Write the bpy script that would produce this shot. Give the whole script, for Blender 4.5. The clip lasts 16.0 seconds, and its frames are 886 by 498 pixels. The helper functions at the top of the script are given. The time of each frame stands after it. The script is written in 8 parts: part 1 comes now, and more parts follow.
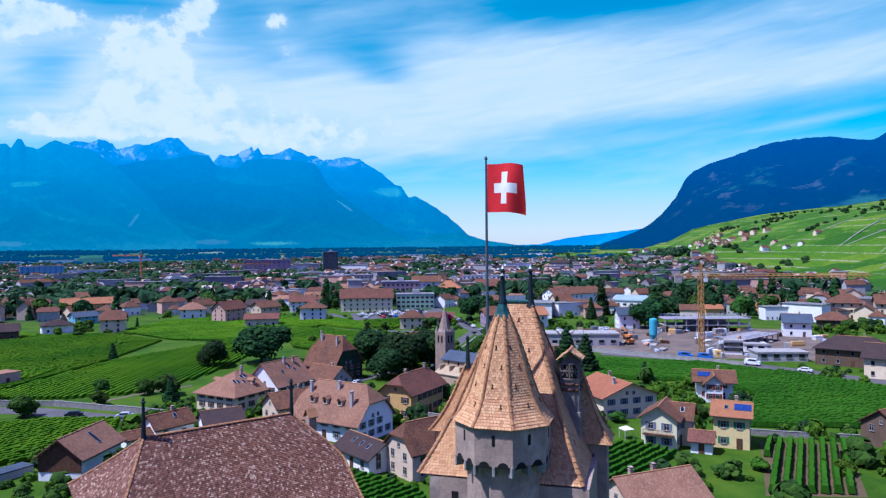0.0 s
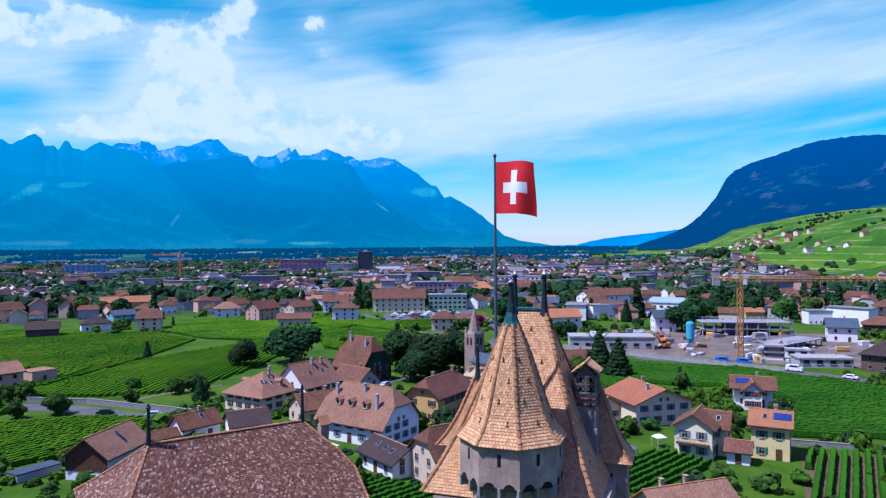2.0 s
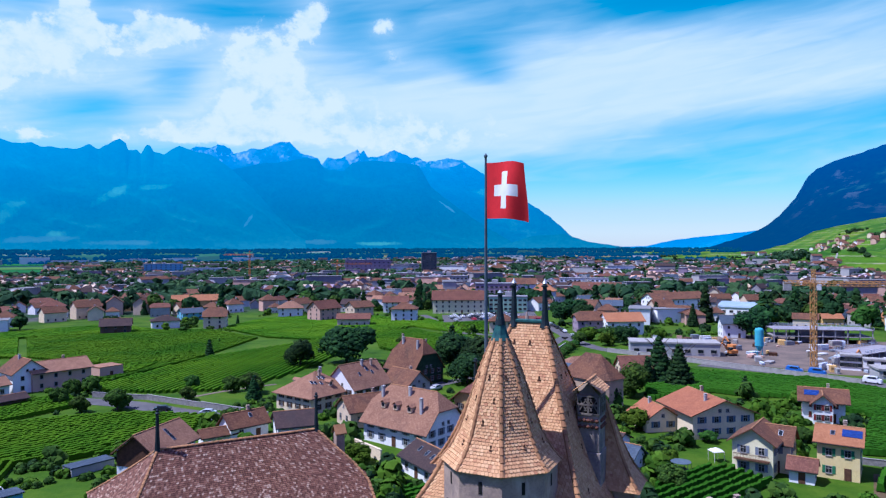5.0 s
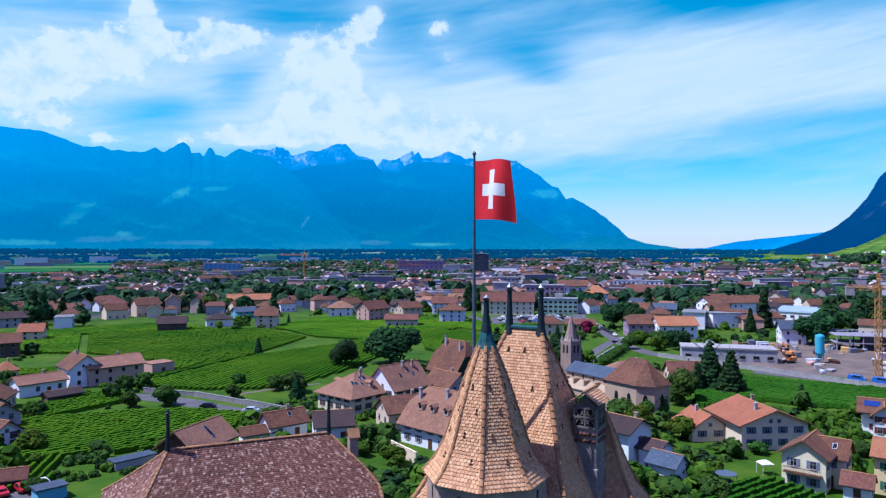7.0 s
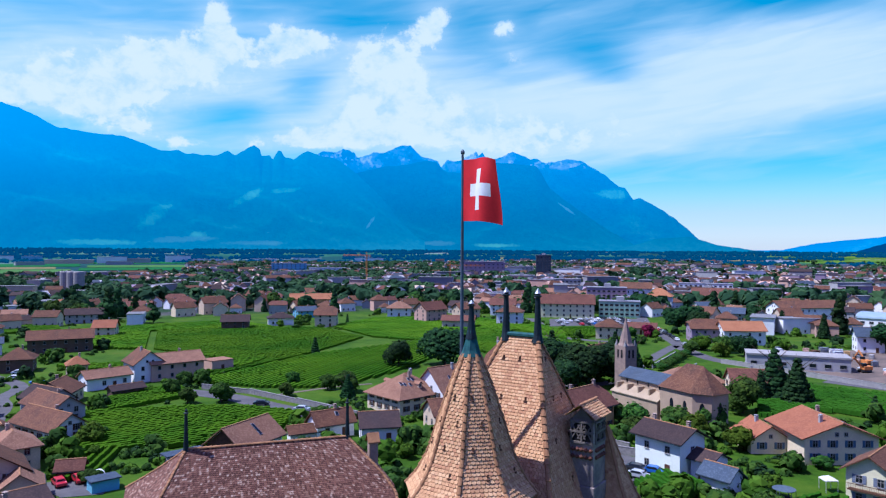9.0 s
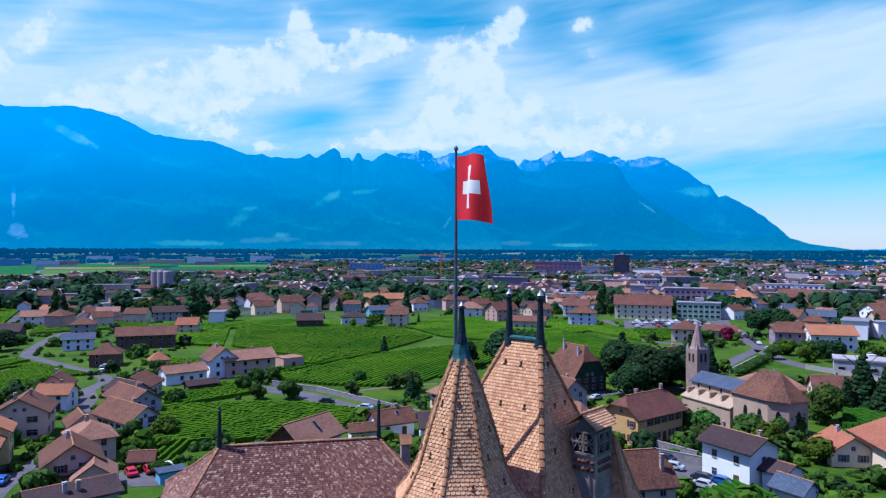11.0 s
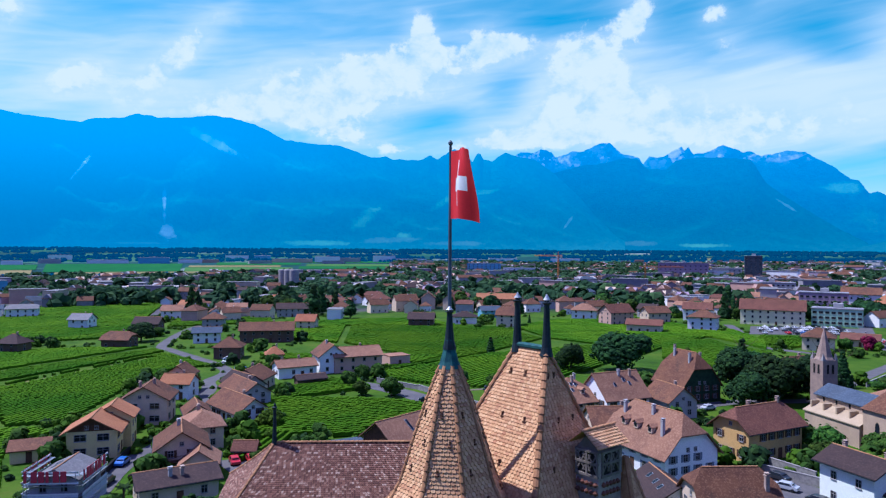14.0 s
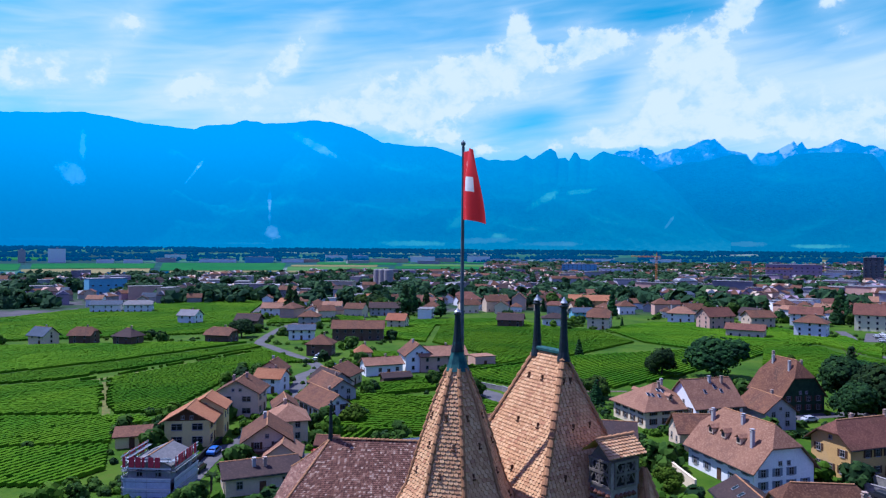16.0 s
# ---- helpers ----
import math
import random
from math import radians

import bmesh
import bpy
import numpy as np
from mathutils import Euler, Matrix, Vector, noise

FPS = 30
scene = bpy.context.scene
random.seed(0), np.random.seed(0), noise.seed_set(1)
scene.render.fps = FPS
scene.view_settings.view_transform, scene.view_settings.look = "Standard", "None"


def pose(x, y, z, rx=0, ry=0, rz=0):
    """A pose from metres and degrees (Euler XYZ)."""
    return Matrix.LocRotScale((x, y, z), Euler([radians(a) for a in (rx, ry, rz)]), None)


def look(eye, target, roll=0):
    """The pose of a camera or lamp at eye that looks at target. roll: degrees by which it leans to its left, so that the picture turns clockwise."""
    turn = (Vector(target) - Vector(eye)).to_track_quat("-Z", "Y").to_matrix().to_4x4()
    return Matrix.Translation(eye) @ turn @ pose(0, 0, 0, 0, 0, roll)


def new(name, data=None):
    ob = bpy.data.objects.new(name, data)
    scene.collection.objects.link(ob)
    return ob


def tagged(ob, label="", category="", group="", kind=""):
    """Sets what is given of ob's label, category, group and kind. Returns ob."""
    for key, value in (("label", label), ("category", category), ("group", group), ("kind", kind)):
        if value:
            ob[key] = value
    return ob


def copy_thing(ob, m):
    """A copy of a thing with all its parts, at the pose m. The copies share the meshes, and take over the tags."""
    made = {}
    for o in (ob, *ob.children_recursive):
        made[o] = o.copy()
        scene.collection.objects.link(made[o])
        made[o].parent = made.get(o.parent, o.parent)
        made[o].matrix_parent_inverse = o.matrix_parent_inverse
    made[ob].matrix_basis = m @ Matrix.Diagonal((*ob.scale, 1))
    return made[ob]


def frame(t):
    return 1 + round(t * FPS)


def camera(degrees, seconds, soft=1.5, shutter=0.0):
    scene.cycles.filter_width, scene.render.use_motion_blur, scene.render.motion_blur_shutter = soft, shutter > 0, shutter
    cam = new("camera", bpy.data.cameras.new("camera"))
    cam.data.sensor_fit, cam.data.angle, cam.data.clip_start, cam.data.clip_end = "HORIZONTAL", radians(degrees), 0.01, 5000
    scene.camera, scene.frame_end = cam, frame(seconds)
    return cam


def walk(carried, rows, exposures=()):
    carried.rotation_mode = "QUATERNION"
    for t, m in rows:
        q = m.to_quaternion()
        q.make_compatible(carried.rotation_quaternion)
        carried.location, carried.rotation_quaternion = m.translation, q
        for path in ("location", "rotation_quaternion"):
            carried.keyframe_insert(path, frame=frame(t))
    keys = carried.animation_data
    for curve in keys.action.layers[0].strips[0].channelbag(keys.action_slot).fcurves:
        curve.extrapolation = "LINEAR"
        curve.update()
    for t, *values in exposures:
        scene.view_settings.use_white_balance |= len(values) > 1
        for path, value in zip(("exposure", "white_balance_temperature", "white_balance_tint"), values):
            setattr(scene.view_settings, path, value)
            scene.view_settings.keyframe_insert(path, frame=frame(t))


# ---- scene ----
cam = camera(65.30, 16.0, soft=1.28)
EXPOSURE, KELVIN, TINT = 0.06, 4650.0, 26.0
# seconds, x, y, z, yaw, pitch, roll
ROWS = [
    (0.0, -0.000, 0.000, 40.001, 0.000, -0.181, -0.553),
    (0.5, 0.402, 0.867, 40.149, 0.589, -0.180, -0.536),
    (1.0, 0.814, 1.642, 40.241, 1.254, -0.174, -0.503),
    (1.5, 1.249, 2.262, 40.238, 2.049, -0.160, -0.444),
    (2.0, 1.730, 2.786, 40.187, 2.936, -0.143, -0.373),
    (2.5, 2.282, 3.303, 40.155, 3.856, -0.126, -0.312),
    (3.0, 2.921, 3.876, 40.191, 4.760, -0.114, -0.274),
    (3.5, 3.624, 4.468, 40.276, 5.656, -0.104, -0.251),
    (4.0, 4.360, 5.016, 40.376, 6.561, -0.093, -0.229),
    (4.5, 5.104, 5.479, 40.461, 7.493, -0.079, -0.197),
    (5.0, 5.855, 5.897, 40.525, 8.465, -0.061, -0.152),
    (5.5, 6.618, 6.327, 40.567, 9.492, -0.042, -0.099),
    (6.0, 7.402, 6.832, 40.588, 10.585, -0.021, -0.041),
    (6.5, 8.207, 7.448, 40.591, 11.752, -0.000, 0.022),
    (7.0, 9.026, 8.131, 40.588, 12.978, 0.020, 0.088),
    (7.5, 9.847, 8.816, 40.596, 14.241, 0.040, 0.158),
    (8.0, 10.660, 9.453, 40.626, 15.531, 0.058, 0.229),
    (8.5, 11.474, 10.051, 40.666, 16.871, 0.072, 0.287),
    (9.0, 12.299, 10.636, 40.703, 18.295, 0.077, 0.312),
    (9.5, 13.139, 11.229, 40.725, 19.824, 0.071, 0.295),
    (10.0, 13.982, 11.842, 40.732, 21.429, 0.059, 0.252),
    (10.5, 14.807, 12.482, 40.732, 23.068, 0.047, 0.210),
    (11.0, 15.595, 13.157, 40.729, 24.701, 0.042, 0.193),
    (11.5, 16.334, 13.871, 40.729, 26.299, 0.047, 0.218),
    (12.0, 17.034, 14.607, 40.732, 27.878, 0.055, 0.266),
    (12.5, 17.712, 15.344, 40.737, 29.469, 0.058, 0.307),
    (13.0, 18.384, 16.067, 40.745, 31.104, 0.048, 0.324),
    (13.5, 19.053, 16.777, 40.755, 32.825, 0.030, 0.327),
    (14.0, 19.723, 17.480, 40.768, 34.678, 0.011, 0.338),
    (14.5, 20.394, 18.174, 40.783, 36.675, -0.003, 0.371),
    (15.0, 21.070, 18.819, 40.801, 38.710, -0.010, 0.408),
    (15.5, 21.750, 19.383, 40.818, 40.676, -0.011, 0.431),
    (16.0, 22.433, 19.899, 40.836, 42.591, -0.009, 0.444),
]
walk(cam, [(t, pose(x, y, z, 0, 0, yaw) @ pose(0, 0, 0, 90 + pitch, 0, 0) @ pose(0, 0, 0, 0, 0, roll)) for t, x, y, z, yaw, pitch, roll in ROWS],
     exposures=[(0.0, EXPOSURE, KELVIN, TINT), (16.0, EXPOSURE, KELVIN, TINT)])

# ---------------------------------------------------------------- light
SUN_AZ, SUN_EL = 21.0, 60.0          # degrees: swung from -x towards -y, and height
sun_dir = Vector((-math.cos(radians(SUN_AZ)) * math.cos(radians(SUN_EL)),
                  -math.sin(radians(SUN_AZ)) * math.cos(radians(SUN_EL)), math.sin(radians(SUN_EL))))
sun = new("sun", bpy.data.lights.new("sun", "SUN"))
sun.data.energy, sun.data.angle, sun.data.color = 7.0, radians(0.6), (1.0, 0.88, 0.66)
sun.matrix_world = look(sun_dir * 300, (0, 0, 0))


def nod(nt, kind, ins=None, **props):
    """A node with its inputs set: a value, or the socket of another node."""
    n = nt.nodes.new(kind)
    for k, v in props.items():
        setattr(n, k, v)
    for k, v in (ins or {}).items():
        if isinstance(v, bpy.types.NodeSocket):
            nt.links.new(v, n.inputs[k])
        else:
            n.inputs[k].default_value = v
    return n


def mth(nt, op, a, b=0.0, c=0.0, clamp=False):
    return nod(nt, "ShaderNodeMath", {0: a, 1: b, 2: c}, operation=op, use_clamp=clamp).outputs[0]


def ramp(nt, fac, stops):
    n = nod(nt, "ShaderNodeValToRGB", {0: fac})
    e = n.color_ramp.elements
    while len(e) < len(stops):
        e.new(0.5)
    for el, (p, c) in zip(e, stops):
        el.position, el.color = p, (*c, 1) if len(c) == 3 else c
    return n.outputs[0]


def mix(nt, fac, a, b, blend="MIX"):
    n = nod(nt, "ShaderNodeMix", None, data_type="RGBA", blend_type=blend)
    for i, v in ((0, fac), (6, a), (7, b)):
        if isinstance(v, bpy.types.NodeSocket):
            nt.links.new(v, n.inputs[i])
        else:
            n.inputs[i].default_value = v if i == 0 else (*v, 1)
    return n.outputs[2]


def smooth(nt, v, lo, hi):
    return nod(nt, "ShaderNodeMapRange", {0: v, 1: lo, 2: hi, 3: 0.0, 4: 1.0}, interpolation_type="SMOOTHSTEP").outputs[0]


world = bpy.data.worlds.new("sky")
scene.world = world
world.use_nodes = True
wt = world.node_tree
wt.nodes.clear()
sky = nod(wt, "ShaderNodeTexSky", None, sky_type="NISHITA", sun_disc=False, sun_elevation=radians(SUN_EL),
          sun_rotation=math.atan2(sun_dir.x, sun_dir.y), altitude=450.0, air_density=1.0, dust_density=0.3, ozone_density=3.0)
vivid = nod(wt, "ShaderNodeHueSaturation", {"Hue": 0.445, "Saturation": 2.2, "Value": 1.5, "Color": sky.outputs[0]}).outputs[0]
dome = nod(wt, "ShaderNodeSeparateXYZ", {0: nod(wt, "ShaderNodeTexCoord").outputs["Generated"]}).outputs
# the unseen sky overhead and to the rear is set to an even blue fill
zen = mth(wt, "MAXIMUM", smooth(wt, dome[2], 0.40, 0.62), smooth(wt, dome[1], 0.12, -0.25))
vivid = mix(wt, zen, vivid, nod(wt, "ShaderNodeHueSaturation", {"Hue": 0.51, "Saturation": 1.3, "Value": 1.1, "Color": sky.outputs[0]}).outputs[0])
way = nod(wt, "ShaderNodeTexCoord").outputs["Generated"]
axes = nod(wt, "ShaderNodeSeparateXYZ", {0: way})
sx, sy, sz = axes.outputs
# clouds live on a dome: bearing and height in degrees
bear = mth(wt, "MULTIPLY", mth(wt, "ARCTAN2", sx, sy), 57.2958)
lift = mth(wt, "MULTIPLY", mth(wt, "ARCSINE", sz), 57.2958)


def bank(at, spread, tilt, amount):
    """A soft bank of cloud, or a gap where the amount is negative: its middle, half-widths and tilt in degrees."""
    c, s = math.cos(radians(tilt)), math.sin(radians(tilt))
    p = mth(wt, "MULTIPLY_ADD", bear, c / spread[0], mth(wt, "MULTIPLY_ADD", lift, s / spread[0], -(at[0] * c + at[1] * s) / spread[0]))
    q = mth(wt, "MULTIPLY_ADD", bear, -s / spread[1], mth(wt, "MULTIPLY_ADD", lift, c / spread[1], (at[0] * s - at[1] * c) / spread[1]))
    r2 = mth(wt, "MULTIPLY_ADD", p, p, mth(wt, "MULTIPLY", q, q))
    return mth(wt, "MULTIPLY", mth(wt, "EXPONENT", mth(wt, "MULTIPLY", r2, -1.0)), amount)


def pile(some):
    out = None
    for row in some:
        g = bank(*row)
        out = g if out is None else mth(wt, "ADD", out, g)
    return out


HEAPS = [((-23.0, 14.0), (3.3, 3.3), 0, 1.0), ((-19.2, 18.0), (1.7, 1.9), 0, 0.75), ((-20.5, 11.6), (5.5, 1.7), 0, 0.6), ((-30.3, 16.2), (2.8, 1.4), 0, 0.9),
         ((-36.6, 17.2), (1.3, 2.0), 20, 0.7), ((-42.5, 13.6), (8.0, 2.1), 14, 1.05), ((-50.0, 11.0), (10.0, 1.5), 0, 0.5), ((-26.0, 10.3), (10.0, 1.5), 0, 0.5), ((-36.0, 13.5), (7.0, 1.6), 8, 0.35), ((-55.6, 14.8), (4.4, 1.0), 42, 0.9), ((-62.5, 12.4), (2.4, 1.2), 30, 0.75),
         ((-67.0, 16.5), (4.5, 1.5), 55, 0.5), ((-74.0, 12.4), (5.0, 1.8), 0, 0.7), ((-13.0, 9.2), (10.0, 1.6), 0, 0.75), ((-28.0, 9.0), (8.0, 0.9), 6, 0.8), ((-42.0, 9.0), (5.0, 0.9), -14, 0.6),
         ((-13.4, 17.8), (1.3, 0.8), 10, 0.65), ((-12.3, 15.7), (1.4, 0.7), 0, 0.5), ((-29.4, 12.4), (1.9, 2.3), -20, -0.7), ((-23.5, 11.2), (1.2, 0.9), 0, -0.7), ((-34.5, 10.6), (3.2, 1.2), 10, -0.6)]
VEILS = [((4.0, 12.8), (17.0, 3.6), 8, 0.95), ((26.0, 12.2), (14.0, 1.7), 6, 0.55), ((-10.0, 11.0), (9.0, 2.6), 0, 0.7), ((-58.0, 12.5), (22.0, 4.0), 0, 0.42), ((-24.0, 12.0), (9.0, 3.0), 0, 0.35), ((1.0, 17.6), (4.0, 1.4), 10, 0.35),
         ((-4.8, 14.4), (3.4, 1.5), -22, -0.55), ((16.0, 19.4), (16.0, 2.2), 4, -0.9), ((32.0, 9.2), (9.0, 1.6), 0, -0.35), ((-25.0, 18.8), (9.0, 1.5), 0, -0.4), ((29.0, 9.0), (4.0, 0.35), 6, 0.5)]
flat = nod(wt, "ShaderNodeCombineXYZ", {0: bear, 1: mth(wt, "MULTIPLY", lift, 1.25), 2: 2.0}).outputs[0]
puffs = nod(wt, "ShaderNodeTexNoise", {"Vector": flat, "Scale": 0.42, "Detail": 9.0, "Roughness": 0.56, "Distortion": 0.25}).outputs[0]
curl = nod(wt, "ShaderNodeTexNoise", {"Vector": flat, "Scale": 1.1, "Detail": 7.0, "Roughness": 0.6}).outputs[0]
combed = nod(wt, "ShaderNodeCombineXYZ", {0: mth(wt, "MULTIPLY", bear, 0.07), 1: mth(wt, "MULTIPLY_ADD", lift, 0.42, mth(wt, "MULTIPLY", bear, -0.05)), 2: 7.0}).outputs[0]
streak = nod(wt, "ShaderNodeTexNoise", {"Vector": combed, "Scale": 1.0, "Detail": 6.0, "Roughness": 0.5, "Distortion": 0.5}).outputs[0]
broad = nod(wt, "ShaderNodeTexNoise", {"Vector": combed, "Scale": 2.6, "Detail": 4.0, "Roughness": 0.45, "Distortion": 0.8}).outputs[0]
rough_edge = mth(wt, "MULTIPLY_ADD", mth(wt, "SUBTRACT", puffs, 0.5), 1.15, mth(wt, "MULTIPLY", mth(wt, "SUBTRACT", curl, 0.5), 0.55))
heaped = pile(HEAPS)
heap = smooth(wt, mth(wt, "ADD", heaped, rough_edge), 0.20, 0.66)
heap = mth(wt, "MULTIPLY", heap, 0.96)
soft_edge = mth(wt, "MULTIPLY_ADD", mth(wt, "SUBTRACT", streak, 0.5), 0.85, mth(wt, "MULTIPLY", mth(wt, "SUBTRACT", broad, 0.5), 0.4))
thin = mth(wt, "MULTIPLY", smooth(wt, mth(wt, "ADD", mth(wt, "MULTIPLY_ADD", heaped, 0.55, pile(VEILS)), soft_edge), -0.66, 0.80), 0.92)
cover = mth(wt, "MAXIMUM", heap, thin)
low = smooth(wt, sz, 0.20, 0.0)
cover = mth(wt, "MAXIMUM", mth(wt, "MAXIMUM", cover, mth(wt, "MULTIPLY", low, 0.72)), mth(wt, "MULTIPLY", zen, 0.85))
lumps = smooth(wt, mth(wt, "MULTIPLY_ADD", heap, 0.20, mth(wt, "MULTIPLY_ADD", curl, 0.4, puffs)), 0.66, 0.98)
sheet = mth(wt, "MULTIPLY", smooth(wt, thin, 0.35, 0.95), mth(wt, "MULTIPLY_ADD", smooth(wt, broad, 0.3, 0.7), 0.25, 0.5))
shade = mth(wt, "MAXIMUM", mth(wt, "MULTIPLY_ADD", heap, mth(wt, "SUBTRACT", lumps, sheet), sheet), mth(wt, "MULTIPLY", low, 0.75))
cloud = mix(wt, shade, (8.2, 10.4, 9.2), (12.0, 12.3, 9.1))
cloud = mix(wt, zen, cloud, (4.1, 4.5, 10.3))
nod(wt, "ShaderNodeOutputWorld", {0: nod(wt, "ShaderNodeBackground", {0: mix(wt, cover, vivid, cloud), 1: 0.068}).outputs[0]})

# ---------------------------------------------------------------- materials
def material(name, a, b, scale=1.0, rough=0.85, bump=0.0, fine=12.0, speck=None, metal=0.0, vary=0.0, island=0.0, courses=0.0, stain=None, spec=0.14):
    """Two colours blended by coarse noise, broken up by fine noise and stains, in the object's own metres."""
    m = bpy.data.materials.new(name)
    m.use_nodes = True
    nt = m.node_tree
    nt.nodes.clear()
    co = nod(nt, "ShaderNodeTexCoord").outputs["Object"]
    rnd = nod(nt, "ShaderNodeObjectInfo").outputs["Random"]
    at = nod(nt, "ShaderNodeVectorMath", {0: co, 1: nod(nt, "ShaderNodeCombineXYZ", {0: mth(nt, "MULTIPLY", rnd, 91.0), 1: 0.0, 2: 0.0}).outputs[0]}, operation="ADD").outputs[0]
    big = nod(nt, "ShaderNodeTexNoise", {"Vector": at, "Scale": scale, "Detail": 5.0, "Roughness": 0.62}).outputs[0]
    small = nod(nt, "ShaderNodeTexNoise", {"Vector": at, "Scale": fine, "Detail": 4.0, "Roughness": 0.7}).outputs[0]
    col = mix(nt, smooth(nt, big, 0.34, 0.68), a, b)
    col = mix(nt, 0.55, col, ramp(nt, small, [(0.28, (0.50, 0.50, 0.50)), (0.72, (1.08, 1.08, 1.08))]), "MULTIPLY")
    if stain:
        patch = nod(nt, "ShaderNodeTexNoise", {"Vector": at, "Scale": scale * 0.35, "Detail": 8.0, "Roughness": 0.72, "Distortion": 0.8}).outputs[0]
        col = mix(nt, mth(nt, "MULTIPLY", smooth(nt, patch, 0.52, 0.66), 0.75), col, stain)
    if speck:
        cells = nod(nt, "ShaderNodeTexVoronoi", {"Vector": at, "Scale": fine * 0.45})
        pick = nod(nt, "ShaderNodeSeparateColor", {0: cells.outputs["Color"]}).outputs[0]
        col = mix(nt, mth(nt, "MULTIPLY", smooth(nt, pick, 0.55, 0.95), 0.6), col, speck)
    val = None
    if vary:
        val = mth(nt, "MULTIPLY_ADD", rnd, vary, 1.0 - vary * 0.5)
    if island:
        isl = nod(nt, "ShaderNodeNewGeometry").outputs["Random Per Island"]
        v2 = mth(nt, "MULTIPLY_ADD", isl, island, 1.0 - island * 0.5)
        val = v2 if val is None else mth(nt, "MULTIPLY", val, v2)
    if val is not None:
        col = nod(nt, "ShaderNodeHueSaturation", {"Value": val, "Color": col}).outputs[0]
    p = nod(nt, "ShaderNodeBsdfPrincipled", {"Base Color": col, "Metallic": metal, "Specular IOR Level": spec})
    nt.links.new(mth(nt, "MULTIPLY_ADD", small, 0.2, rough - 0.1), p.inputs["Roughness"])
    if bump or courses:
        h = small
        if courses:
            z = nod(nt, "ShaderNodeSeparateXYZ", {0: co}).outputs[2]
            h = mth(nt, "ADD", mth(nt, "MULTIPLY", small, 0.4), mth(nt, "FRACT", mth(nt, "DIVIDE", z, courses)))
        nt.links.new(nod(nt, "ShaderNodeBump", {"Strength": 0.6, "Distance": bump or 0.03, "Height": h}).outputs[0], p.inputs["Normal"])
    nod(nt, "ShaderNodeOutputMaterial", {0: p.outputs[0]})
    return m


def tile_material(name, stops, rough=0.8):
    """Clay tiles that differ one from the next, weathered in broad patches."""
    m = bpy.data.materials.new(name)
    m.use_nodes = True
    nt = m.node_tree
    nt.nodes.clear()
    co = nod(nt, "ShaderNodeTexCoord").outputs["Object"]
    isl = nod(nt, "ShaderNodeNewGeometry").outputs["Random Per Island"]
    col = ramp(nt, isl, stops)
    big = nod(nt, "ShaderNodeTexNoise", {"Vector": co, "Scale": 0.5, "Detail": 7.0, "Roughness": 0.65}).outputs[0]
    small = nod(nt, "ShaderNodeTexNoise", {"Vector": co, "Scale": 14.0, "Detail": 3.0}).outputs[0]
    col = mix(nt, 0.4, col, ramp(nt, big, [(0.32, (0.66, 0.60, 0.56)), (0.66, (1.0, 1.0, 1.0))]), "MULTIPLY")
    col = mix(nt, 0.5, col, ramp(nt, small, [(0.3, (0.7, 0.68, 0.66)), (0.7, (1.0, 1.0, 1.0))]), "MULTIPLY")
    p = nod(nt, "ShaderNodeBsdfPrincipled", {"Base Color": col, "Roughness": rough, "Specular IOR Level": 0.25,
            "Normal": nod(nt, "ShaderNodeBump", {"Strength": 0.4, "Distance": 0.01, "Height": small}).outputs[0]})
    nod(nt, "ShaderNodeOutputMaterial", {0: p.outputs[0]})
    return m


def leaf_material(name, a, b, c):
    m = bpy.data.materials.new(name)
    m.use_nodes = True
    nt = m.node_tree
    nt.nodes.clear()
    isl = nod(nt, "ShaderNodeNewGeometry").outputs["Random Per Island"]
    rnd = nod(nt, "ShaderNodeObjectInfo").outputs["Random"]
    col = ramp(nt, isl, [(0.0, a), (0.55, b), (1.0, c)])
    col = nod(nt, "ShaderNodeHueSaturation", {"Hue": mth(nt, "MULTIPLY_ADD", rnd, 0.04, 0.48), "Value": mth(nt, "MULTIPLY_ADD", rnd, 0.5, 0.75), "Color": col}).outputs[0]
    d = nod(nt, "ShaderNodeBsdfPrincipled", {"Base Color": col, "Roughness": 0.8, "Specular IOR Level": 0.06})
    t = nod(nt, "ShaderNodeBsdfTranslucent", {"Color": col})
    nod(nt, "ShaderNodeOutputMaterial", {0: nod(nt, "ShaderNodeMixShader", {0: 0.25, 1: d.outputs[0], 2: t.outputs[0]}).outputs[0]})
    return m


def glass_material():
    m = bpy.data.materials.new("window_glass")
    m.use_nodes = True
    p = m.node_tree.nodes["Principled BSDF"]
    p.inputs["Base Color"].default_value, p.inputs["Roughness"].default_value = (0.012, 0.016, 0.020, 1), 0.12
    p.inputs["Specular IOR Level"].default_value = 0.25
    return m


M_tan_tile = tile_material("tan_clay_tile", [(0.0, (0.440, 0.222, 0.100)), (0.2, (0.530, 0.293, 0.130)), (0.6, (0.600, 0.345, 0.155)), (0.93, (0.650, 0.405, 0.195)), (1.0, (0.410, 0.190, 0.088))])
M_red_tile = tile_material("mottled_red_tile", [(0.0, (0.088, 0.038, 0.024)), (0.40, (0.150, 0.066, 0.043)), (0.70, (0.205, 0.097, 0.062)), (0.86, (0.265, 0.150, 0.098)), (1.0, (0.44, 0.32, 0.23))])
M_ridge_tile = material("ridge_tile", (0.376, 0.197, 0.085), (0.275, 0.136, 0.062), 1.2, 0.8, 0.02, 14, island=0.3)
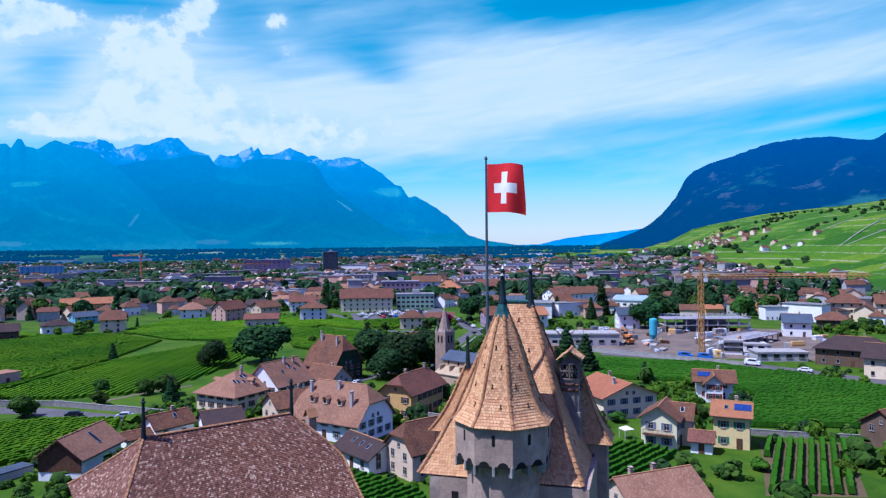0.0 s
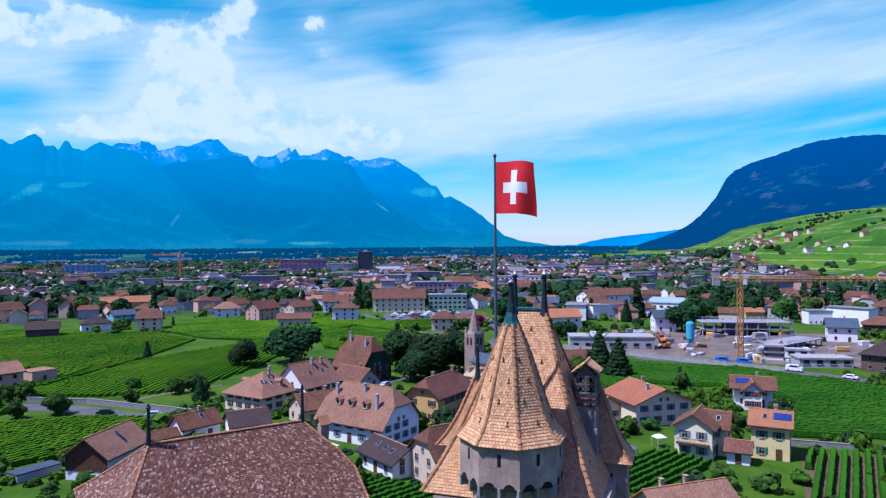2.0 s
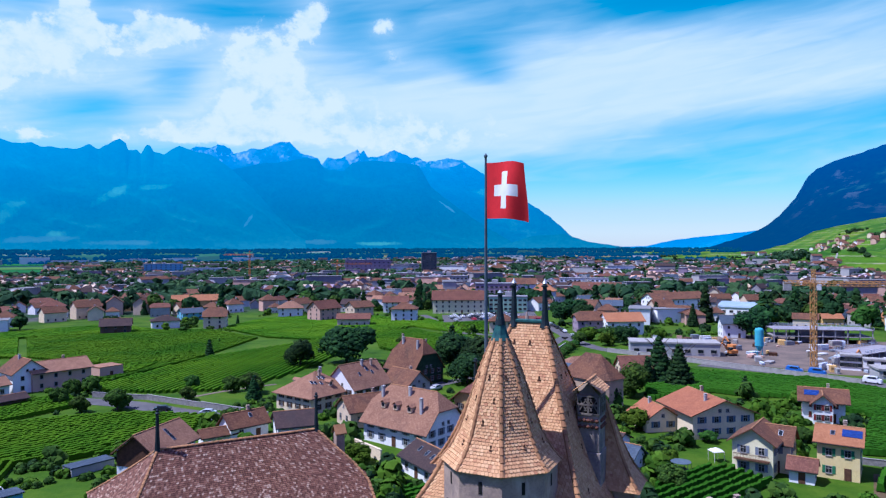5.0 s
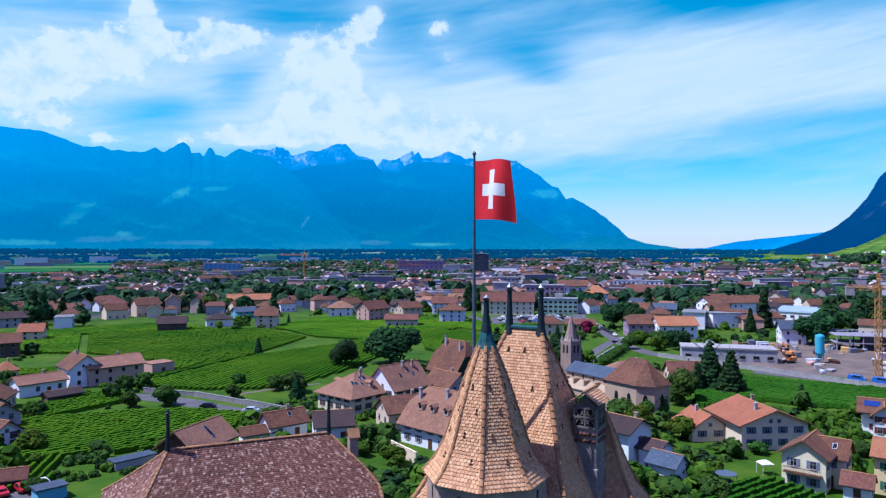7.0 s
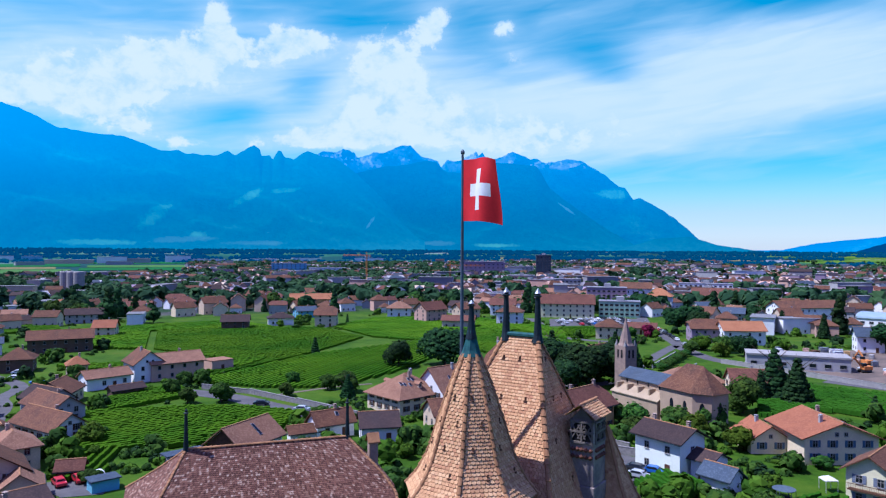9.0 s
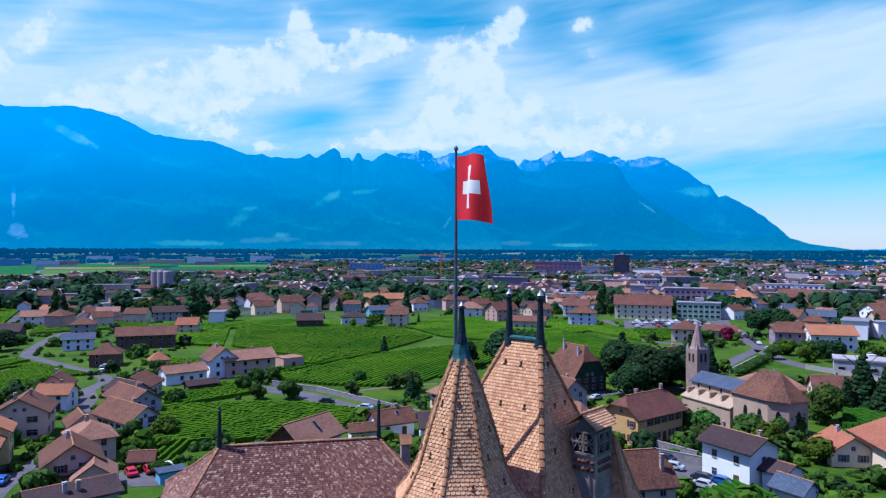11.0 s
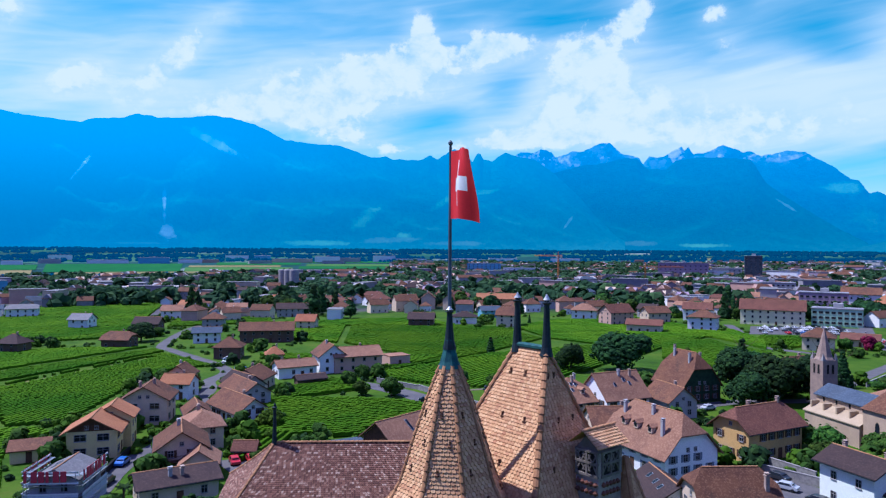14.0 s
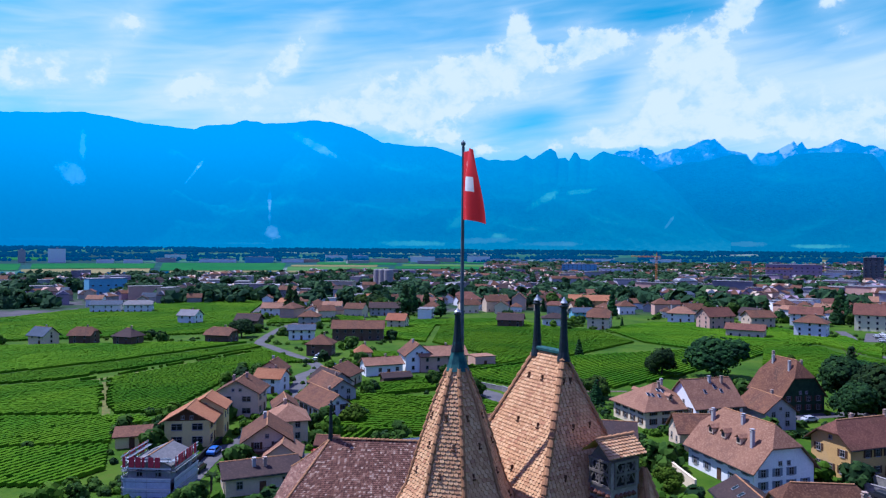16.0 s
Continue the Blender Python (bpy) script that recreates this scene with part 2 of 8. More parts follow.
M_rubble = material("castle_render", (0.40, 0.295, 0.225), (0.28, 0.212, 0.175), 0.9, 0.9, 0.03, 7, stain=(0.46, 0.375, 0.30))
M_stone = material("grey_stone", (0.30, 0.28, 0.26), (0.20, 0.19, 0.18), 1.5, 0.9, 0.03, 8)
M_lead = material("weathered_lead", (0.028, 0.042, 0.048), (0.018, 0.026, 0.032), 3.0, 0.55, 0.0, 20, metal=0.3)
M_copper = material("green_copper", (0.035, 0.12, 0.11), (0.018, 0.06, 0.07), 3.0, 0.7, 0.0, 20)
M_dark = material("dark_opening", (0.015, 0.014, 0.014), (0.02, 0.02, 0.02), 2.0, 0.9)
M_pole = material("painted_pole", (0.10, 0.13, 0.16), (0.07, 0.09, 0.12), 2.0, 0.5)
M_flag_red = material("flag_red", (0.62, 0.025, 0.03), (0.50, 0.02, 0.025), 1.0, 0.75, 0.0, 30)
M_flag_white = material("flag_white", (0.80, 0.80, 0.80), (0.70, 0.70, 0.72), 1.0, 0.75, 0.0, 30)
M_glass = glass_material()
M_frame = material("white_frame", (0.72, 0.71, 0.68), (0.62, 0.61, 0.58), 3.0, 0.6)
M_sash = material("window_sash", (0.34, 0.32, 0.30), (0.26, 0.25, 0.24), 3.0, 0.6)
M_wood = material("dark_timber", (0.13, 0.065, 0.035), (0.08, 0.042, 0.026), 1.5, 0.8, 0.01, 16)
M_greywood = material("grey_timber", (0.20, 0.17, 0.14), (0.13, 0.11, 0.09), 1.5, 0.85, 0.01, 16)
M_metal = material("grey_metal", (0.36, 0.38, 0.40), (0.27, 0.29, 0.31), 1.0, 0.45, 0.0, 9, metal=0.6)
M_flatroof = material("flat_roof_felt", (0.25, 0.25, 0.27), (0.19, 0.19, 0.21), 0.12, 0.95, 0.0, 3)
M_concrete = material("concrete", (0.37, 0.35, 0.325), (0.28, 0.265, 0.25), 0.6, 0.9, 0.01, 6)
M_sandstone = material("pale_sandstone", (0.422, 0.326, 0.204), (0.367, 0.279, 0.170), 0.5, 0.9, 0.01, 6)
M_asphalt = material("asphalt", (0.090, 0.086, 0.090), (0.122, 0.115, 0.115), 0.25, 0.9, 0.005, 6)
M_gravel = material("gravel", (0.185, 0.140, 0.108), (0.115, 0.092, 0.076), 0.12, 0.95, 0.02, 5)
M_solar = material("solar_panel", (0.012, 0.03, 0.13), (0.02, 0.05, 0.20), 1.2, 0.25, spec=0.5)
M_orange = material("crane_orange", (0.62, 0.24, 0.06), (0.52, 0.19, 0.05), 2.0, 0.6)
M_yellowsteel = material("crane_yellow", (0.50, 0.27, 0.08), (0.42, 0.22, 0.07), 2.0, 0.6)
M_bluesteel = material("silo_blue", (0.10, 0.42, 0.52), (0.08, 0.34, 0.45), 0.6, 0.5)
M_tyre = material("tyre_rubber", (0.02, 0.02, 0.02), (0.03, 0.03, 0.03), 3.0, 0.8)
M_net = material("red_safety_net", (0.55, 0.06, 0.08), (0.45, 0.05, 0.07), 2.0, 0.8)
M_sheet = material("scaffold_sheet", (0.55, 0.60, 0.66), (0.45, 0.50, 0.57), 1.2, 0.6)
M_bark = material("bark", (0.10, 0.07, 0.05), (0.06, 0.045, 0.035), 3.0, 0.95, 0.03, 8)
M_leaf = leaf_material("broad_leaves", (0.021, 0.048, 0.008), (0.038, 0.088, 0.011), (0.066, 0.126, 0.014))
M_leafdark = leaf_material("dark_leaves", (0.011, 0.029, 0.011), (0.021, 0.052, 0.015), (0.038, 0.084, 0.019))
M_leafbright = leaf_material("garden_leaves", (0.032, 0.070, 0.004), (0.055, 0.106, 0.005), (0.082, 0.142, 0.008))
M_car = {k: material("car_" + k, c, c, 1.0, 0.3, 0.0, 5, spec=0.6) for k, c in
         dict(red=(0.45, 0.02, 0.03), white=(0.7, 0.7, 0.7), silver=(0.40, 0.42, 0.44), blue=(0.03, 0.12, 0.40), black=(0.02, 0.022, 0.026)).items()}

WALLS = {k: material("render_" + k, a, b, 0.35, 0.9, 0.008, 6, stain=s) for k, a, b, s in (
    ("white", (0.865, 0.855, 0.832), (0.803, 0.793, 0.770), (0.700, 0.690, 0.666)),
    ("cream", (0.790, 0.650, 0.430), (0.700, 0.570, 0.380), (0.610, 0.500, 0.350)),
    ("pale_mint", (0.840, 0.880, 0.740), (0.790, 0.830, 0.700), (0.700, 0.740, 0.640)),
    ("yellow", (0.759, 0.616, 0.269), (0.690, 0.547, 0.235), (0.632, 0.513, 0.246)),
    ("sand", (0.47, 0.345, 0.225), (0.40, 0.292, 0.190), (0.34, 0.255, 0.175)),
    ("lemon", (0.80, 0.74, 0.46), (0.74, 0.68, 0.42), (0.66, 0.61, 0.40)),
    ("mint", (0.40, 0.60, 0.45), (0.36, 0.54, 0.41), (0.36, 0.50, 0.40)),
    ("ochre", (0.640, 0.405, 0.140), (0.550, 0.350, 0.125), (0.470, 0.330, 0.155)),
    ("pink", (0.600, 0.385, 0.285), (0.530, 0.340, 0.255), (0.460, 0.310, 0.245)),
    ("beige", (0.655, 0.510, 0.351), (0.563, 0.439, 0.309), (0.498, 0.391, 0.278)),
    ("grey", (0.42, 0.41, 0.40), (0.36, 0.35, 0.34), (0.30, 0.30, 0.29)),
    ("dim", (0.30, 0.28, 0.29), (0.25, 0.235, 0.245), (0.21, 0.20, 0.21)),
    ("mauve", (0.36, 0.27, 0.34), (0.32, 0.24, 0.30), (0.30, 0.23, 0.28)),
    ("blue", (0.20, 0.46, 0.60), (0.17, 0.40, 0.54), (0.22, 0.44, 0.56)),
    ("brown", (0.152, 0.099, 0.068), (0.114, 0.076, 0.053), (0.091, 0.068, 0.053)),
    ("dark", (0.07, 0.09, 0.11), (0.05, 0.07, 0.09), (0.09, 0.10, 0.11)))}
ROOFS = {k: material("roof_" + k, a, b, 0.30, 0.85, 0.03, 11.0, speck=s, courses=0.16, vary=0.25, stain=d) for k, a, b, s, d in (
    ("brown", (0.138, 0.064, 0.034), (0.094, 0.044, 0.028), (0.200, 0.102, 0.056), (0.058, 0.036, 0.026)),
    ("rust", (0.285, 0.108, 0.050), (0.235, 0.086, 0.042), (0.320, 0.135, 0.070), (0.190, 0.072, 0.040)),
    ("red", (0.145, 0.062, 0.040), (0.105, 0.046, 0.032), (0.190, 0.088, 0.058), (0.080, 0.040, 0.023)),
    ("orange", (0.320, 0.138, 0.060), (0.270, 0.112, 0.050), (0.350, 0.165, 0.078), (0.231, 0.091, 0.038)),
    ("pale", (0.262, 0.138, 0.080), (0.205, 0.104, 0.062), (0.340, 0.192, 0.116), (0.160, 0.086, 0.056)),
    ("dark", (0.055, 0.036, 0.032), (0.042, 0.029, 0.028), (0.077, 0.050, 0.042), (0.039, 0.030, 0.029)),
    ("slate", (0.061, 0.082, 0.113), (0.049, 0.066, 0.092), (0.090, 0.115, 0.151), (0.049, 0.061, 0.076)),
    ("grey", (0.190, 0.185, 0.185), (0.150, 0.148, 0.150), (0.240, 0.235, 0.235), (0.130, 0.130, 0.130)))}
SHUT = {k: material("shutter_" + k, c, tuple(x * 0.85 for x in c), 2.0, 0.7) for k, c in
        dict(green=(0.05, 0.20, 0.09), teal=(0.08, 0.22, 0.22), red=(0.22, 0.04, 0.035), brown=(0.09, 0.05, 0.03), blue=(0.10, 0.15, 0.24), grey=(0.20, 0.23, 0.28)).items()}


# ---------------------------------------------------------------- mesh helpers
def mesh_of(name, verts, faces, mats, idx=None, smooth_all=False):
    me = bpy.data.meshes.new(name)
    me.from_pydata([tuple(v) for v in verts], [], faces)
    for m in mats if isinstance(mats, (list, tuple)) else [mats]:
        me.materials.append(m)
    if idx is not None:
        me.polygons.foreach_set("material_index", idx)
    if smooth_all:
        me.polygons.foreach_set("use_smooth", [True] * len(me.polygons))
    me.update()
    return me


def part(name, data, mat=None, parent=None, label="", at=None):
    """Links a bmesh or a mesh as one object under a thing or a part."""
    if isinstance(data, bmesh.types.BMesh):
        me = bpy.data.meshes.new(name)
        bmesh.ops.recalc_face_normals(data, faces=data.faces)
        data.to_mesh(me)
        data.free()
        for m in mat if isinstance(mat, (list, tuple)) else [mat]:
            me.materials.append(m)
    else:
        me = data
    ob = new(name, me)
    if parent is not None:
        ob.parent = parent
    if at is not None:
        ob.matrix_local = at
    return tagged(ob, label)


def thing(name, at, label, category, group="", kind=""):
    ob = new(name)
    ob.matrix_world = at
    ob.empty_display_size = 0.5
    return tagged(ob, label, category, group, kind)


def box(bm, x0, y0, z0, x1, y1, z1, bevel=0.0, m=None):
    r = bmesh.ops.create_cube(bm, size=1)
    mm = Matrix.Translation(((x0 + x1) / 2, (y0 + y1) / 2, (z0 + z1) / 2)) @ Matrix.Diagonal((x1 - x0, y1 - y0, z1 - z0, 1))
    bmesh.ops.transform(bm, matrix=(m @ mm) if m else mm, verts=r["verts"])
    if bevel:
        es = list({e for v in r["verts"] for e in v.link_edges})
        bmesh.ops.bevel(bm, geom=es, offset=bevel, segments=1, affect="EDGES")
    return bm


def lathe(bm, prof, n=12, x=0.0, y=0.0, turn=0.0):
    """A closed turned shape from (radius, height) pairs."""
    rings = [[bm.verts.new((x + r * math.cos(turn + 2 * math.pi * k / n), y + r * math.sin(turn + 2 * math.pi * k / n), z)) for k in range(n)] for r, z in prof]
    for a, b in zip(rings, rings[1:]):
        for k in range(n):
            bm.faces.new((a[k], a[(k + 1) % n], b[(k + 1) % n], b[k]))
    bm.faces.new(rings[0][::-1])
    bm.faces.new(rings[-1])
    return bm


def prism(bm, poly, z0, z1):
    """A flat outline raised from z0 to z1."""
    lo = [bm.verts.new((x, y, z0)) for x, y in poly]
    hi = [bm.verts.new((x, y, z1)) for x, y in poly]
    n = len(poly)
    for k in range(n):
        bm.faces.new((lo[k], lo[(k + 1) % n], hi[(k + 1) % n], hi[k]))
    bm.faces.new(lo[::-1])
    bm.faces.new(hi)
    return bm


def B():
    return bmesh.new()

# ---------------------------------------------------------------- ground and distance
def ease(v, lo, hi):
    k = min(1.0, max(0.0, (v - lo) / (hi - lo)))
    return k * k * (3 - 2 * k)


def gz(x, y):
    """Height of the ground: a gentle fan that falls to the left, the vineyard hill on the right, the plain's far rise."""
    r = math.hypot(x, y)
    z = -0.013 * min(max(-x - 70, 0), 520) - 1.0 * ease(r, 60, 140)
    off = x - 400 - 0.22 * (y - 715)
    if off > 0 and y > 200:
        k = ease(y, 330, 640)
        z += k * 175 * (1 - math.exp(-off / 330.0)) * ease(off, 0, 180)
        z += k * ease(off, 40, 300) * 10 * noise.fractal(Vector((x / 160, y / 160, 3)), 1, 2, 3)
    z += 38 * math.exp(-((x - 505) / 120) ** 2 - ((y - 1260) / 200) ** 2)
    far = ease(r, 1100, 4300)
    return z * (1 - far * (0 if off > 0 else 1)) + far * 37


def ground_sheet():
    rings = [0] + [14 * 1.058 ** k for k in range(105)]
    rings = [r for r in rings if r < 4850] + [4850]
    n = 200
    vs, fs = [(0, 0, gz(0, 0))], []
    for r in rings[1:]:
        for k in range(n):
            a = 2 * math.pi * k / n
            x, y = r * math.sin(a), r * math.cos(a)
            vs.append((x, y, gz(x, y)))
    for k in range(n):
        fs.append((0, 1 + (k + 1) % n, 1 + k))
    for i in range(len(rings) - 2):
        a, b = 1 + i * n, 1 + (i + 1) * n
        for k in range(n):
            fs.append((a + k, a + (k + 1) % n, b + (k + 1) % n, b + k))
    return vs, fs


def field_material():
    """Meadow near by; far off a patchwork of crops laid along the valley, their colours blued for haze."""
    m = bpy.data.materials.new("meadow_and_crops")
    m.use_nodes = True
    nt = m.node_tree
    nt.nodes.clear()
    co = nod(nt, "ShaderNodeTexCoord").outputs["Object"]
    sep = nod(nt, "ShaderNodeSeparateXYZ", {0: co})
    rad = mth(nt, "SQRT", mth(nt, "ADD", mth(nt, "MULTIPLY", sep.outputs[0], sep.outputs[0]), mth(nt, "MULTIPLY", sep.outputs[1], sep.outputs[1])))
    lawn = nod(nt, "ShaderNodeTexNoise", {"Vector": co, "Scale": 0.06, "Detail": 9.0, "Roughness": 0.72}).outputs[0]
    fine = nod(nt, "ShaderNodeTexNoise", {"Vector": co, "Scale": 1.1, "Detail": 5.0, "Roughness": 0.75}).outputs[0]
    grass = ramp(nt, lawn, [(0.3, (0.016, 0.046, 0.002)), (0.46, (0.040, 0.092, 0.002)), (0.6, (0.066, 0.118, 0.004)), (0.72, (0.088, 0.094, 0.016))])
    turn = nod(nt, "ShaderNodeMapping", {"Vector": co, "Rotation": (0, 0, 0.5), "Scale": (0.0045, 0.0022, 0.0)}).outputs[0]
    lots = nod(nt, "ShaderNodeTexVoronoi", {"Vector": turn, "Scale": 1.0, "Randomness": 0.75}, distance="CHEBYCHEV").outputs["Color"]
    pick = nod(nt, "ShaderNodeSeparateColor", {0: lots}).outputs[0]
    # distance haze is mixed into these blue-green crop colours
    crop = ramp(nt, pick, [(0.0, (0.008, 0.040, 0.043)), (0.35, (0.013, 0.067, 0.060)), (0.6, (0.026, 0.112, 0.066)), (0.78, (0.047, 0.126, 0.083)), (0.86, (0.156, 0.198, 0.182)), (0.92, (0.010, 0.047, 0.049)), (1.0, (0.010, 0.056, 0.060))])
    hill = smooth(nt, sep.outputs[0], 300.0, 420.0)
    strips = nod(nt, "ShaderNodeMapping", {"Vector": co, "Rotation": (0, 0, 0.25), "Scale": (0.022, 0.009, 0.03)}).outputs[0]
    plots = nod(nt, "ShaderNodeSeparateColor", {0: nod(nt, "ShaderNodeTexVoronoi", {"Vector": strips, "Scale": 1.0, "Randomness": 0.8}, distance="CHEBYCHEV").outputs["Color"]}).outputs[1]
    vines = ramp(nt, plots, [(0.0, (0.028, 0.100, 0.003)), (0.4, (0.060, 0.150, 0.003)), (0.75, (0.105, 0.200, 0.003)), (1.0, (0.140, 0.195, 0.010))])
    rows = nod(nt, "ShaderNodeTexWave", {"Vector": nod(nt, "ShaderNodeMapping", {"Vector": co, "Rotation": (0, 0, 0.5)}).outputs[0], "Scale": 0.9, "Distortion": 2.5, "Detail": 3.0}).outputs[1]
    blotch = nod(nt, "ShaderNodeTexNoise", {"Vector": co, "Scale": 0.12, "Detail": 8.0, "Roughness": 0.75}).outputs[0]
    vines = mix(nt, 0.8, vines, ramp(nt, mth(nt, "MULTIPLY_ADD", rows, 0.25, blotch), [(0.35, (0.35, 0.42, 0.35)), (0.8, (1, 1, 1))]), "MULTIPLY")
    # terrace walls follow the hill's contours
    bank_z = mth(nt, "FRACT", mth(nt, "MULTIPLY_ADD", blotch, 0.5, mth(nt, "DIVIDE", sep.outputs[2], 10.0)))
    walls = mth(nt, "MULTIPLY", smooth(nt, bank_z, 0.86, 0.90), smooth(nt, mth(nt, "MULTIPLY_ADD", plots, 0.4, lawn), 0.55, 0.80))
    vines = mix(nt, mth(nt, "MULTIPLY", walls, 0.7), vines, (0.30, 0.28, 0.19))
    town = nod(nt, "ShaderNodeTexNoise", {"Vector": co, "Scale": 0.02, "Detail": 6.0, "Roughness": 0.7}).outputs[0]
    streets = ramp(nt, town, [(0.35, (0.014, 0.040, 0.014)), (0.5, (0.024, 0.052, 0.020)), (0.55, (0.070, 0.066, 0.072)), (0.7, (0.110, 0.100, 0.105))])
    col = mix(nt, smooth(nt, rad, 470.0, 520.0), grass, streets)
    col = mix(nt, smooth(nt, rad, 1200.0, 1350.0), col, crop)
    col = mix(nt, hill, col, vines)
    col = mix(nt, 0.5, col, ramp(nt, fine, [(0.25, (0.55, 0.6, 0.5)), (0.75, (1, 1, 1))]), "MULTIPLY")
    p = nod(nt, "ShaderNodeBsdfPrincipled", {"Base Color": col, "Roughness": 0.95, "Specular IOR Level": 0.1,
            "Normal": nod(nt, "ShaderNodeBump", {"Strength": 0.5, "Distance": 0.15, "Height": fine}).outputs[0]})
    nod(nt, "ShaderNodeOutputMaterial", {0: p.outputs[0]})
    return m


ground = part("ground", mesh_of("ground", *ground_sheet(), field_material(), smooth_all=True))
tagged(ground, "green valley floor of meadows and crops rising to a vineyard hill", "ground", kind="structure")


def range_material(name, wood, rock, haze, glow, marks=(), snow=None, crags=None):
    """A far range: dark woods, pale rock and pastures, its kilometres of air haze put in as a blue glow that brightens
    with height.
    """
    m = bpy.data.materials.new(name)
    m.use_nodes = True
    nt = m.node_tree
    nt.nodes.clear()
    co = nod(nt, "ShaderNodeTexCoord").outputs["Object"]
    x, y, z = nod(nt, "ShaderNodeSeparateXYZ", {0: co}).outputs
    bearing = mth(nt, "MULTIPLY", mth(nt, "ARCTAN2", x, y), 57.2958)
    height = mth(nt, "MULTIPLY", mth(nt, "ARCTAN2", mth(nt, "SUBTRACT", z, 40.0), mth(nt, "SQRT", mth(nt, "MULTIPLY_ADD", x, x, mth(nt, "MULTIPLY", y, y)))), 57.2958)
    rough = nod(nt, "ShaderNodeTexNoise", {"Vector": co, "Scale": 0.008, "Detail": 9.0, "Roughness": 0.65}).outputs[0]
    meadow = nod(nt, "ShaderNodeTexNoise", {"Vector": co, "Scale": 0.0026, "Detail": 6.0, "Roughness": 0.6}).outputs[0]
    col = mix(nt, mth(nt, "MULTIPLY", smooth(nt, meadow, 0.58, 0.70), 0.5), wood, (0.05, 0.17, 0.09))
    wood_grain = nod(nt, "ShaderNodeTexNoise", {"Vector": co, "Scale": 0.03, "Detail": 6.0, "Roughness": 0.8}).outputs[0]
    col = mix(nt, 1.0, col, ramp(nt, wood_grain, [(0.3, (0.45, 0.5, 0.5)), (0.7, (1, 1, 1))]), "MULTIPLY")
    # pastures, screes and gullies with a shape of their own, and a lit, misty bowl painted pale: middle, half-widths
    # and tilt in degrees, colour
    frayed = mth(nt, "MULTIPLY", mth(nt, "SUBTRACT", nod(nt, "ShaderNodeTexNoise", {"Vector": co, "Scale": 0.012, "Detail": 6.0, "Roughness": 0.7}).outputs[0], 0.5), 1.9)
    for (a, e), (wa, we), tilt, paint in marks:
        c, s = math.cos(radians(tilt)), math.sin(radians(tilt))
        p = mth(nt, "MULTIPLY_ADD", bearing, c / wa, mth(nt, "MULTIPLY_ADD", height, s / wa, -(a * c + e * s) / wa))
        q = mth(nt, "MULTIPLY_ADD", bearing, -s / we, mth(nt, "MULTIPLY_ADD", height, c / we, (a * s - e * c) / we))
        d = mth(nt, "EXPONENT", mth(nt, "MULTIPLY", mth(nt, "MULTIPLY_ADD", p, p, mth(nt, "MULTIPLY", q, q)), -1.0))
        col = mix(nt, smooth(nt, mth(nt, "ADD", d, frayed), 0.34, 0.86), col, paint)
    if crags:
        lo, hi, amount = crags
        face = mth(nt, "MULTIPLY", smooth(nt, z, lo, lo + 120.0), smooth(nt, z, hi + 80.0, hi))
        col = mix(nt, mth(nt, "MULTIPLY", mth(nt, "MULTIPLY", smooth(nt, rough, 0.55, 0.66), face), amount), col, rock)
    if snow:
        col = mix(nt, mth(nt, "MULTIPLY", smooth(nt, z, snow - 120.0, snow), smooth(nt, rough, 0.44, 0.56)), col, rock)
        fields = nod(nt, "ShaderNodeTexNoise", {"Vector": co, "Scale": 0.011, "Detail": 4.0, "Roughness": 0.6}).outputs[0]
        col = mix(nt, mth(nt, "MULTIPLY", smooth(nt, z, snow - 60.0, snow + 10.0), smooth(nt, fields, 0.56, 0.64)), col, (0.36, 0.35, 0.31))
    d = nod(nt, "ShaderNodeBsdfDiffuse", {"Color": col, "Normal": nod(nt, "ShaderNodeBump", {"Strength": 0.7, "Distance": 14.0, "Height": wood_grain}).outputs[0]})
    # air haze painted as blue emission, stronger high up and to the west
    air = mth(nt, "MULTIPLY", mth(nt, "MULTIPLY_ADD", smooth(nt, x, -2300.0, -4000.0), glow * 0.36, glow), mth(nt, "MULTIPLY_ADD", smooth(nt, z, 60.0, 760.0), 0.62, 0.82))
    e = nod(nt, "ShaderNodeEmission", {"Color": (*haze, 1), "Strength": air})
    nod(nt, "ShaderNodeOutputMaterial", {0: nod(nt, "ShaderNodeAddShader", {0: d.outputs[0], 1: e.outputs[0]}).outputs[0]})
    return m


def skyline(pairs, az):
    for (a0, e0), (a1, e1) in zip(pairs, pairs[1:]):
        if a0 <= az <= a1:
            k = (az - a0) / (a1 - a0)
            return e0 + (e1 - e0) * k
    return pairs[0][1] if az < pairs[0][0] else pairs[-1][1]


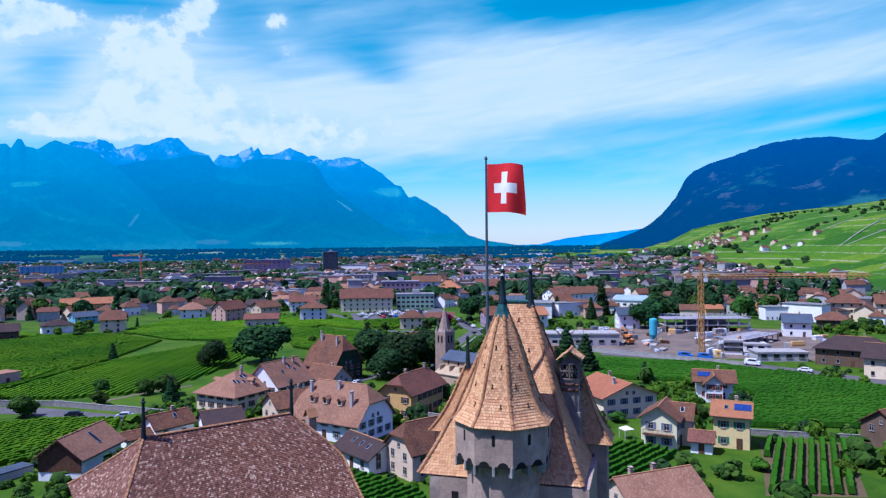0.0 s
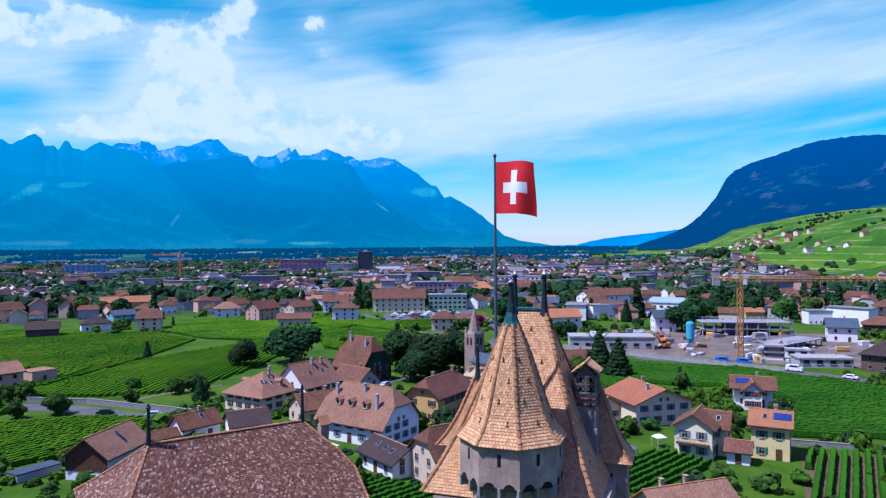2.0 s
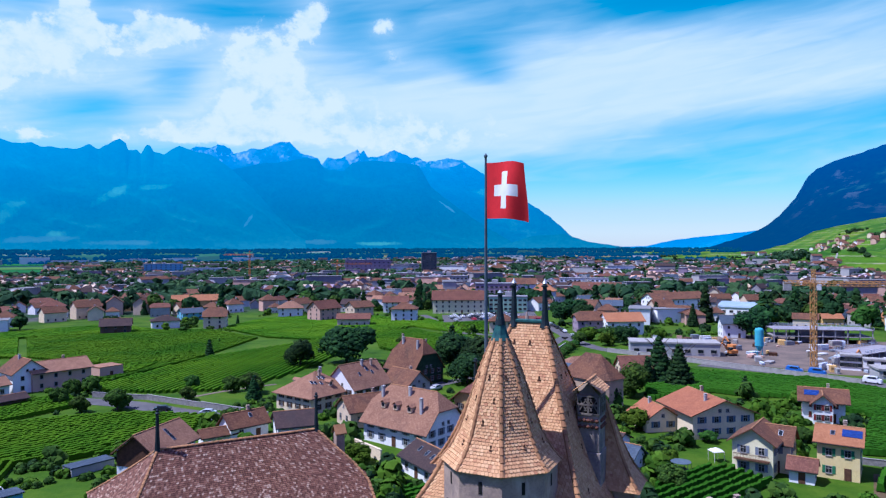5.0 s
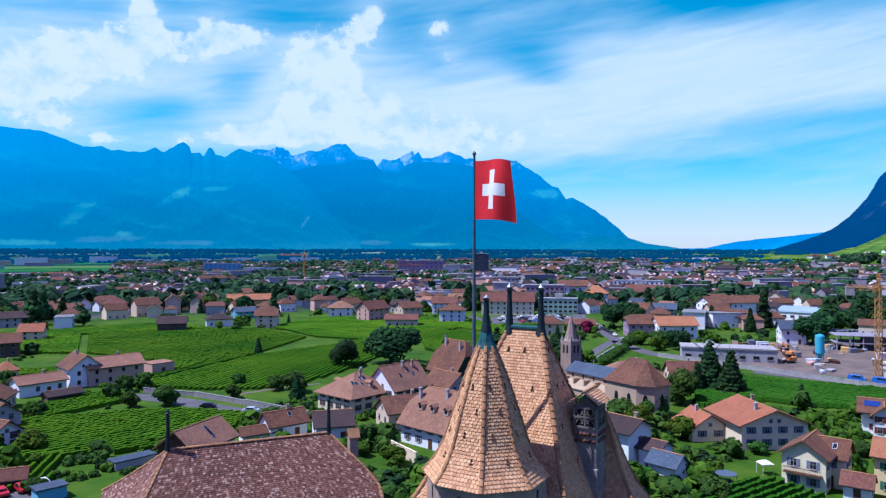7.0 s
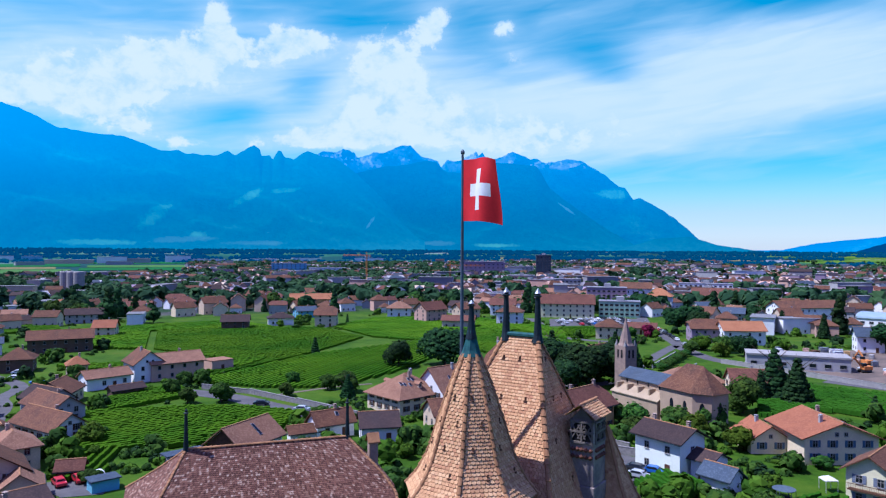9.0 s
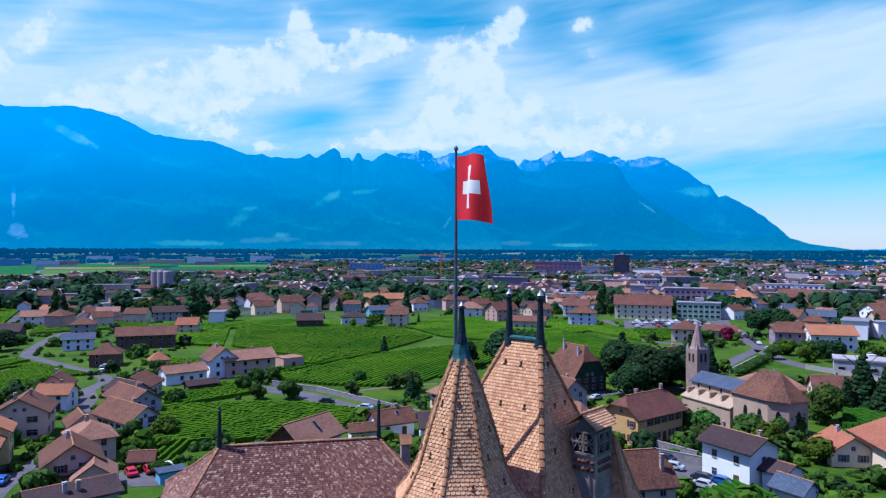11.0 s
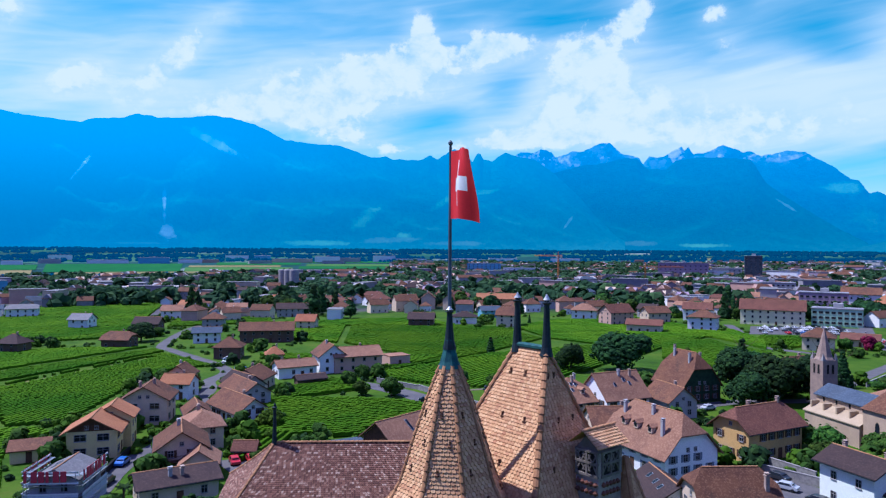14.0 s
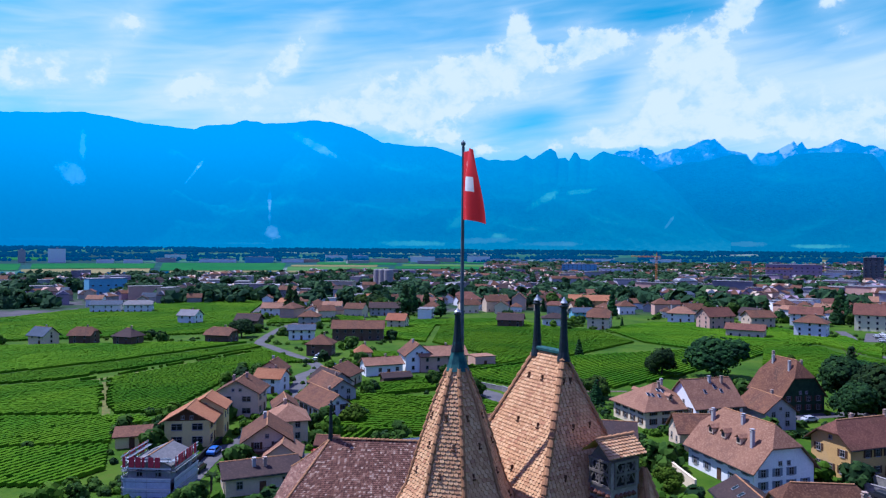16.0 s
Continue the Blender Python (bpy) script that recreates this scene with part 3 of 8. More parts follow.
def mountain(name, label, pairs, r0, r1, mat, jag, seed, step=0.2, rows=40):
    """A range from its foot at r0 to its crest at r1, its crest line by bearing and height in degrees, cut by ravines."""
    az0, az1 = pairs[0][0], pairs[-1][0]
    n = int((az1 - az0) / step)
    vs, fs = [], []
    for i in range(n + 1):
        az = az0 + (az1 - az0) * i / n
        base = skyline(pairs, az)
        crest = base + jag * noise.fractal(Vector((az * 1.7, seed, 0)), 1.0, 2.1, 6)
        a = radians(az)
        broad = sum(skyline(pairs, az + d * 0.7) for d in range(-5, 6)) / 11
        top, mean = (40 + r1 * math.tan(radians(max(q, -0.3))) for q in (crest, broad - 0.25))
        for j in range(rows + 1):
            k = j / rows
            r = r0 + (r1 - r0) * k
            x, y = r * math.sin(a), r * math.cos(a)
            foot = gz(x, y) * 0.2 + 20
            rise = 0.25 * k + 0.75 * k ** 1.5
            fold = noise.ridged_multi_fractal(Vector((az * 0.085 + 0.5 * k, k * 1.3, seed)), 1.0, 2.0, 4, 1.0, 2.0) - 1.1
            z = foot + (mean - foot) * max(0.0, rise + fold * 0.20 * math.sin(math.pi * k) * (0.3 + 0.7 * k)) + (top - mean) * k ** 7
            vs.append((x, y, z if k < 1 else top))
    for i in range(n):
        for j in range(rows):
            p = i * (rows + 1) + j
            fs.append((p, p + rows + 1, p + rows + 2, p + 1))
    ob = part(name, mesh_of(name, vs, fs, mat, smooth_all=True))
    return tagged(ob, label, "mountain", kind="structure")


# crest lines: bearing and height in degrees
MASSIF = [(-95, 8.5), (-84, 9.0), (-76, 9.2), (-71.4, 9.64), (-70.0, 9.82), (-67.6, 9.62), (-66.1, 9.35), (-62.1, 9.15), (-61.1, 9.51), (-59.1, 9.69), (-58.45, 10.07), (-56.6, 9.88), (-54.4, 10.07), (-52.7, 10.33), (-50.9, 10.14), (-49.1, 9.62),
          (-47.3, 8.68), (-45.0, 8.45), (-42.8, 8.38), (-40.3, 7.48), (-39.1, 7.58), (-38.6, 7.36), (-36.3, 7.3), (-35.4, 7.7), (-34.8, 7.4), (-33.4, 8.28), (-32.95, 7.9), (-32.85, 7.42), (-32.2, 7.5), (-31.95, 7.17),
          (-31.55, 7.88), (-31.3, 7.84), (-31.05, 7.42), (-30.3, 7.27), (-29.2, 7.96), (-28.5, 7.67), (-26.8, 7.33), (-25.1, 6.1), (-23.1, 4.2), (-21.8, 2.64), (-19.6, 0.4)]
PEAKS = [(-30, 7.0), (-28.0, 7.95), (-26.8, 7.89), (-26.4, 8.17), (-25.5, 8.0), (-25.2, 7.49), (-23.7, 7.95), (-22.9, 7.95), (-21.7, 8.52), (-20.85, 8.56), (-20.0, 7.7), (-18.6, 7.34), (-18.3, 6.81), (-17.8, 7.45), (-17.4, 7.29), (-16.7, 7.39),
         (-15.4, 8.1), (-15.2, 7.75), (-14.9, 8.03), (-14.55, 7.49), (-13.75, 7.5), (-12.4, 8.07), (-11.0, 7.45), (-10.5, 7.51), (-10.0, 7.19), (-8.9, 7.2), (-7.95, 7.43), (-6.8, 7.21), (-4.9, 6.01), (-3.95, 5.17), (-3.4, 5.03), (-2.8, 4.1),
         (-2.3, 4.24), (-0.7, 3.34), (0.9, 2.13), (2.3, 0.78), (3.4, 0.31), (6, 0.04)]
SHOULDER = [(-32, 0.2), (-28.5, 4.0), (-25.5, 6.2), (-23.0, 6.84), (-21.4, 6.94), (-19.6, 7.36), (-18.7, 7.25), (-18.2, 6.6), (-17.6, 6.38), (-16.5, 6.36), (-15.8, 7.0), (-14.2, 7.2), (-12.4, 7.11), (-10.5, 6.9), (-10.0, 6.22), (-9.35, 5.07), (-8.2, 4.15), (-6.8, 3.12), (-4.9, 1.82), (-2.5, 0.4)]
FOOTHILL = [(-4, 0.05), (-1, 1.0), (1.5, 1.15), (3.5, 0.5), (6.5, 0.05)]
EAST = [(9, -0.3), (11.8, -0.1), (12.7, 0.05), (14.9, 0.78), (16.4, 1.44), (17.5, 2.33), (18.6, 3.64), (19.4, 5.16), (20.0, 5.70), (21.3, 6.27), (22.9, 6.70), (24.6, 7.28), (25.6, 7.52), (27.8, 7.70), (29.3, 7.66), (31.0, 7.31), (32.0, 7.2), (33, 7.8), (40, 8.0), (60, 8.5), (90, 7)]
NORTH = [(-8, 0.05), (2.5, 0.04), (7.9, 0.13), (10.1, 0.62), (11.9, 0.84), (14.0, 1.05), (16.4, 1.34), (19, 1.2), (24, 1.0)]
PASTURE, SCREE, HAMLET = (0.060, 0.190, 0.088), (0.17, 0.24, 0.23), (0.050, 0.108, 0.075)
# the mark at bearing -53 paints in the light on a misty bowl
MARKS = [((-40.8, 2.5), (1.9, 0.7), 35, PASTURE), ((-34.0, 4.1), (1.6, 0.4), 30, PASTURE), ((-30.9, 4.75), (1.5, 0.25), 8, PASTURE), ((-37.6, 1.1), (1.0, 0.4), 0, PASTURE), ((-70.4, 5.3), (1.1, 1.0), 0, (0.46, 0.48, 0.44)), ((-69.8, 7.4), (0.3, 1.5), 0, (0.40, 0.44, 0.40)),
         ((-62.0, 5.9), (1.4, 0.17), 55, (0.40, 0.44, 0.40)), ((-56.3, 3.4), (0.2, 1.8), 0, SCREE), ((-56.0, 1.2), (0.7, 0.7), 0, SCREE), ((-24.1, 2.2), (1.0, 0.12), 55, (0.075, 0.145, 0.125)), ((-53.0, 8.4), (3.0, 0.45), -25, (0.22, 0.30, 0.30)), ((-44.5, 0.45), (3.4, 0.26), 0, PASTURE), ((-38.5, 0.75), (3.2, 0.32), 3, HAMLET), ((-33.0, 0.5), (2.6, 0.22), 0, HAMLET), ((-58.0, 0.35), (2.5, 0.12), 0, HAMLET), ((-72.0, 0.5), (2.4, 0.14), 0, HAMLET)]
# third colour of each: the air haze put on as glow
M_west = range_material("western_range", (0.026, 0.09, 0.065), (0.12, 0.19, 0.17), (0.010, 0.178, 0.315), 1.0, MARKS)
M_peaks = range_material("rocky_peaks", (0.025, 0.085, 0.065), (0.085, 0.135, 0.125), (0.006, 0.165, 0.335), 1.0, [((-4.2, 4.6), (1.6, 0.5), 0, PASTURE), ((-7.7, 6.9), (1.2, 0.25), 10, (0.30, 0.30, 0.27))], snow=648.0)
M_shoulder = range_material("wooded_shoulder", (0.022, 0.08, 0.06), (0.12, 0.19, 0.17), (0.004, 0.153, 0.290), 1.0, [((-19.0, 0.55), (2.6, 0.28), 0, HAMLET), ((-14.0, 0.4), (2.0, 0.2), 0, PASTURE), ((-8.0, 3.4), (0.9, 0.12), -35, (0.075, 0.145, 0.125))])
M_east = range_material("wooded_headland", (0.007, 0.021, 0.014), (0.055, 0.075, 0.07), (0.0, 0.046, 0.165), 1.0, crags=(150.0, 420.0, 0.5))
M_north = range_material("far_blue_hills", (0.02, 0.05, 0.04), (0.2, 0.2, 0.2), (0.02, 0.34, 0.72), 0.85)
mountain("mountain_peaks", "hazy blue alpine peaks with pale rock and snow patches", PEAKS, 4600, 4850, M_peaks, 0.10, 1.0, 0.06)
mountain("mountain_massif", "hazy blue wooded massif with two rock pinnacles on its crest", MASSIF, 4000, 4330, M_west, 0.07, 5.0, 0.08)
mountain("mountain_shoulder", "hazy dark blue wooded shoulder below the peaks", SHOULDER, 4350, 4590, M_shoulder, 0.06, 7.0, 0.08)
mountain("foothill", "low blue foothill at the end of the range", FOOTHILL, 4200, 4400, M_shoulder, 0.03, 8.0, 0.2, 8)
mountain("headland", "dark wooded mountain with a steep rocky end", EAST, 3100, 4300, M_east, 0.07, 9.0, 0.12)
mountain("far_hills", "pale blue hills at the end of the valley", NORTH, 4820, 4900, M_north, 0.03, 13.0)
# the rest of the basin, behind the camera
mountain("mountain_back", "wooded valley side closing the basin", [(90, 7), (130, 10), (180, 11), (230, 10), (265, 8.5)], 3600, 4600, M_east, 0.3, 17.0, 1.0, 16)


PAVED = []


def ribbon(name, pts, width, mat, label, category, lift=0.06):
    """A road or path laid along the ground."""
    pts = [Vector((*p, 0)) for p in pts]
    line = []
    for i in range(len(pts) - 1):
        p0, p1, p2, p3 = pts[max(i - 1, 0)], pts[i], pts[i + 1], pts[min(i + 2, len(pts) - 1)]
        n = max(4, int((p2 - p1).length / 4))
        for k in range(n + (i == len(pts) - 2)):
            t = k / n
            line.append(0.5 * (2 * p1 + (p2 - p0) * t + (2 * p0 - 5 * p1 + 4 * p2 - p3) * t * t + (3 * p1 - p0 - 3 * p2 + p3) * t ** 3))
    PAVED.append(([(p.x, p.y) for p in line], width / 2))
    vs, fs = [], []
    for i, p in enumerate(line):
        d = (line[min(i + 1, len(line) - 1)] - line[max(i - 1, 0)]).normalized()
        s = Vector((-d.y, d.x, 0)) * width / 2
        for q in (p + s, p - s):
            vs.append((q.x, q.y, max(gz(q.x, q.y), gz(p.x, p.y)) + lift))
        for q in (p - s * 1.02, p + s * 1.02):
            vs.append((q.x, q.y, gz(q.x, q.y) - 0.4))
    for i in range(len(line) - 1):
        a, b = i * 4, i * 4 + 4
        for k in range(4):
            fs.append((a + k, a + (k + 1) % 4, b + (k + 1) % 4, b + k))
    return tagged(part(name, mesh_of(name, vs, fs, mat)), label, category, kind="structure")


YARDS = []


def apron(name, poly, mat, label, category, lift=0.08):
    YARDS.append(poly)
    bm = B()
    f = bm.faces.new([bm.verts.new((x, y, gz(x, y) + lift)) for x, y in poly])
    r = bmesh.ops.extrude_face_region(bm, geom=[f])
    bmesh.ops.translate(bm, verts=[v for v in r["geom"] if isinstance(v, bmesh.types.BMVert)], vec=(0, 0, -0.7))
    return tagged(part(name, bm, mat), label, category, kind="structure")


M_soil = material("brown_soil", (0.125, 0.085, 0.045), (0.085, 0.070, 0.030), 0.5, 0.95, 0.03, 4)
M_track = material("dry_track", (0.150, 0.140, 0.035), (0.085, 0.110, 0.020), 0.8, 0.95, 0.03, 3)
ribbon("road_village", [(-80, 62), (-92, 77), (-106, 91), (-113, 103), (-126, 122), (-142, 134), (-158, 150), (-169, 158), (-178, 172), (-196, 181), (-244, 195), (-263, 203), (-310, 250), (-345, 300)], 4.6, M_asphalt, "narrow grey village road", "road")
ribbon("road_lane", [(-135, 176), (-125, 181), (-105, 178), (-88, 171), (-72, 166)], 7.0, M_asphalt, "pale asphalt lane beside a vineyard wall", "road")
ribbon("road_church", [(-34, 200), (-21, 222), (-5, 236), (0, 262), (7, 300), (14, 332)], 4.6, M_asphalt, "grey road past the church", "road")
ribbon("road_town", [(-14, 540), (-8, 490), (-2, 425), (1, 403), (5, 382), (10, 364), (15, 340), (18, 322), (27, 298), (36, 288)], 6.5, M_asphalt, "town street lined with parked cars", "road")
ribbon("road_bend", [(-70, 430), (-60, 405), (-52, 375), (-46, 352), (-36, 343), (-22, 337), (-8, 336)], 5.0, M_asphalt, "pale street bending past a small vineyard", "road")
ribbon("road_site", [(60, 262), (93, 243), (110, 226), (124, 210), (150, 176), (180, 150)], 7.5, M_asphalt, "grey road beside the building site", "road")
ribbon("garden_path", [(-98, 182), (-94, 187), (-85, 200), (-76, 208)], 1.6, M_gravel, "pale gravel path across a lawn", "path")
apron("parking_lot", [(-9, 152), (-6, 159), (4.5, 156), (10, 152), (16, 144), (10, 134), (2, 140)], M_asphalt, "asphalt parking lot below the castle", "parking lot")
apron("garden_yard", [(-94.5, 104), (-88.5, 114), (-82.5, 110.5), (-79, 104), (-84.5, 100.5)], M_asphalt, "small grey paved yard with parked cars", "yard")
apron("town_parking", [(-51, 390), (-4, 418), (-8, 452), (-32, 444), (-58, 430)], M_asphalt, "large asphalt car park of the town", "parking lot")
apron("site_yard", [(46, 290), (70, 268), (100, 247), (140, 238), (170, 262), (160, 330), (100, 352), (60, 330)], M_gravel, "gravel yard of a building site", "building site")

def far_field(az0, az1, r0, r1, mat, label):
    """A crop field out on the plain, laid over the ground along the valley."""
    n, k = max(3, int((az1 - az0) / 1.5)), max(2, int((r1 - r0) / 60))
    vs, fs = [], []
    for j in range(k + 1):
        for i in range(n + 1):
            a, r = radians(az0 + (az1 - az0) * i / n), r0 + (r1 - r0) * j / k
            x, y = r * math.sin(a), r * math.cos(a)
            vs.append((x, y, gz(x, y) + 1.0))
    for j in range(k):
        for i in range(n):
            p = j * (n + 1) + i
            fs.append((p, p + 1, p + n + 2, p + n + 1))
    tagged(part("far_field", mesh_of("far_field", vs, fs, mat, smooth_all=True)), label, "field", kind="structure")


M_crop = material("green_crop", (0.022, 0.115, 0.040), (0.034, 0.140, 0.040), 0.004, 0.95, 0.0, 0.05, spec=0.0)
M_stubble = material("ripe_stubble", (0.230, 0.200, 0.095), (0.170, 0.165, 0.075), 0.004, 0.95, 0.0, 0.05, spec=0.0)
M_ley = material("young_ley", (0.085, 0.175, 0.050), (0.060, 0.150, 0.045), 0.004, 0.95, 0.0, 0.05, spec=0.0)
for az0, az1, r0, r1, m in ((-72.5, -64.3, 1560, 1850, M_crop), (-80, -73.2, 1500, 1850, M_crop), (-73, -64.5, 1220, 1540, M_stubble), (-80, -74, 1180, 1300, M_stubble), (-80, -72, 1120, 1170, M_crop), (-63.8, -54.5, 1440, 1880, M_crop), (-63, -49, 1340, 1425, M_stubble),
                            (-54.2, -46, 1430, 1640, M_ley), (-54, -47, 1660, 1760, M_stubble), (-52, -45.5, 1780, 1960, M_crop), (-45.5, -37, 1560, 1700, M_crop), (-45, -38, 1720, 1860, M_ley), (-45, -38, 1950, 2200, M_crop),
                            (-2, 9, 2300, 2500, M_stubble), (-14, -6, 2450, 2600, M_stubble), (-77, -60, 2100, 2300, M_crop)):
    far_field(az0, az1, r0, r1, m, "flat green crop field on the plain" if m is M_crop else "ripe tan stubble field on the plain")

for pts in ([(330, 830), (420, 860), (520, 840), (600, 860), (700, 850)], [(400, 960), (480, 1000), (560, 990), (680, 1030)], [(330, 830), (380, 930), (400, 960), (430, 1100), (470, 1200)], [(470, 760), (560, 770), (640, 760)], [(560, 990), (590, 920), (560, 860)], [(520, 1130), (600, 1160), (700, 1150)]):
    ribbon("hill_lane", pts, 2.4, M_stone, "pale lane between vineyard walls on the hill", "path", 0.4)
apron("vine_soil", [(65, 142.5), (82, 141), (68, 111), (52, 112)], M_soil, "bare brown soil between vine rows", "soil", 0.03)
ribbon("vine_path", [(-159.3, 91.5), (-181.8, 100.2), (-207.9, 110.3)], 1.9, M_track, "dry grass and earth path between vineyard parcels", "path", 0.05)
ribbon("vine_path", [(-212.8, 106.4), (-217.2, 126.6), (-223.2, 147.0), (-229.6, 175.6)], 3.2, M_track, "dry grass and earth path between vineyard parcels", "path", 0.05)

# ---------------------------------------------------------------- castle
def lerp_prof(prof, z):
    for (r0, z0), (r1, z1) in zip(prof, prof[1:]):
        if z0 >= z >= z1:
            k = (z0 - z) / (z0 - z1)
            return r0 + (r1 - r0) * k
    return prof[-1][0]


def tiled_face(surf, length, w_tile, course, vs, fs, rng, trim=None):
    """Rows of round-ended tiles over surf(u, v): u across 0..1, v down the slope 0..1."""
    rows = max(2, int(length / course))
    for j in range(rows):
        v0, v1 = max(0.0, (j - 0.25) / rows), (j + 1) / rows
        a, b = Vector(surf(0, v1)), Vector(surf(1, v1))
        n = max(1, int((b - a).length / w_tile))
        mid = Vector(surf(0.5, (v0 + v1) / 2))
        du = (Vector(surf(0.6, v1)) - Vector(surf(0.4, v1)))
        dv = (Vector(surf(0.5, v1)) - Vector(surf(0.5, v0)))
        nor = du.cross(dv)
        nor = (nor if nor.z > 0 else -nor).normalized()
        sh = 0.5 * (j % 2)
        for i in range(-1 if sh else 0, n):
            u0, u1 = (i + sh) / n, (i + 1 + sh) / n
            u0, u1 = max(u0, 0.0), min(u1, 1.0)
            if u1 - u0 < 0.15 / n:
                continue
            if trim and trim((u0 + u1) / 2, v1):
                continue
            up = nor * (0.042 + rng.random() * 0.014)
            lo = nor * 0.006
            e = (u1 - u0) * 0.055
            p0, p1 = Vector(surf(u0 + e, v0)) + lo, Vector(surf(u1 - e, v0)) + lo
            vm = v1 - (v1 - v0) * 0.2
            q0, q1 = Vector(surf(u0 + e, vm)) + up, Vector(surf(u1 - e, vm)) + up
            tip = dv * 0.02 * (rng.random() - 0.5)
            m0, m1 = Vector(surf(u0 + (u1 - u0) * 0.27, v1)) + up + tip, Vector(surf(u1 - (u1 - u0) * 0.27, v1)) + up + tip
            k = len(vs)
            vs += [p0, p1, q1, m1, m0, q0, q1 - up, m1 - up, m0 - up, q0 - up]
            fs += [(k, k + 1, k + 2, k + 3, k + 4, k + 5), (k + 2, k + 6, k + 7, k + 3), (k + 3, k + 7, k + 8, k + 4), (k + 4, k + 8, k + 9, k + 5)]


def ridge_line(pts, w, parent, label="overlapping clay ridge tiles"):
    """Half-round ridge tiles laid end over end down a hip or along a ridge, one mesh."""
    vs, fs = [], []
    tot = sum((Vector(b) - Vector(a)).length for a, b in zip(pts, pts[1:]))
    n = max(2, int(tot / 0.38))
    cum = [0]
    for a, b in zip(pts, pts[1:]):
        cum.append(cum[-1] + (Vector(b) - Vector(a)).length)

    def at(s):
        for i in range(len(pts) - 1):
            if s <= cum[i + 1] or i == len(pts) - 2:
                return Vector(pts[i]).lerp(Vector(pts[i + 1]), (s - cum[i]) / (cum[i + 1] - cum[i]))
    for i in range(n):
        p, q = at(tot * i / n), at(tot * (i + 1.12) / n if i < n - 1 else tot)
        d = (q - p).normalized()
        side = d.cross(Vector((0, 0, 1)))
        if side.length < 0.05:
            side = Vector((1, 0, 0))
        side.normalize()
        up = side.cross(d).normalized()
        up = up if up.z > 0 else -up
        k = len(vs)
        for c, f, lift in ((p, 0.82, 0.0), (q, 1.0, 0.035)):
            for t in range(5):
                g = math.pi * t / 4
                vs.append(c + side * math.cos(g) * w * f + up * (math.sin(g) * w * 0.75 * f + lift - 0.02))
        for t in range(4):
            fs.append((k + t, k + t + 1, k + 6 + t, k + 5 + t))
        fs.append(tuple(k + 5 + t for t in range(5)))
    return part("ridge_tile", mesh_of("ridge_tile", vs, fs, M_ridge_tile), parent=parent, label=label)


def spike(parent, x, y, z, h, r=0.21, vane=True, name="finial"):
    bm = lathe(B(), [(r * 1.5, z - 0.35), (r * 1.05, z + 0.05), (r * 0.8, z + h * 0.35), (r * 0.6, z + h * 0.86), (r * 1.0, z + h * 0.88), (r * 1.05, z + h * 0.90), (r * 0.5, z + h * 0.92), (r * 0.62, z + h * 0.96), (r * 0.2, z + h)], 10, x, y)
    f = part(name, bm, M_lead, parent, "dark weathered lead finial")
    part("knob", lathe(B(), [(r * 0.3, z + h * 0.93), (r * 0.85, z + h * 0.955), (r * 0.5, z + h * 1.0), (r * 0.1, z + h * 1.07)], 10, x, y), M_metal, f, "pale metal knob") if r > 0.17 and h < 3 else None
    if vane:
        bm = lathe(B(), [(0.025, z + h - 0.1), (0.02, z + h + 1.25)], 6, x, y)
        box(bm, x - 0.05, y - 0.012, z + h + 1.05, x + 0.42, y + 0.012, z + h + 1.3)
        box(bm, x - 0.28, y - 0.012, z + h + 1.13, x - 0.05, y + 0.012, z + h + 1.2)
        part("weather_vane", bm, M_lead, f)
    return f


RNG = random.Random(4)
keep = thing("castle_tower", pose(5.05, 45.65, 0, 0, 0, -16.5), "tall square castle tower of rough plaster with steep tan tiled roof", "castle tower")
KU, KV, K_EAVE = 5.25, 4.95, 26.1
KPROF = [(0.0, 36.3), (0.33, 32.6), (0.62, 29.3), (0.80, 27.65), (1.0, 26.1)]      # share of the overhang, height
RID = 0.93


def keep_xy(w, su, sv):
    """Corner of the roof at share w of its spread, on the ridge-end su and slope sv."""
    return (-0.29 + su * (RID + ((4.75 if su > 0 else KU) - RID) * w), 0.45 + sv * (KV * w) - 0.45 * w)


def keep_surf(side):
    def f(u, v):
        z = 36.3 + (26.1 - 36.3) * v
        w = lerp_prof(KPROF, z)
        a, b = {"front": ((-1, -1), (1, -1)), "right": ((1, -1), (1, 1)), "back": ((1, 1), (-1, 1)), "left": ((-1, 1), (-1, -1))}[side]
        p, q = keep_xy(w, *a), keep_xy(w, *b)
        return (p[0] + (q[0] - p[0]) * u, p[1] + (q[1] - p[1]) * u, z)
    return f


def skin(surf, nv, nu, vs, fs):
    k = len(vs)
    for j in range(nv + 1):
        for i in range(nu + 1):
            vs.append(Vector(surf(i / nu, j / nv)))
    for j in range(nv):
        for i in range(nu):
            a = k + j * (nu + 1) + i
            fs.append((a, a + 1, a + nu + 2, a + nu + 1))


vs, fs = [], []
for s in ("front", "right", "back", "left"):
    skin(keep_surf(s), 14, 2, vs, fs)
k = len(vs)
vs += [Vector((*keep_xy(1, a, b), 26.1)) for a, b in ((-1, -1), (1, -1), (1, 1), (-1, 1))]
fs.append((k, k + 1, k + 2, k + 3))
keep_roof = part("roof", mesh_of("roof", vs, fs, M_ridge_tile), parent=keep, label="steep flared roof of tan clay tiles")
vs, fs = [], []
for s in ("front", "right", "back", "left"):
    tiled_face(keep_surf(s), 11.6, 0.19, 0.165, vs, fs, RNG)
tagged(part("tiles", mesh_of("tiles", vs, fs, M_tan_tile), parent=keep_roof, label="round-ended tan clay tiles"), kind="stuff")
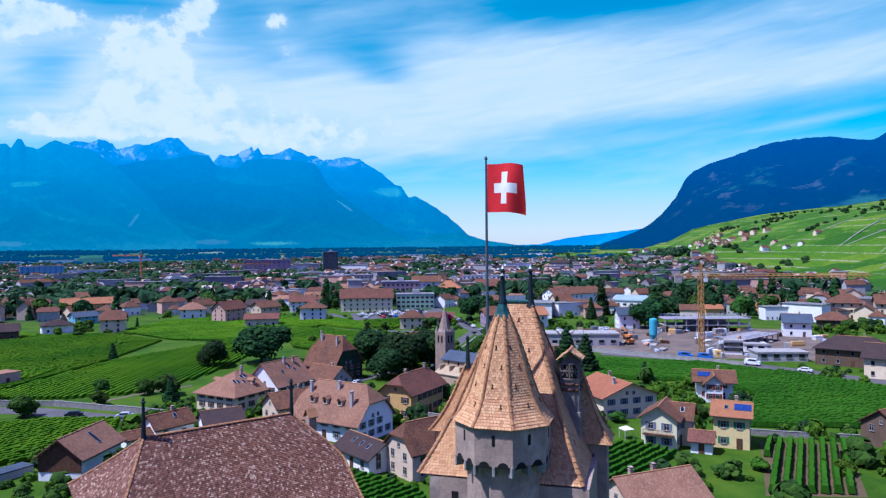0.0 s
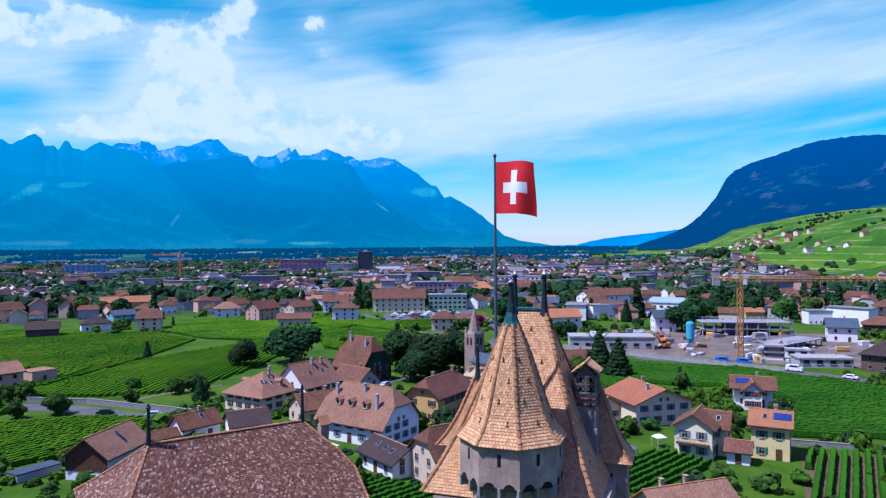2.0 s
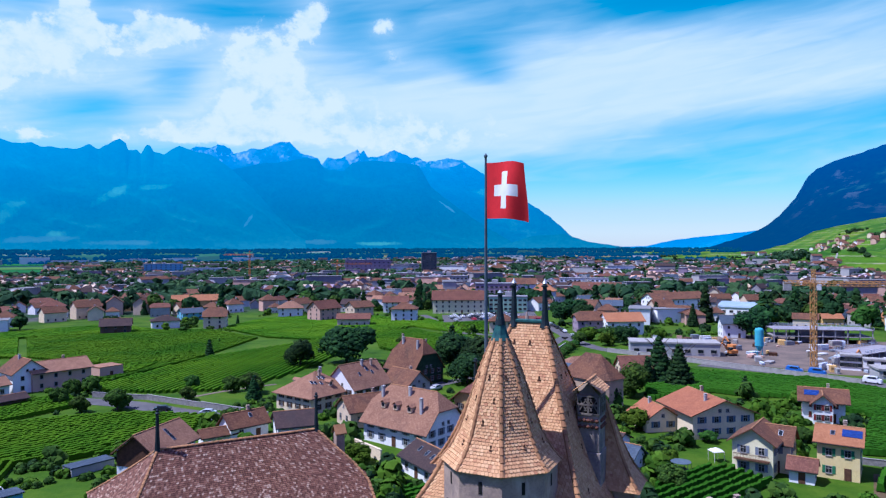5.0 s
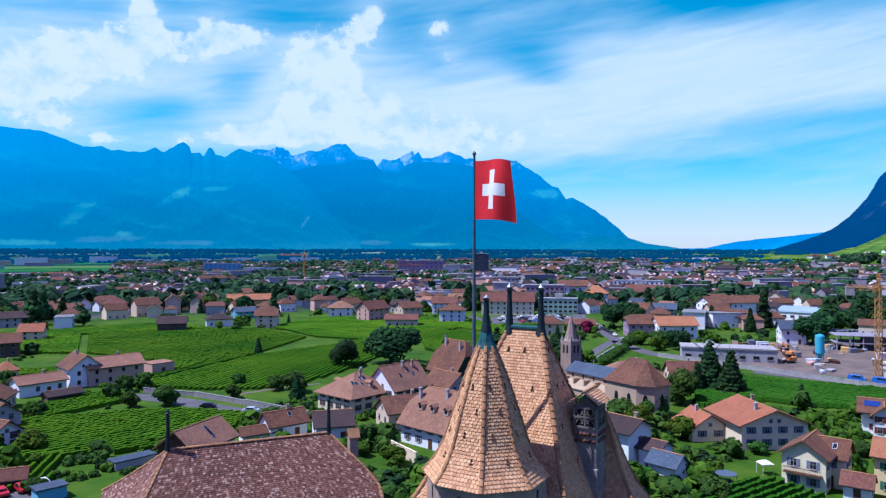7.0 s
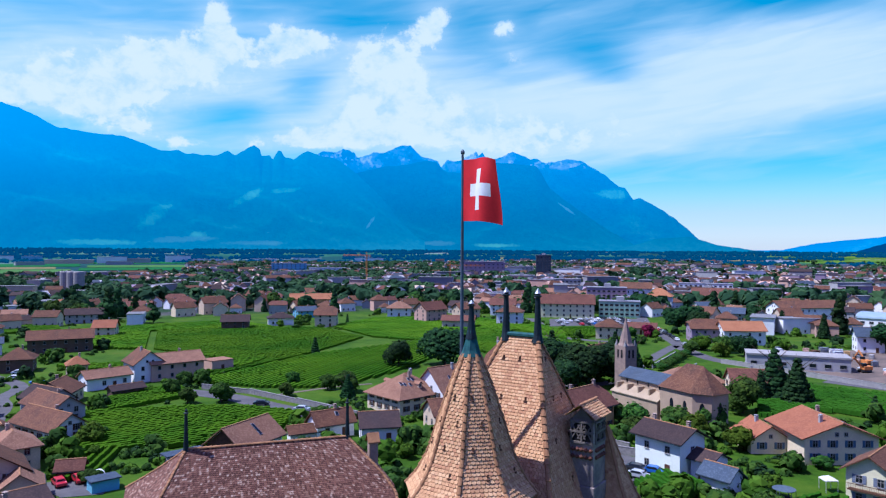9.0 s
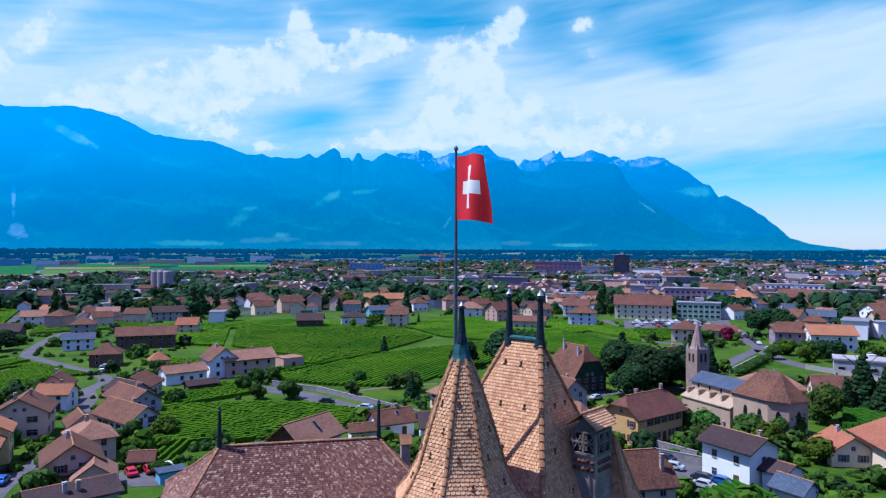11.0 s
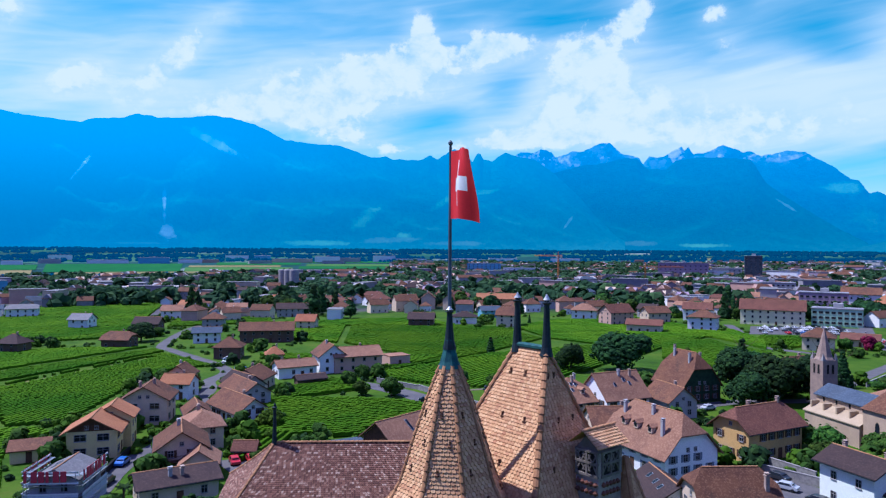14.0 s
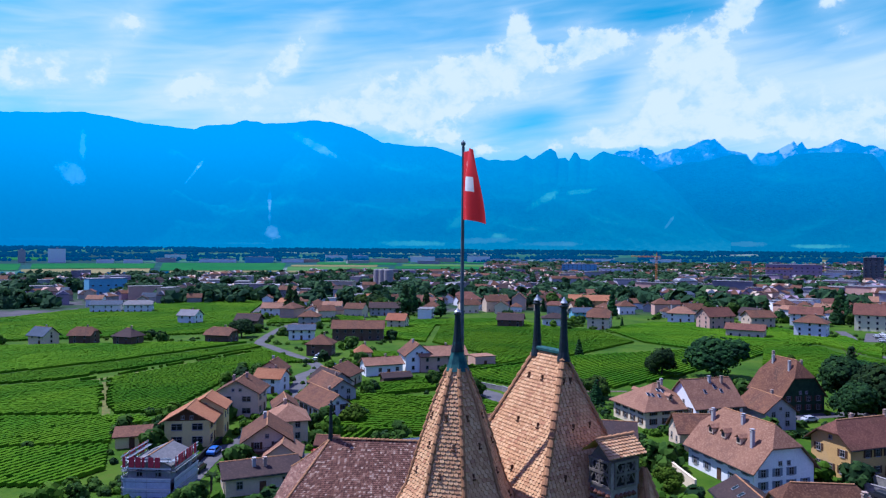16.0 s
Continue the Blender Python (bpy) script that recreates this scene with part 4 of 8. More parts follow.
for a, b in ((-1, -1), (1, -1), (1, 1), (-1, 1)):
    ridge_line([(*keep_xy(w, a, b), z + 0.03) for w, z in KPROF], 0.15, keep_roof)
bm = B()
for w0, w1, z0, z1 in ((0, 1, 36.2, 36.42),):
    box(bm, -0.29 - RID, 0.45 - 0.17, z0, -0.29 + RID, 0.45 + 0.17, z1, 0.06)
part("ridge_cap", bm, M_copper, keep_roof, "green copper ridge cap")
spike(keep_roof, -0.29 - RID, 0.45, 36.3, 2.3, vane=False)
spike(keep_roof, -0.29 + RID, 0.45, 36.3, 2.3, vane=False)
bm = B()
box(bm, -KU + 0.45, -KV + 0.0, -3, KU - 0.45, KV - 0.9, 26.0)
part("wall", bm, M_rubble, keep, "patchy beige plaster over rubble")
for x, z in ((-3.2, 24.3), (3.0, 24.0), (4.0, 20.5)):
    bm = box(B(), x - 0.2, -KV - 0.03, z, x + 0.2, -KV + 0.05, z + 0.9)
    part("window", bm, M_dark, keep, "narrow dark loophole")
# small iron snow hooks scattered over the slopes
vs, fs = [], []
for s in ("front", "right"):
    f = keep_surf(s)
    for j in range(5):
        for i in range(2):
            u, v = 0.25 + 0.34 * i + 0.18 * (j % 2), 0.12 + 0.18 * j
            c = Vector(f(u, v))
            bb = box(box(B(), c.x - 0.03, c.y - 0.07, c.z, c.x + 0.03, c.y + 0.03, c.z + 0.2), c.x - 0.08, c.y - 0.10, c.z - 0.05, c.x + 0.08, c.y - 0.05, c.z + 0.02)
            k = len(vs)
            vs += [v_.co.copy() for v_ in bb.verts]
            bb.verts.index_update()
            fs += [tuple(k + v_.index for v_ in f_.verts) for f_ in bb.faces]
            bb.free()
tagged(part("snow_guard", mesh_of("snow_guard", vs, fs, M_wood), parent=keep_roof, label="small dark iron hooks"), kind="stuff")


def corner_turret(x, y, half, z_eave, z_top, dx, dy, fin):
    """A little square turret on the tower's corner with its own flared tile roof."""
    prof = [(0.04, z_top), (0.42, z_top - (z_top - z_eave) * 0.5), (0.68, z_top - (z_top - z_eave) * 0.78), (1.0, z_eave)]
    def surf(k):
        c = [(-1, -1), (1, -1), (1, 1), (-1, 1)]
        a, b = c[k], c[(k + 1) % 4]
        def f(u, v):
            z = z_top + (z_eave - z_top) * v
            w = lerp_prof(prof, z)
            return (x + dx * (1 - w) + half * w * (a[0] + (b[0] - a[0]) * u), y + dy * (1 - w) + half * w * (a[1] + (b[1] - a[1]) * u), z)
        return f
    body = part("turret", box(B(), x - half + 0.3, y - half + 0.3, z_eave - 7, x + half - 0.3, y + half - 0.3, z_eave + 0.02), M_rubble, keep, "corner turret of beige plaster")
    vs, fs = [], []
    for k in range(4):
        skin(surf(k), 8, 2, vs, fs)
    n = len(vs)
    vs += [Vector((x + half * a, y + half * b, z_eave)) for a, b in ((-1, -1), (1, -1), (1, 1), (-1, 1))]
    fs.append((n, n + 1, n + 2, n + 3))
    for k in range(4):
        tiled_face(surf(k), (z_top - z_eave) * 1.15, 0.19, 0.165, vs, fs, RNG)
    part("turret_roof", mesh_of("turret_roof", vs, fs, M_tan_tile), parent=body, label="flared roof of tan clay tiles")
    for k in range(4):
        ridge_line([surf(k)(0, t / 6) for t in range(7)], 0.13, body)
    part("loophole", box(B(), x - 0.1, y - half + 0.26, z_eave - 1.6, x + 0.1, y - half + 0.36, z_eave - 0.7), M_dark, body)
    if fin:
        spike(body, x + dx, y + dy, z_top, 1.9, 0.16, False)


corner_turret(-4.7, 1.7, 1.7, 27.4, 32.0, 0.9, -0.9, True)
corner_turret(4.5, 2.45, 1.25, 26.9, 31.8, -0.9, -0.2, False)

M_cote = material("cote_plaster", (0.30, 0.25, 0.21), (0.20, 0.17, 0.155), 1.1, 0.9, 0.04, 7, stain=(0.38, 0.31, 0.25))
# ---- bell-cote standing on the right-hand slope
cote = part("bell_cote", box(box(B(), 2.55, 0.25, 29.2, 3.79, 1.75, 32.3, 0.03), 2.48, 0.16, 26.4, 3.86, 1.8, 29.2, 0.03), M_cote, keep, "narrow plastered bell-cote with lattice openings")
for face in range(4):
    m = Matrix.Translation((3.17, 1.0, 0)) @ Matrix.Rotation(face * math.pi / 2, 4, "Z") @ Matrix.Diagonal((0.83, 0.80 if face % 2 else 0.97, 1, 1))
    bm = B()
    arch = [(-0.6, 31.35), (-0.6, 32.0), (-0.36, 32.3), (0.36, 32.3), (0.6, 32.0), (0.6, 31.35)]
    lo = [bm.verts.new(m @ Vector((x, -0.78, z))) for x, z in arch]
    hi = [bm.verts.new(m @ Vector((x, -0.70, z))) for x, z in arch]
    for k in range(len(arch)):
        bm.faces.new((lo[k], lo[(k + 1) % len(arch)], hi[(k + 1) % len(arch)], hi[k]))
    bm.faces.new(lo)
    part("opening", bm, M_dark, cote)
    bm = B()
    for k in range(-1, 2):
        for t in (-1, 1):
            box(bm, -0.03, -0.84, -0.42, 0.03, -0.785, 0.42, m=m @ Matrix.Translation((k * 0.36, 0, 31.82)) @ Matrix.Rotation(t * 0.62, 4, "Y"))
    for z in (31.3, 31.82, 32.3):
        box(bm, -0.74, -0.86, z - 0.05, 0.74, -0.76, z + 0.05, m=m)
    for x in (-0.66, 0.0, 0.66):
        box(bm, x - 0.05, -0.85, 31.3, x + 0.05, -0.76, 32.3, m=m)
    part("lattice", bm, M_greywood, cote, "grey timber lattice")
    for k in range(5):
        for row in (30.95, 30.6):
            part("corbel", lathe(B(), [(0.03, row - 0.11), (0.12, row - 0.03), (0.12, row + 0.03), (0.03, row + 0.11)], 8, *(m @ Vector((-0.56 + 0.28 * k, -0.80, 0))).xy), ROOFS["red"], cote, "round red tile end")
vs, fs = [], []
for sgn in (-1, 1):
    f = lambda u, v, sgn=sgn: (3.17 + sgn * 0.82 * v, -0.05 + 2.1 * u, 33.15 - 0.62 * v)
    skin(f, 3, 2, vs, fs)
    tiled_face(f, 1.35, 0.19, 0.19, vs, fs, RNG)
vs, fs = list(vs), list(fs)
part("cote_roof", mesh_of("cote_roof", vs, fs, M_tan_tile), parent=cote, label="little gable roof of tan clay tiles")
ridge_line([(3.17, -0.1, 33.17), (3.17, 2.1, 33.17)], 0.10, cote)
bm = B()
a, b, c = [(3.17 - 0.62, 32.3), (3.17 + 0.62, 32.3), (3.17, 33.05)], 0.27, 1.73
va = [bm.verts.new((x, b, z)) for x, z in a]
vb = [bm.verts.new((x, c, z)) for x, z in a]
bm.faces.new(va), bm.faces.new(vb)
for k in range(3):
    bm.faces.new((va[k], va[(k + 1) % 3], vb[(k + 1) % 3], vb[k]))
part("gable", bm, M_greywood, cote)

# ---- octagonal stair turret
OCT_TURN = radians(-85)
stair = thing("stair_turret", pose(3.53, 41.4, 0), "octagonal castle turret with pointed tan tile roof and lead spire", "castle turret")
OPROF = [(0.36, 36.0), (0.98, 34.5), (1.52, 32.9), (2.03, 31.3), (2.55, 30.35), (3.10, 29.72)]


def oct_pt(k, r):
    a = OCT_TURN + k * math.pi / 4
    return r * math.cos(a), r * math.sin(a)


def oct_surf(k):
    def f(u, v):
        z = 36.0 + (29.72 - 36.0) * v
        r = lerp_prof(OPROF, z)
        p, q = oct_pt(k, r), oct_pt(k + 1, r)
        return (p[0] + (q[0] - p[0]) * u, p[1] + (q[1] - p[1]) * u, z)
    return f


vs, fs = [], []
for k in range(8):
    skin(oct_surf(k), 14, 2, vs, fs)
n = len(vs)
vs += [Vector((*oct_pt(k, 3.10), 29.72)) for k in range(8)]
fs.append(tuple(range(n, n + 8)))
me = mesh_of("roof", vs, fs, M_ridge_tile)
bm = B()
bm.from_mesh(me)
bmesh.ops.remove_doubles(bm, verts=bm.verts, dist=0.004)
stair_roof = part("roof", bm, M_ridge_tile, stair, "concave eight-sided tile roof")
vs, fs = [], []
for k in range(8):
    tiled_face(oct_surf(k), 7.0, 0.185, 0.165, vs, fs, RNG)
tagged(part("tiles", mesh_of("tiles", vs, fs, M_tan_tile), parent=stair_roof, label="round-ended tan clay tiles"), kind="stuff")
for k in range(8):
    ridge_line([(*oct_pt(k, r + 0.01), z + 0.02) for r, z in OPROF], 0.11, stair_roof)
part("spire_cap", lathe(B(), [(0.52, 35.82), (0.40, 36.1), (0.26, 36.6), (0.20, 37.0)], 8, 0, 0, OCT_TURN), M_copper, stair_roof, "blue-green lead spire cap")
spike(stair_roof, 0, 0, 36.95, 1.35, 0.19, False)
part("drum", lathe(B(), [(2.84, 27.55), (2.90, 27.6), (2.90, 29.8)], 8, 0, 0, OCT_TURN), M_rubble, stair, "overhanging plastered drum")
part("shaft", lathe(B(), [(2.22, -3), (2.22, 28.2)], 24, 0, 0, OCT_TURN), M_rubble, stair, "round shaft of patchy plaster")
for k in range(8):
    p, q = Vector((*oct_pt(k, 2.90), 0)), Vector((*oct_pt(k + 1, 2.90), 0))
    out = ((p + q) / 2).normalized()
    side = (q - p).normalized()
    m = Matrix((( *side, 0), (*out, 0), (0, 0, 1, 0), (0, 0, 0, 1))).transposed()
    m.translation = (p + q) / 2
    w = (q - p).length
    for j in range(2):
        # scalloped machicolation: an arch cut into the drum's hem
        bm = B()
        cx = (j - 0.5) * w / 2
        arc = [(cx + 0.34 * -math.cos(math.pi * t / 8), 27.5 + 0.36 * math.sin(math.pi * t / 8)) for t in range(9)]
        lo = [bm.verts.new(m @ Vector((x, 0.012, z))) for x, z in arc]
        hi = [bm.verts.new(m @ Vector((x, -0.12, z))) for x, z in arc]
        for t in range(9):
            bm.faces.new((lo[t], lo[(t + 1) % 9], hi[(t + 1) % 9], hi[t]))
        bm.faces.new(lo)
        part("arch", bm, M_dark, stair, "dark machicolation arch")
        part("corbel", box(B(), cx + (j * 2 - 1) * 0.0 - w / 4 - 0.09, -0.5, 27.0, cx - w / 4 + 0.09, 0.02, 27.62, 0.03, m), M_stone, stair)
    part("loophole", box(B(), -0.09, -0.06, 28.75, 0.09, 0.02, 29.35, 0, m), M_dark, stair, "narrow dark loophole")
bm = B()
for k in range(8):
    for j in range(4):
        c = Vector(oct_surf(k)(0.32 + 0.36 * (j % 2), 0.32 + 0.17 * j))
        box(bm, c.x - 0.035, c.y - 0.035, c.z - 0.02, c.x + 0.035, c.y + 0.035, c.z + 0.2)
        box(bm, c.x * 1.02 - 0.065, c.y * 1.02 - 0.065, c.z - 0.05, c.x * 1.02 + 0.065, c.y * 1.02 + 0.065, c.z + 0.02)
tagged(part("snow_guard", bm, M_wood, stair_roof), kind="stuff")

# ---- flagpole
pole = thing("flagpole", pose(2.7, 42.62, 0), "slim dark steel flagpole with waving red flag and white cross", "flagpole")
part("mast", lathe(B(), [(0.11, 24.0), (0.095, 36.0), (0.06, 45.3)], 10), M_pole, pole)
part("ball", lathe(B(), [(0.03, 45.28), (0.1, 45.38), (0.1, 45.46), (0.02, 45.56)], 10), M_pole, pole)
vs, fs, idx = [], [], []
N = 40
for j in range(N + 1):
    for i in range(N + 1):
        u, v = i / N, j / N
        x = 0.08 + 2.65 * u * (1 - 0.06 * v)
        sway = 0.30 * u ** 0.8 * math.sin(5.6 * u + 1.6 * v + 0.4) + 0.10 * u * math.sin(11 * u - 3.0 * v)
        z = 45.05 - 2.95 * v - 0.30 * u * u - 0.10 * u * math.sin(4 * u + 2)
        vs.append((x * 0.8 + sway * 0.6, -x * 0.6 + sway * 0.8, z))
for j in range(N):
    for i in range(N):
        a = j * (N + 1) + i
        fs.append((a, a + 1, a + N + 2, a + N + 1))
        u, v = (i + 0.5) / N - 0.5, (j + 0.5) / N - 0.5
        idx.append(int((abs(u) < 0.10 and abs(v) < 0.32) or (abs(v) < 0.10 and abs(u) < 0.32)))
part("flag", mesh_of("flag", vs, fs, [M_flag_red, M_flag_white], idx, True), parent=pole, label="red cloth flag with a white cross")

# ---- hall range with mottled roof
hall = thing("castle_hall", pose(-19.75, 61.35, 0, 0, 0, 37), "long castle hall with mottled red-brown hipped tile roof", "castle hall")
HR, HZ = 6.6, 24.4
HEND = {-1: 4.9, 1: 3.3}             # how far the hips run out past the ridge
HALF = {-1: 0.445, 1: 0.81}          # the far end is half-hipped: share of each slope at which its hip meets the verge
HSIDE = {-1: (8.2, 7.2), 1: (4.7, 4.1)}   # spread and drop of the court slope and the rear slope


def hall_pt(w, a, b):
    wide, drop = HSIDE[b]
    return (a * (HR + HEND[a] * (min(1.0, w / HALF[b]) if a > 0 else w)), b * wide * w, HZ - drop * (1.12 * w - 0.12 * w * w))


def hall_surf(k):
    c = [(-1, -1), (1, -1), (1, 1), (-1, 1)]
    def f(u, v):
        p, q = c[k], c[(k + 1) % 4]
        return Vector(hall_pt(v * HALF[p[1]] if k == 1 else v, *p)).lerp(Vector(hall_pt(v * HALF[q[1]] if k == 1 else v, *q)), u)
    return f


vs, fs = [], []
for k in range(4):
    skin(hall_surf(k), 10, 3, vs, fs)
n = len(vs)
vs += [Vector(hall_pt(1, a, b)) for a, b in ((-1, -1), (1, -1), (1, 1), (-1, 1))]
fs.append((n, n + 1, n + 2, n + 3))
n = len(vs)                           # the gable under the half hip
vs += [Vector(hall_pt(w, 1, b)) - Vector((0.25, 0, 0.1)) for w, b in ((1, -1), (0.72, -1), (0.445, -1), (0.81, 1), (1, 1))]
fs.append((n, n + 1, n + 2, n + 3, n + 4))
hall_roof = part("roof", mesh_of("roof", vs, fs, M_ridge_tile), parent=hall, label="hipped roof of mottled red tiles")
vs, fs = [], []
for k in range(4):
    tiled_face(hall_surf(k), (10.9, 4.8, 6.2, 7.6)[k], 0.185, 0.175, vs, fs, RNG)
tagged(part("tiles", mesh_of("tiles", vs, fs, M_red_tile), parent=hall_roof, label="mottled red and buff clay tiles"), kind="stuff")
for a, b in ((-1, -1), (1, -1), (1, 1), (-1, 1)):
    ridge_line([Vector(hall_pt(t / 6, a, b)) + Vector((0, 0, 0.02)) for t in range(7)], 0.14, hall_roof)
ridge_line([(-HR, 0, HZ + 0.03), (HR, 0, HZ + 0.03)], 0.16, hall_roof)
spike(hall_roof, -HR, 0, HZ, 3.3, 0.2, False)
spike(hall_roof, HR, 0, HZ, 3.3, 0.2, False)
part("wall", box(B(), -HR - 4.3, -7.6, -3, HR + 2.95, 4.2, 17.3), M_rubble, hall, "rough castle wall of beige plaster")
cb = part("chimney", box(B(), 8.7, 0.6, 18.0, 9.5, 1.4, 23.6, 0.03), M_rubble, hall_roof, "plastered chimney with a little tiled hood")
bm = B()
for sgn in (-1, 1):
    f = [(8.55, 1.0 + sgn * 0.6, 23.55), (9.65, 1.0 + sgn * 0.6, 23.55), (9.65, 1.0, 24.3), (8.55, 1.0, 24.3)]
    bm.faces.new([bm.verts.new(p) for p in f])
    bm.faces.new([bm.verts.new((p[0], p[1], p[2] - 0.1)) for p in f])
part("hood", bm, M_ridge_tile, cb, "small tiled hood")

# ---------------------------------------------------------------- houses
def window_mesh(name, w, h, mat_frame):
    """Frame, sill and recessed panes in one skin."""
    t = 0.075
    xs = [-w / 2 - 0.06, -w / 2, -w / 2 + t, -0.035, 0.035, w / 2 - t, w / 2, w / 2 + 0.06]
    zs = [-0.09, 0.0, t, h * 0.62, h * 0.62 + 0.06, h - t, h]
    def depth(i, j):
        if j == 0:
            return -0.16
        if i in (0, 6):
            return 0.0
        return -0.025 if i in (2, 4) and j in (2, 4) else -0.075
    vs, fs, idx = [], [], []
    for i in range(7):
        for j in range(6):
            d = depth(i, j)
            k = len(vs)
            vs += [(xs[i], d, zs[j]), (xs[i + 1], d, zs[j]), (xs[i + 1], d, zs[j + 1]), (xs[i], d, zs[j + 1])]
            fs.append((k, k + 1, k + 2, k + 3))
            idx.append(int(d == -0.025))
            for di, dj, a, b in ((1, 0, 1, 2), (0, 1, 2, 3)):
                ii, jj = i + di, j + dj
                e = depth(ii, jj) if ii < 7 and jj < 6 else 0.02
                if e != d:
                    m = len(vs)
                    vs += [vs[k + a], vs[k + b], (vs[k + b][0], e, vs[k + b][2]), (vs[k + a][0], e, vs[k + a][2])]
                    fs.append((m, m + 1, m + 2, m + 3))
                    idx.append(0)
    me = mesh_of(name, vs, fs, [mat_frame, M_glass], idx)
    bm = bmesh.new()
    bm.from_mesh(me)
    bmesh.ops.remove_doubles(bm, verts=bm.verts, dist=0.001)
    bm.to_mesh(me)
    bm.free()
    return me


def plain_window_mesh(name, w, h, mat_frame):
    """A frame with one recessed pane and a sill, for houses farther off."""
    t = 0.09
    o = [(-w / 2, 0.0), (w / 2, 0.0), (w / 2, h), (-w / 2, h)]
    i = [(-w / 2 + t, t), (w / 2 - t, t), (w / 2 - t, h - t), (-w / 2 + t, h - t)]
    vs = [(x, 0.02, z) for x, z in o] + [(x, -0.075, z) for x, z in o] + [(x, -0.075, z) for x, z in i] + [(x, -0.03, z) for x, z in i]
    fs = [(b + k, b + (k + 1) % 4, b + 4 + (k + 1) % 4, b + 4 + k) for b in (0, 4, 8) for k in range(4)] + [(12, 13, 14, 15)]
    vs += [(-w / 2 - 0.06, 0.0, 0.0), (w / 2 + 0.06, 0.0, 0.0), (w / 2 + 0.06, -0.16, 0.0), (-w / 2 - 0.06, -0.16, 0.0), (-w / 2 - 0.06, -0.16, -0.09), (w / 2 + 0.06, -0.16, -0.09)]
    fs += [(16, 17, 18, 19), (19, 18, 21, 20)]
    return mesh_of(name, vs, fs, [mat_frame, M_glass], [0] * 12 + [1, 0, 0])


def shutter_mesh(w, h, mat, s):
    """One slatted leaf beside a window."""
    x0, x1 = sorted((s * (w / 2 + 0.02), s * (w / 2 + 0.02 + w * 0.48)))
    vs, fs = [], []
    zs = [-0.02, 0.08] + [0.08 + (h - 0.16) * k / 8 for k in range(1, 9)] + [h + 0.02]
    for k, z in enumerate(zs):
        d = -0.05 if k in (0, 1, len(zs) - 2, len(zs) - 1) or k % 2 else -0.075
        vs += [(x0, 0.0, z), (x0, d, z), (x1, d, z), (x1, 0.0, z)]
    for k in range(len(zs) - 1):
        a = k * 4
        for q in range(3):
            fs.append((a + q, a + q + 1, a + q + 5, a + q + 4))
    fs += [(0, 1, 2, 3), tuple(len(vs) - 4 + q for q in range(4))]
    return mesh_of("shutter", vs, fs, mat)


WIN = {s: window_mesh("window_" + s, w, h, M_sash) for s, w, h in (("std", 1.05, 1.35), ("small", 0.75, 0.8), ("tall", 1.2, 1.9), ("wide", 2.2, 1.4))}
WFAR = {s: plain_window_mesh("window_" + s, w, h, M_sash) for s, w, h in (("std", 1.05, 1.35), ("small", 0.75, 0.8), ("tall", 1.2, 1.9), ("wide", 2.2, 1.4))}
WSIZE = dict(std=(1.05, 1.35), small=(0.75, 0.8), tall=(1.2, 1.9), wide=(2.2, 1.4))
SHUTTER = {(k, s): shutter_mesh(1.05, 1.35, m, s) for k, m in SHUT.items() for s in (-1, 1)}


def door_mesh():
    bm = B()
    box(bm, -0.55, -0.08, 0, 0.55, 0.03, 2.15)
    box(bm, -0.42, -0.10, 0.25, 0.42, -0.07, 0.95)
    box(bm, -0.42, -0.10, 1.1, 0.42, -0.07, 1.95)
    me = bpy.data.meshes.new("door")
    bm.to_mesh(me)
    bm.free()
    me.materials.append(M_wood)
    return me


DOOR = door_mesh()


def chimney_bm(h=1.3, w=0.6):
    bm = box(B(), -w / 2, -w / 2, -1.6, w / 2, w / 2, h, 0.02)
    box(bm, -w / 2 - 0.08, -w / 2 - 0.08, h, w / 2 + 0.08, w / 2 + 0.08, h + 0.1)
    for s in (-1, 1):
        box(bm, s * w * 0.3 - 0.06, -w * 0.3, h + 0.1, s * w * 0.3 + 0.06, w * 0.3, h + 0.35)
    box(bm, -w / 2 - 0.05, -w / 2 - 0.05, h + 0.35, w / 2 + 0.05, w / 2 + 0.05, h + 0.43)
    return bm


